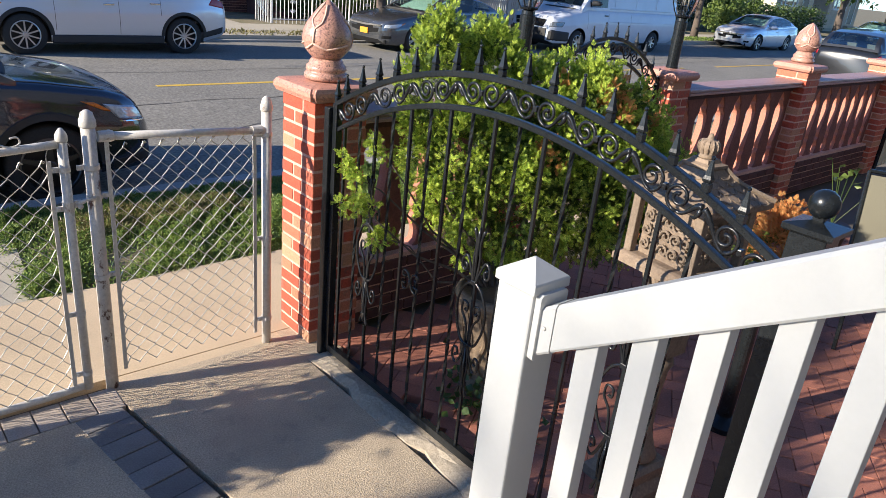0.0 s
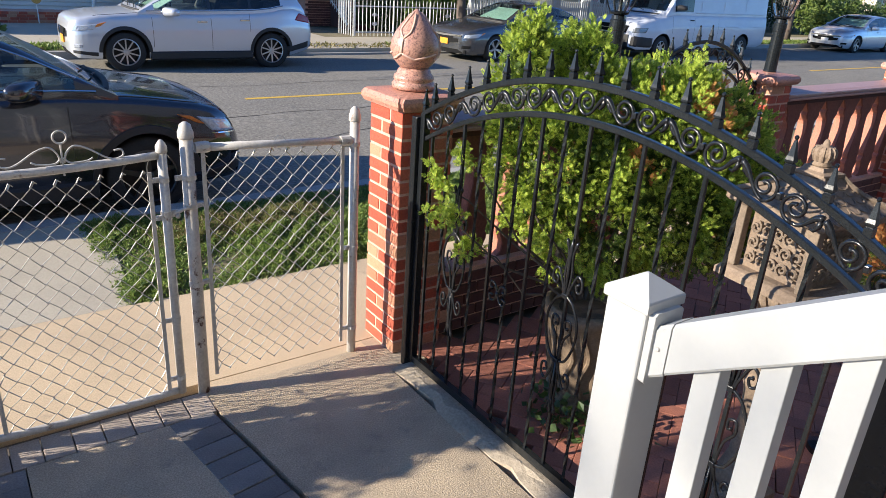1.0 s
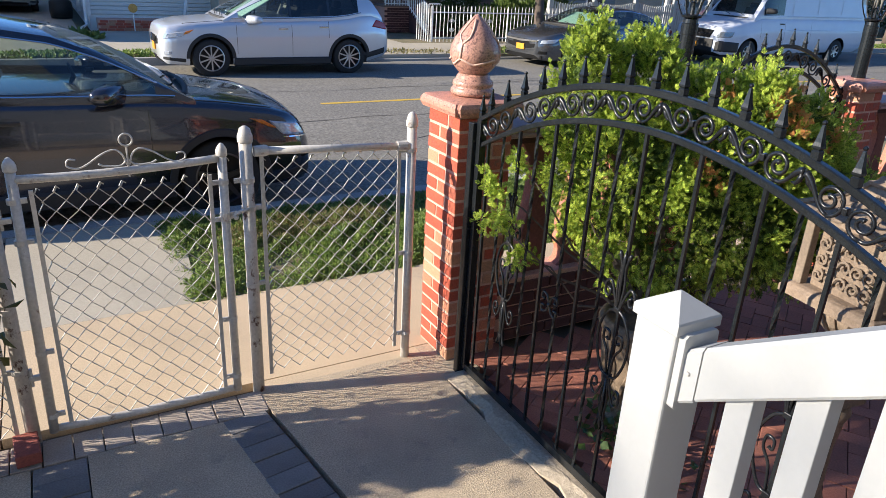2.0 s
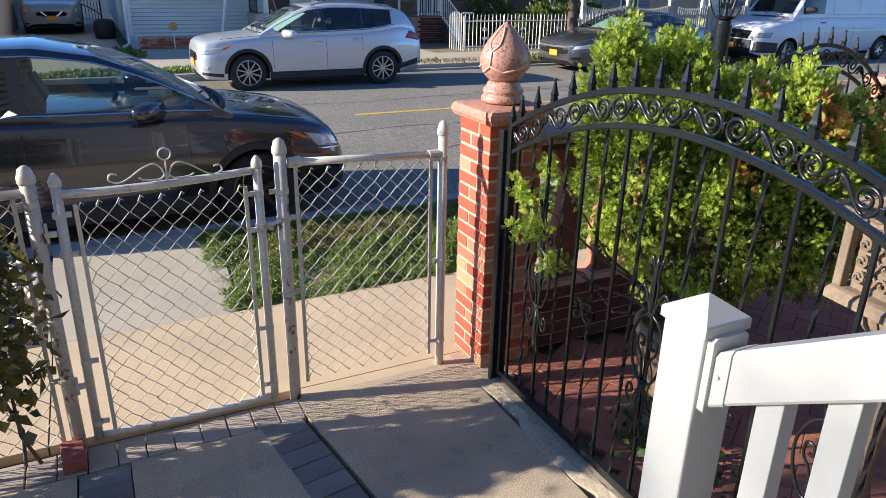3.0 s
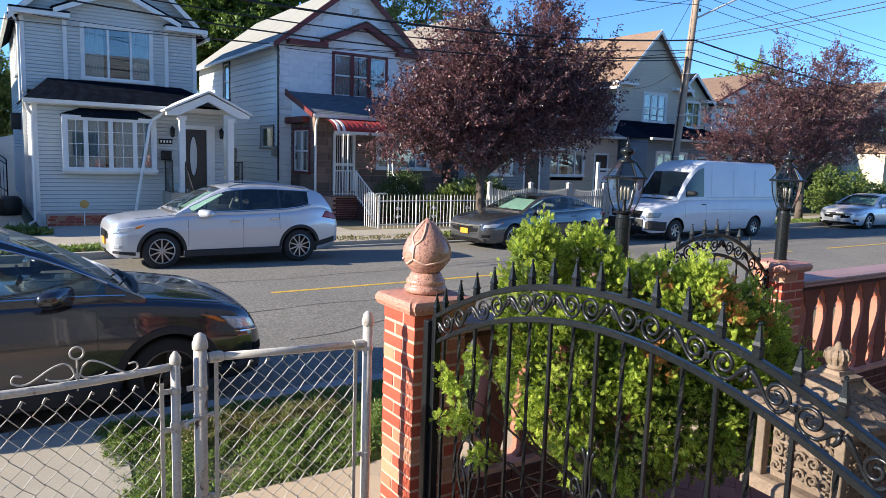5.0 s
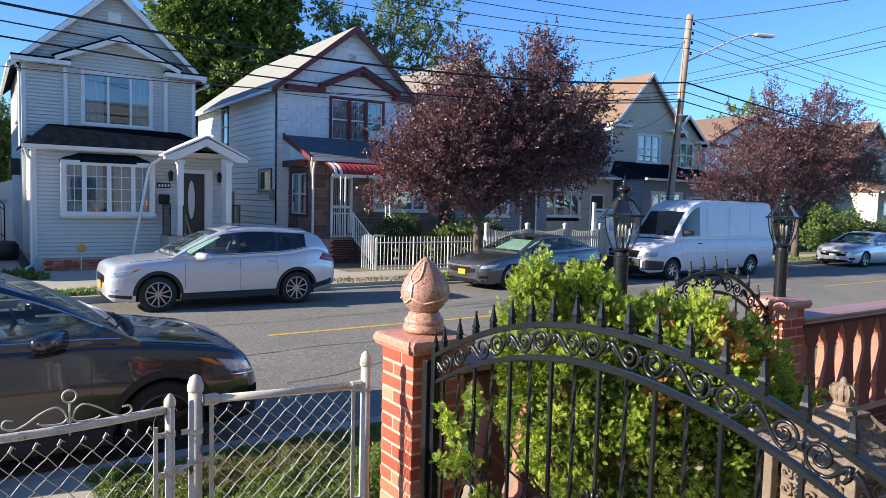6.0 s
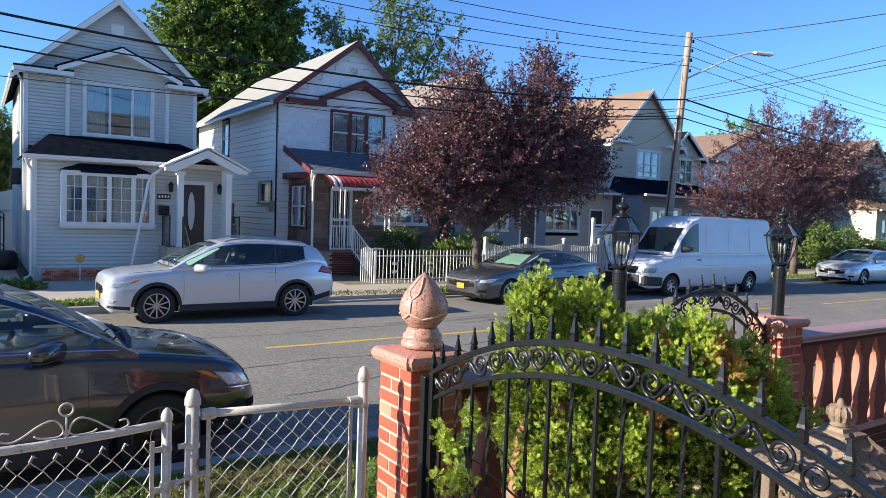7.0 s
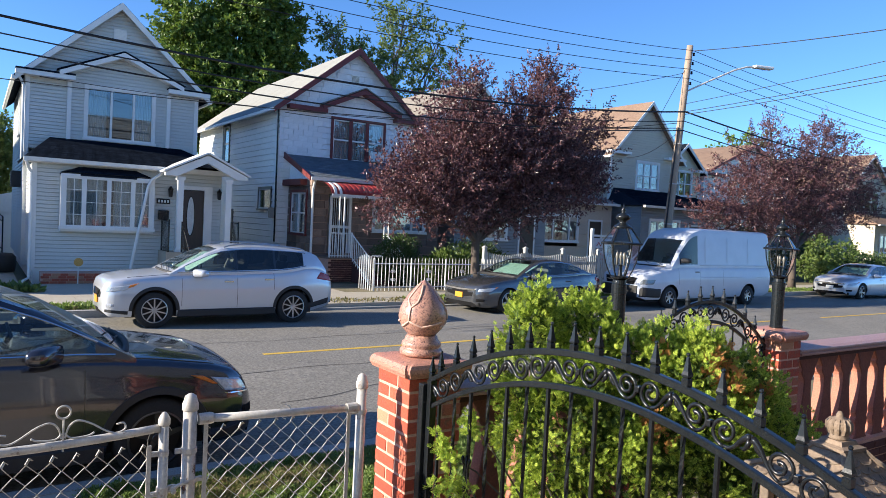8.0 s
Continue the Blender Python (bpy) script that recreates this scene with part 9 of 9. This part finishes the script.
# ---------------------------------------------------------------- fences across the street
def iron_fence():
    ob = thing("white_iron_fence", "white painted iron fence with pointed bars and scroll panels", "fence", (10.35, 19.4, 0.0))
    L, n = 5.9, 44
    for z in (0.12, 0.86):
        part("rail", box(B(), 0, L, -0.012, 0.012, z - 0.015, z + 0.015), M["white_paint"], ob)
    for i in range(n + 1):
        x = L * i / n
        heavy = i % 10 == 0
        part("post" if heavy else "bar", tube(B(), [(x, 0, 0), (x, 0, 1.0), (x, 0, 1.06)], [0.024 if heavy else 0.009, 0.024 if heavy else 0.009, 0.003], 6), M["white_paint"], ob)
    for i in (5, 15, 25, 35):
        x = L * i / n
        for s in (-1, 1):
            for q, z in ((1, 0.62), (-1, 0.36)):
                pts = spiral((x + s * 0.055, z), 0.05, 0.012, radians(90 * q), s * q * 1.4, 14)
                part("scroll", tube(B(), [(p[0], -0.01, p[1]) for p in pts], 0.009, 5), M["white_paint"], ob)
    # the gate at its end
    for s in range(7):
        part("gate_bar", tube(B(), [(-0.05, 0.15 * s, 0), (-0.05, 0.15 * s, 1.02 + 0.1 * math.sin(s * math.pi / 6))], 0.012, 6), M["white_paint"], ob)
    for i in range(5):
        part("gate_scroll", tube(B(), [(-0.05 + 0.12 * i * 0.5 + 0.09 * math.cos(a), 0, 1.06 + 0.05 * math.sin(a)) for a in [math.pi * k / 8 for k in range(9)]], 0.009, 5), M["white_paint"], ob)
    return ob


iron_fence()


def picket_fence():
    ob = thing("picket_fence", "white vinyl picket fence with a scalloped top", "fence", (14.9, 19.75, 0.0))
    L = 7.5
    for z in (0.3, 0.95):
        part("rail", box(B(), 0, L, 0.0, 0.03, z - 0.04, z + 0.04), M["vinyl"], ob)
    n = 72
    for i in range(n + 1):
        x = L * i / n
        if i % 18 == 0:
            po = part("post", box(B(), x - 0.06, x + 0.06, -0.05, 0.07, 0, 1.42), M["vinyl"], ob)
            part("post_cap", square_stack(B(), (x, 0.01, 1.42), [(0.08, 0), (0.08, 0.03), (0.01, 0.09)]), M["vinyl"], po)
        else:
            h = 1.32 - 0.14 * math.sin(math.pi * (i % 18) / 18)
            part("picket", prism(B(), [(x - 0.034, 0.08), (x + 0.034, 0.08), (x + 0.034, h - 0.04), (x, h), (x - 0.034, h - 0.04)], -0.022, -0.002, "y"), M["vinyl"], ob)
    return ob


picket_fence()


def sale_sign():
    """A banner on a post; its lettering cannot be read and is left as bars."""
    ob = thing("sale_sign", "white banner sign with a roof emblem on a white post", "sign", (20.3, 19.9, 0.0))
    part("post", box(B(), -0.06, 0.06, -0.05, 0.05, 0, 2.3), M["white_paint"], ob)
    part("arm", box(B(), -0.06, 1.25, -0.03, 0.03, 1.98, 2.06), M["white_paint"], ob)
    ban = part("banner", box(B(), 0.12, 1.2, -0.012, 0.012, 0.95, 1.92), M["canvas_white"], ob)
    for a, b in ((0.25, 0.50), (0.45, 0.72)):
        m = (a + b) / 2
        part("emblem", prism(B(), [(a, 1.62), (m, 1.78), (b, 1.62), (b - 0.03, 1.60), (m, 1.73), (a + 0.03, 1.60)], -0.018, -0.013, "y"), M["ink_red"] if a < 0.3 else M["ink_black"], ban)
    fc = bpy.data.curves.new("wording", "FONT")
    fc.body, fc.size, fc.extrude = "For Sale", 0.17, 0.002
    fc.materials.append(M["ink_red"])
    words = new("wording", fc)
    words.parent = ban
    words.matrix_local = pose(0.2, -0.016, 1.20, 90, 0, 0)
    for i, (x0, x1, z, h) in enumerate(((0.22, 0.62, 1.48, 0.035), (0.25, 0.58, 1.42, 0.025), (0.2, 0.9, 1.05, 0.07))):
        part("text_bar", box(B(), x0, x1, -0.017, -0.013, z, z + h), M["ink_black"] if i < 2 else M["ink_red"], ban)
    part("dark_panel", box(B(), 0.88, 1.12, -0.017, -0.013, 1.05, 1.65), M["ink_black"], ban)
    return ob


sale_sign()


# ---------------------------------------------------------------- utility pole, street light, cables
POLE = Vector((21.2, 17.2, 0))
POLE_TOP = Vector((22.1, 17.2, 9.3))


def up_pole(z):
    return POLE.lerp(POLE_TOP, z / 9.3)


pole = thing("utility_pole", "leaning weathered wooden utility pole with a street light arm", "utility pole", tuple(POLE))
part("shaft", tube(B(), [up_pole(z) - POLE for z in (-0.3, 2, 4, 6, 8, 9.3)], [0.165, 0.155, 0.145, 0.135, 0.125, 0.12], 14), M["pole_wood"], pole, smooth=True)
arm0 = up_pole(7.55) - POLE
part("lamp_arm", tube(B(), [arm0, arm0 + Vector((0.9, -0.4, 0.50)), arm0 + Vector((1.8, -0.8, 0.98)), arm0 + Vector((2.3, -1.0, 1.16)), arm0 + Vector((2.7, -1.12, 1.2))], 0.035, 8), M["galvanised"], pole)
head = part("lamp_head", box(B(), -0.42, 0.42, -0.14, 0.14, -0.05, 0.06, 0.04), M["white_paint"], pole, "pale street light head")
head.matrix_local = Matrix.Translation(arm0 + Vector((2.98, -1.22, 1.2))) @ pose(0, 0, 0, 0, 0, -19)
part("lens", lathe(B(), [(0.10, -0.06), (0.08, -0.10), (0.0, -0.115)], (0.05, 0, 0), 12), M["lamp_glass"], head)
for z in (7.9, 8.3, 8.65, 9.0):
    q = up_pole(z) - POLE
    part("insulator", lathe(B(), [(0.025, -0.06), (0.05, -0.05), (0.03, 0.0), (0.05, 0.03), (0.02, 0.06), (0.0, 0.065)], tuple(q + Vector((0.17, -0.08, 0))), 10), M["iron"], pole)
part("riser", tube(B(), [up_pole(z) - POLE + Vector((-0.17, -0.05, 0)) for z in (0.1, 3, 6.2)], 0.03, 6), M["black_plastic"], pole)
for z in (2.6, 4.1, 5.6):
    q = up_pole(z) - POLE
    part("strap", lathe(B(), [(0.155, -0.02), (0.165, -0.02), (0.165, 0.02), (0.155, 0.02)], tuple(q), 14), M["galvanised"], pole)


def cable(a, b, sag, r=0.012, n=26, label="black overhead cable along the street"):
    a, b = Vector(a), Vector(b)
    pts = [a.lerp(b, i / n) - Vector((0, 0, sag * 4 * (i / n) * (1 - i / n))) for i in range(n + 1)]
    ob = part("overhead_cable", tube(B(), pts, r, 5), M["cable"], None, label)
    return tagged(ob, category="cable", group="overhead cables")


FAR_LEFT = Vector((-8.0, 17.2, 0))
FAR_RIGHT = Vector((66.0, 17.2, 0))
for z, s, r in ((9.1, 0.8, 0.011), (8.75, 0.8, 0.011), (8.4, 0.8, 0.011), (8.05, 0.8, 0.011), (6.80, 1.0, 0.030), (6.45, 1.0, 0.016), (6.1, 0.95, 0.020)):
    q = up_pole(z) + Vector((0, -0.15, 0))
    cable(FAR_LEFT + Vector((0, 0, z)), q, s, r)
    cable(q, FAR_RIGHT + Vector((0, 0, z - 0.2)), s, r)
# service drops to the houses and to this side of the street
for a, b, s, r in ((up_pole(8.3), (12.9, 25.5, 7.2), 0.5, 0.010), (up_pole(6.4), (9.6, 25.6, 6.1), 0.45, 0.013), (up_pole(6.2), (1.6, 26.3, 6.3), 0.5, 0.012), (up_pole(6.1), (28.0, 25.3, 6.1), 0.3, 0.012),
                   (up_pole(9.1), (20.4, 2.0, 7.95), 0.25, 0.014), (up_pole(7.1), (21.3, 2.0, 8.15), 0.1, 0.010), (up_pole(6.8), (21.3, 2.0, 7.7), 0.15, 0.012), (up_pole(6.7), (21.3, 2.0, 7.6), 0.2, 0.012), (up_pole(6.2), (-6.0, 26.4, 6.2), 0.6, 0.014)):
    cable(a, b, s, r, label="black service cable between pole and house")
guy = part("guy_wire", tube(B(), [up_pole(8.6), up_pole(6.3) + Vector((-1.1, 0.2, 0))], 0.01, 5), M["cable"])
tagged(guy, "thin black bracing wire on the utility pole", "cable")


# ---------------------------------------------------------------- small things across the street
planter_wall = thing("brick_planter", "low red-brick planter in front of the grey house", "planter", (1.5, 22.35, 0.0))
me = bpy.data.meshes.new("brick")
bm = box(B(), -0.1, 0.1, -0.05, 0.05, -0.032, 0.032)
bm.to_mesh(me)
bm.free()
me.materials.append(M["brick"])
part("core", box(B(), 0.02, 2.18, 0.02, 0.8, 0, 0.29), M["mortar"], planter_wall)
for j in range(4):
    for i in range(10):
        o = new("brick", me)
        o.parent = planter_wall
        o.matrix_local = pose(0.11 + i * 0.215 + (0.05 if j % 2 else 0), 0.05, 0.035 + j * 0.073)
stick = thing("yard_marker", "orange disc on a thin white stake", "marker", (2.42, 22.25, 0.0))
part("stake", tube(B(), [(0, 0, 0), (0, 0, 0.55)], 0.014, 6), M["white_paint"], stick)
part("disc", lathe(B(), [(0.0, -0.01), (0.12, -0.01), (0.12, 0.01), (0.0, 0.01)], (0, 0, 0), 20), M["orange_ball"], stick).matrix_local = pose(0, -0.02, 0.62, 90, 0, 0)
bag = thing("black_bin", "round black plastic bin lying in the driveway", "bin", (0.75, 26.2, 0.0))
part("drum", lathe(B(), [(0.0, 0), (0.30, 0.02), (0.34, 0.25), (0.32, 0.5), (0.22, 0.6), (0.0, 0.62)], seg=18), M["black_plastic"], bag, smooth=True)
# behind the driveway: a stucco garage, a white fence, an arched iron gate and a brick house
garage = thing("garage", "tan stucco garage along the driveway, in shade", "garage", (-6.0, 22.0, 0.0))
part("wall", box(B(), 0, 3.98, 0, 9.5, -0.1, 3.1), M["tan_stucco"], garage)
part("roof", box(B(), -0.1, 4.08, -0.1, 9.6, 3.1, 3.25), M["dark_roof"], garage)
part("downpipe", tube(B(), [(4.02, 9.2, 0), (4.02, 9.2, 3.0)], 0.04, 8), M["white_paint"], garage)
fence = thing("white_fence", "white panel fence with a lattice top behind the driveway", "fence", (-2.6, 33.8, 0.0))
for i in range(3):
    x = i * 0.62
    pan = part("panel", box(B(), x, x + 0.60, 0, 0.04, 0.05, 1.75), M["vinyl"], fence)
    for k in range(6):
        for q in (-1, 1):
            part("lattice", tube(B(), [(x + 0.05 + k * 0.09, 0.02, 1.76 if q > 0 else 2.12), (x + 0.14 + k * 0.09 if k < 5 else x + 0.58, 0.02, 2.12 if q > 0 else 1.76)], 0.014, 4), M["vinyl"], pan)
    part("post", box(B(), x - 0.05, x + 0.01, -0.03, 0.07, 0, 2.2), M["vinyl"], fence)
back = thing("white_shed", "white shed wall behind the iron gate", "shed", (-0.4, 37.0, 0.0))
part("wall", box(B(), 0, 2.0, 0, 1.5, -0.1, 1.75), M["white_siding"], back)
part("lean_roof", prism(B(), [(0.5, 1.75), (2.1, 1.75), (2.1, 2.75), (0.9, 2.45)], -0.1, 1.6, "y"), M["white_siding"], back)
dg = thing("driveway_gate", "black arched iron double gate across the driveway", "gate", (-1.36, 33.5, 0.0))
gw = 2.25


def gate_top(x):
    return 2.12 - 0.50 * ((x - gw / 2) / (gw / 2)) ** 2


for x in (0.0, gw / 2 - 0.03, gw / 2 + 0.03, gw):
    part("stile", box(B(), x - 0.025, x + 0.025, -0.025, 0.025, 0.05, gate_top(x)), M["iron"], dg)
for dz in (0.0, 0.20, 1.3):
    part("arch", tube(B(), [(gw * i / 20, 0, max(0.12, gate_top(gw * i / 20) - dz)) for i in range(21)], 0.022, 6), M["iron"], dg)
for i in range(1, 20):
    x = gw * i / 20
    part("bar", tube(B(), [(x, 0, 0.1), (x, 0, gate_top(x) - 0.2)], 0.012, 5), M["iron"], dg)
for i in range(18):
    x = gw * (i + 1) / 19
    part("ornament", tube(B(), [(x + 0.05 * math.cos(a), 0, gate_top(x) - 0.10 + 0.06 * math.sin(a)) for a in [2 * math.pi * k / 10 for k in range(10)]], 0.012, 4, True), M["white_paint"], dg)
bh = thing("brick_house", "dark red brick house with white windows beyond the driveway", "house", (-10.0, 58.0, 0.0), "houses across the street")
part("wall", box(B(), 0, 9.3, 0, 8, 0, 4.6), M["wine_brick"], bh)
part("side_wing", box(B(), 9.31, 10.6, 0.3, 8, 0, 4.3), M["tan_stucco"], bh)
part("roof", tidy(prism(B(), [(-0.4, 4.6), (10.9, 4.3), (6.5, 6.0), (2.5, 6.0)], -0.3, 8.2, "y")), M["brown_roof"], bh)
for x, z in ((7.4, 3.2), (5.0, 3.2), (8.2, 1.2), (9.7, 2.9), (9.7, 1.0)):
    window(bh, x, 0 if x < 9 else 0.3, z, 0.75, 0.95, bars=(0.5,), trim=0.09)
car("old_suv", "older pale green-grey SUV parked in the driveway", (-0.75, 27.8, 0.02), 90, dict(SUV, paint="sage_paint", glass="tinted_glass", rails=(2.3, 4.1)))
hyd = thing("fire_hydrant", "small pale fire hydrant on the far pavement", "hydrant", (34.0, 17.3, 0.0))
part("barrel", lathe(B(), [(0.13, 0), (0.13, 0.05), (0.09, 0.07), (0.09, 0.45), (0.12, 0.47), (0.10, 0.55), (0.04, 0.62), (0.0, 0.64)], seg=14), M["tan_stucco"], hyd, smooth=True)
part("nozzle", lathe(B(), [(0.05, -0.14), (0.05, 0.14)], (0, 0, 0), 10), M["tan_stucco"], hyd).matrix_local = pose(0, 0, 0.36, 90, 0, 0)


# ---------------------------------------------------------------- pavers, last
def paver_mesh(name, lx, ly, lz, mat):
    bm = box(B(), -lx / 2, lx / 2, -ly / 2, ly / 2, -lz, 0, 0.004)
    m = bpy.data.meshes.new(name)
    bm.to_mesh(m)
    bm.free()
    m.materials.append(mat)
    return m


rng = random.Random(77)
edging = thing("paver_edging", "rows of grey and tan concrete pavers edging the yard", "paving", (0, 0, 0), kind="structure")
strip = paver_mesh("paver", 0.214, 0.1185, 0.06, M["grey_paver"])
for i in range(40):
    o = new("paver", strip)
    o.parent = edging
    o.matrix_local = pose(0.680 + 0.155 * 0.123 * i + rng.uniform(-0.002, 0.002), 3.07 - 0.123 * i, 0.002 + rng.uniform(-0.003, 0.003), rng.uniform(-0.4, 0.4), rng.uniform(-0.4, 0.4), 8.8 + rng.uniform(-0.6, 0.6))
tan = paver_mesh("paver", 0.122, 0.19, 0.06, M["tan_paver"])
for i in range(34):
    x = 0.74 - 0.127 * i
    o = new("paver", tan)
    o.parent = edging
    o.matrix_local = pose(x, 3.215 + rng.uniform(-0.003, 0.003), 0.002 + rng.uniform(-0.003, 0.003), 0, 0, rng.uniform(-1, 1))
for j in range(20):
    o = new("paver", strip)
    o.parent = edging
    o.matrix_local = pose(-0.145, 3.05 - 0.123 * j, 0.002 + rng.uniform(-0.003, 0.003), 0, 0, rng.uniform(-0.6, 0.6))

patio = thing("patio_paving", "red-brown herringbone brick paving of the patio", "paving", (0, 0, 0), kind="structure")
red = paver_mesh("paver", 0.198, 0.098, 0.06, M["red_paver"])
a45 = radians(32)
far_p = B()
made = 0
spots = []
for i in range(-60, 61):
    for j in range(-40, 41):
        for k in range(2):
            # herringbone: pairs of one lying and one standing paver, stepping diagonally
            bu, bv = i * 0.1 + j * 0.2, i * 0.1 - j * 0.2
            cu, cv, turn = (bu + 0.1, bv + 0.05, 0) if k == 0 else (bu + 0.05, bv + 0.2, 90)
            x, y = 3.4 + cu * math.cos(a45) - cv * math.sin(a45), 1.2 + cu * math.sin(a45) + cv * math.cos(a45)
            if 1.98 < x < 7.5 and -0.8 < y < 3.2:
                spots.append(((x - 2.2) ** 2 + (y - 1.6) ** 2, x, y, turn))
spots.sort()
for d2, x, y, turn in spots:
    z = 0.0 + rng.uniform(-0.003, 0.003)
    ang = math.degrees(a45) + turn
    if made < 300:
        o = new("paver", red)
        o.parent = patio
        o.matrix_local = pose(x, y, z, rng.uniform(-0.6, 0.6), rng.uniform(-0.6, 0.6), ang)
        made += 1
    else:
        c, s = math.cos(radians(ang)), math.sin(radians(ang))
        top_ = [far_p.verts.new((x + px * c - py * s, y + px * s + py * c, z)) for px, py in ((-0.098, -0.048), (0.098, -0.048), (0.098, 0.048), (-0.098, 0.048))]
        low_ = [far_p.verts.new((q.co.x, q.co.y, z - 0.04)) for q in top_]
        far_p.faces.new(top_)
        for n_ in range(4):
            far_p.faces.new((top_[n_], low_[n_], low_[(n_ + 1) % 4], top_[(n_ + 1) % 4]))
tagged(part("pavers_beyond", far_p, M["red_paver"], patio), kind="stuff")
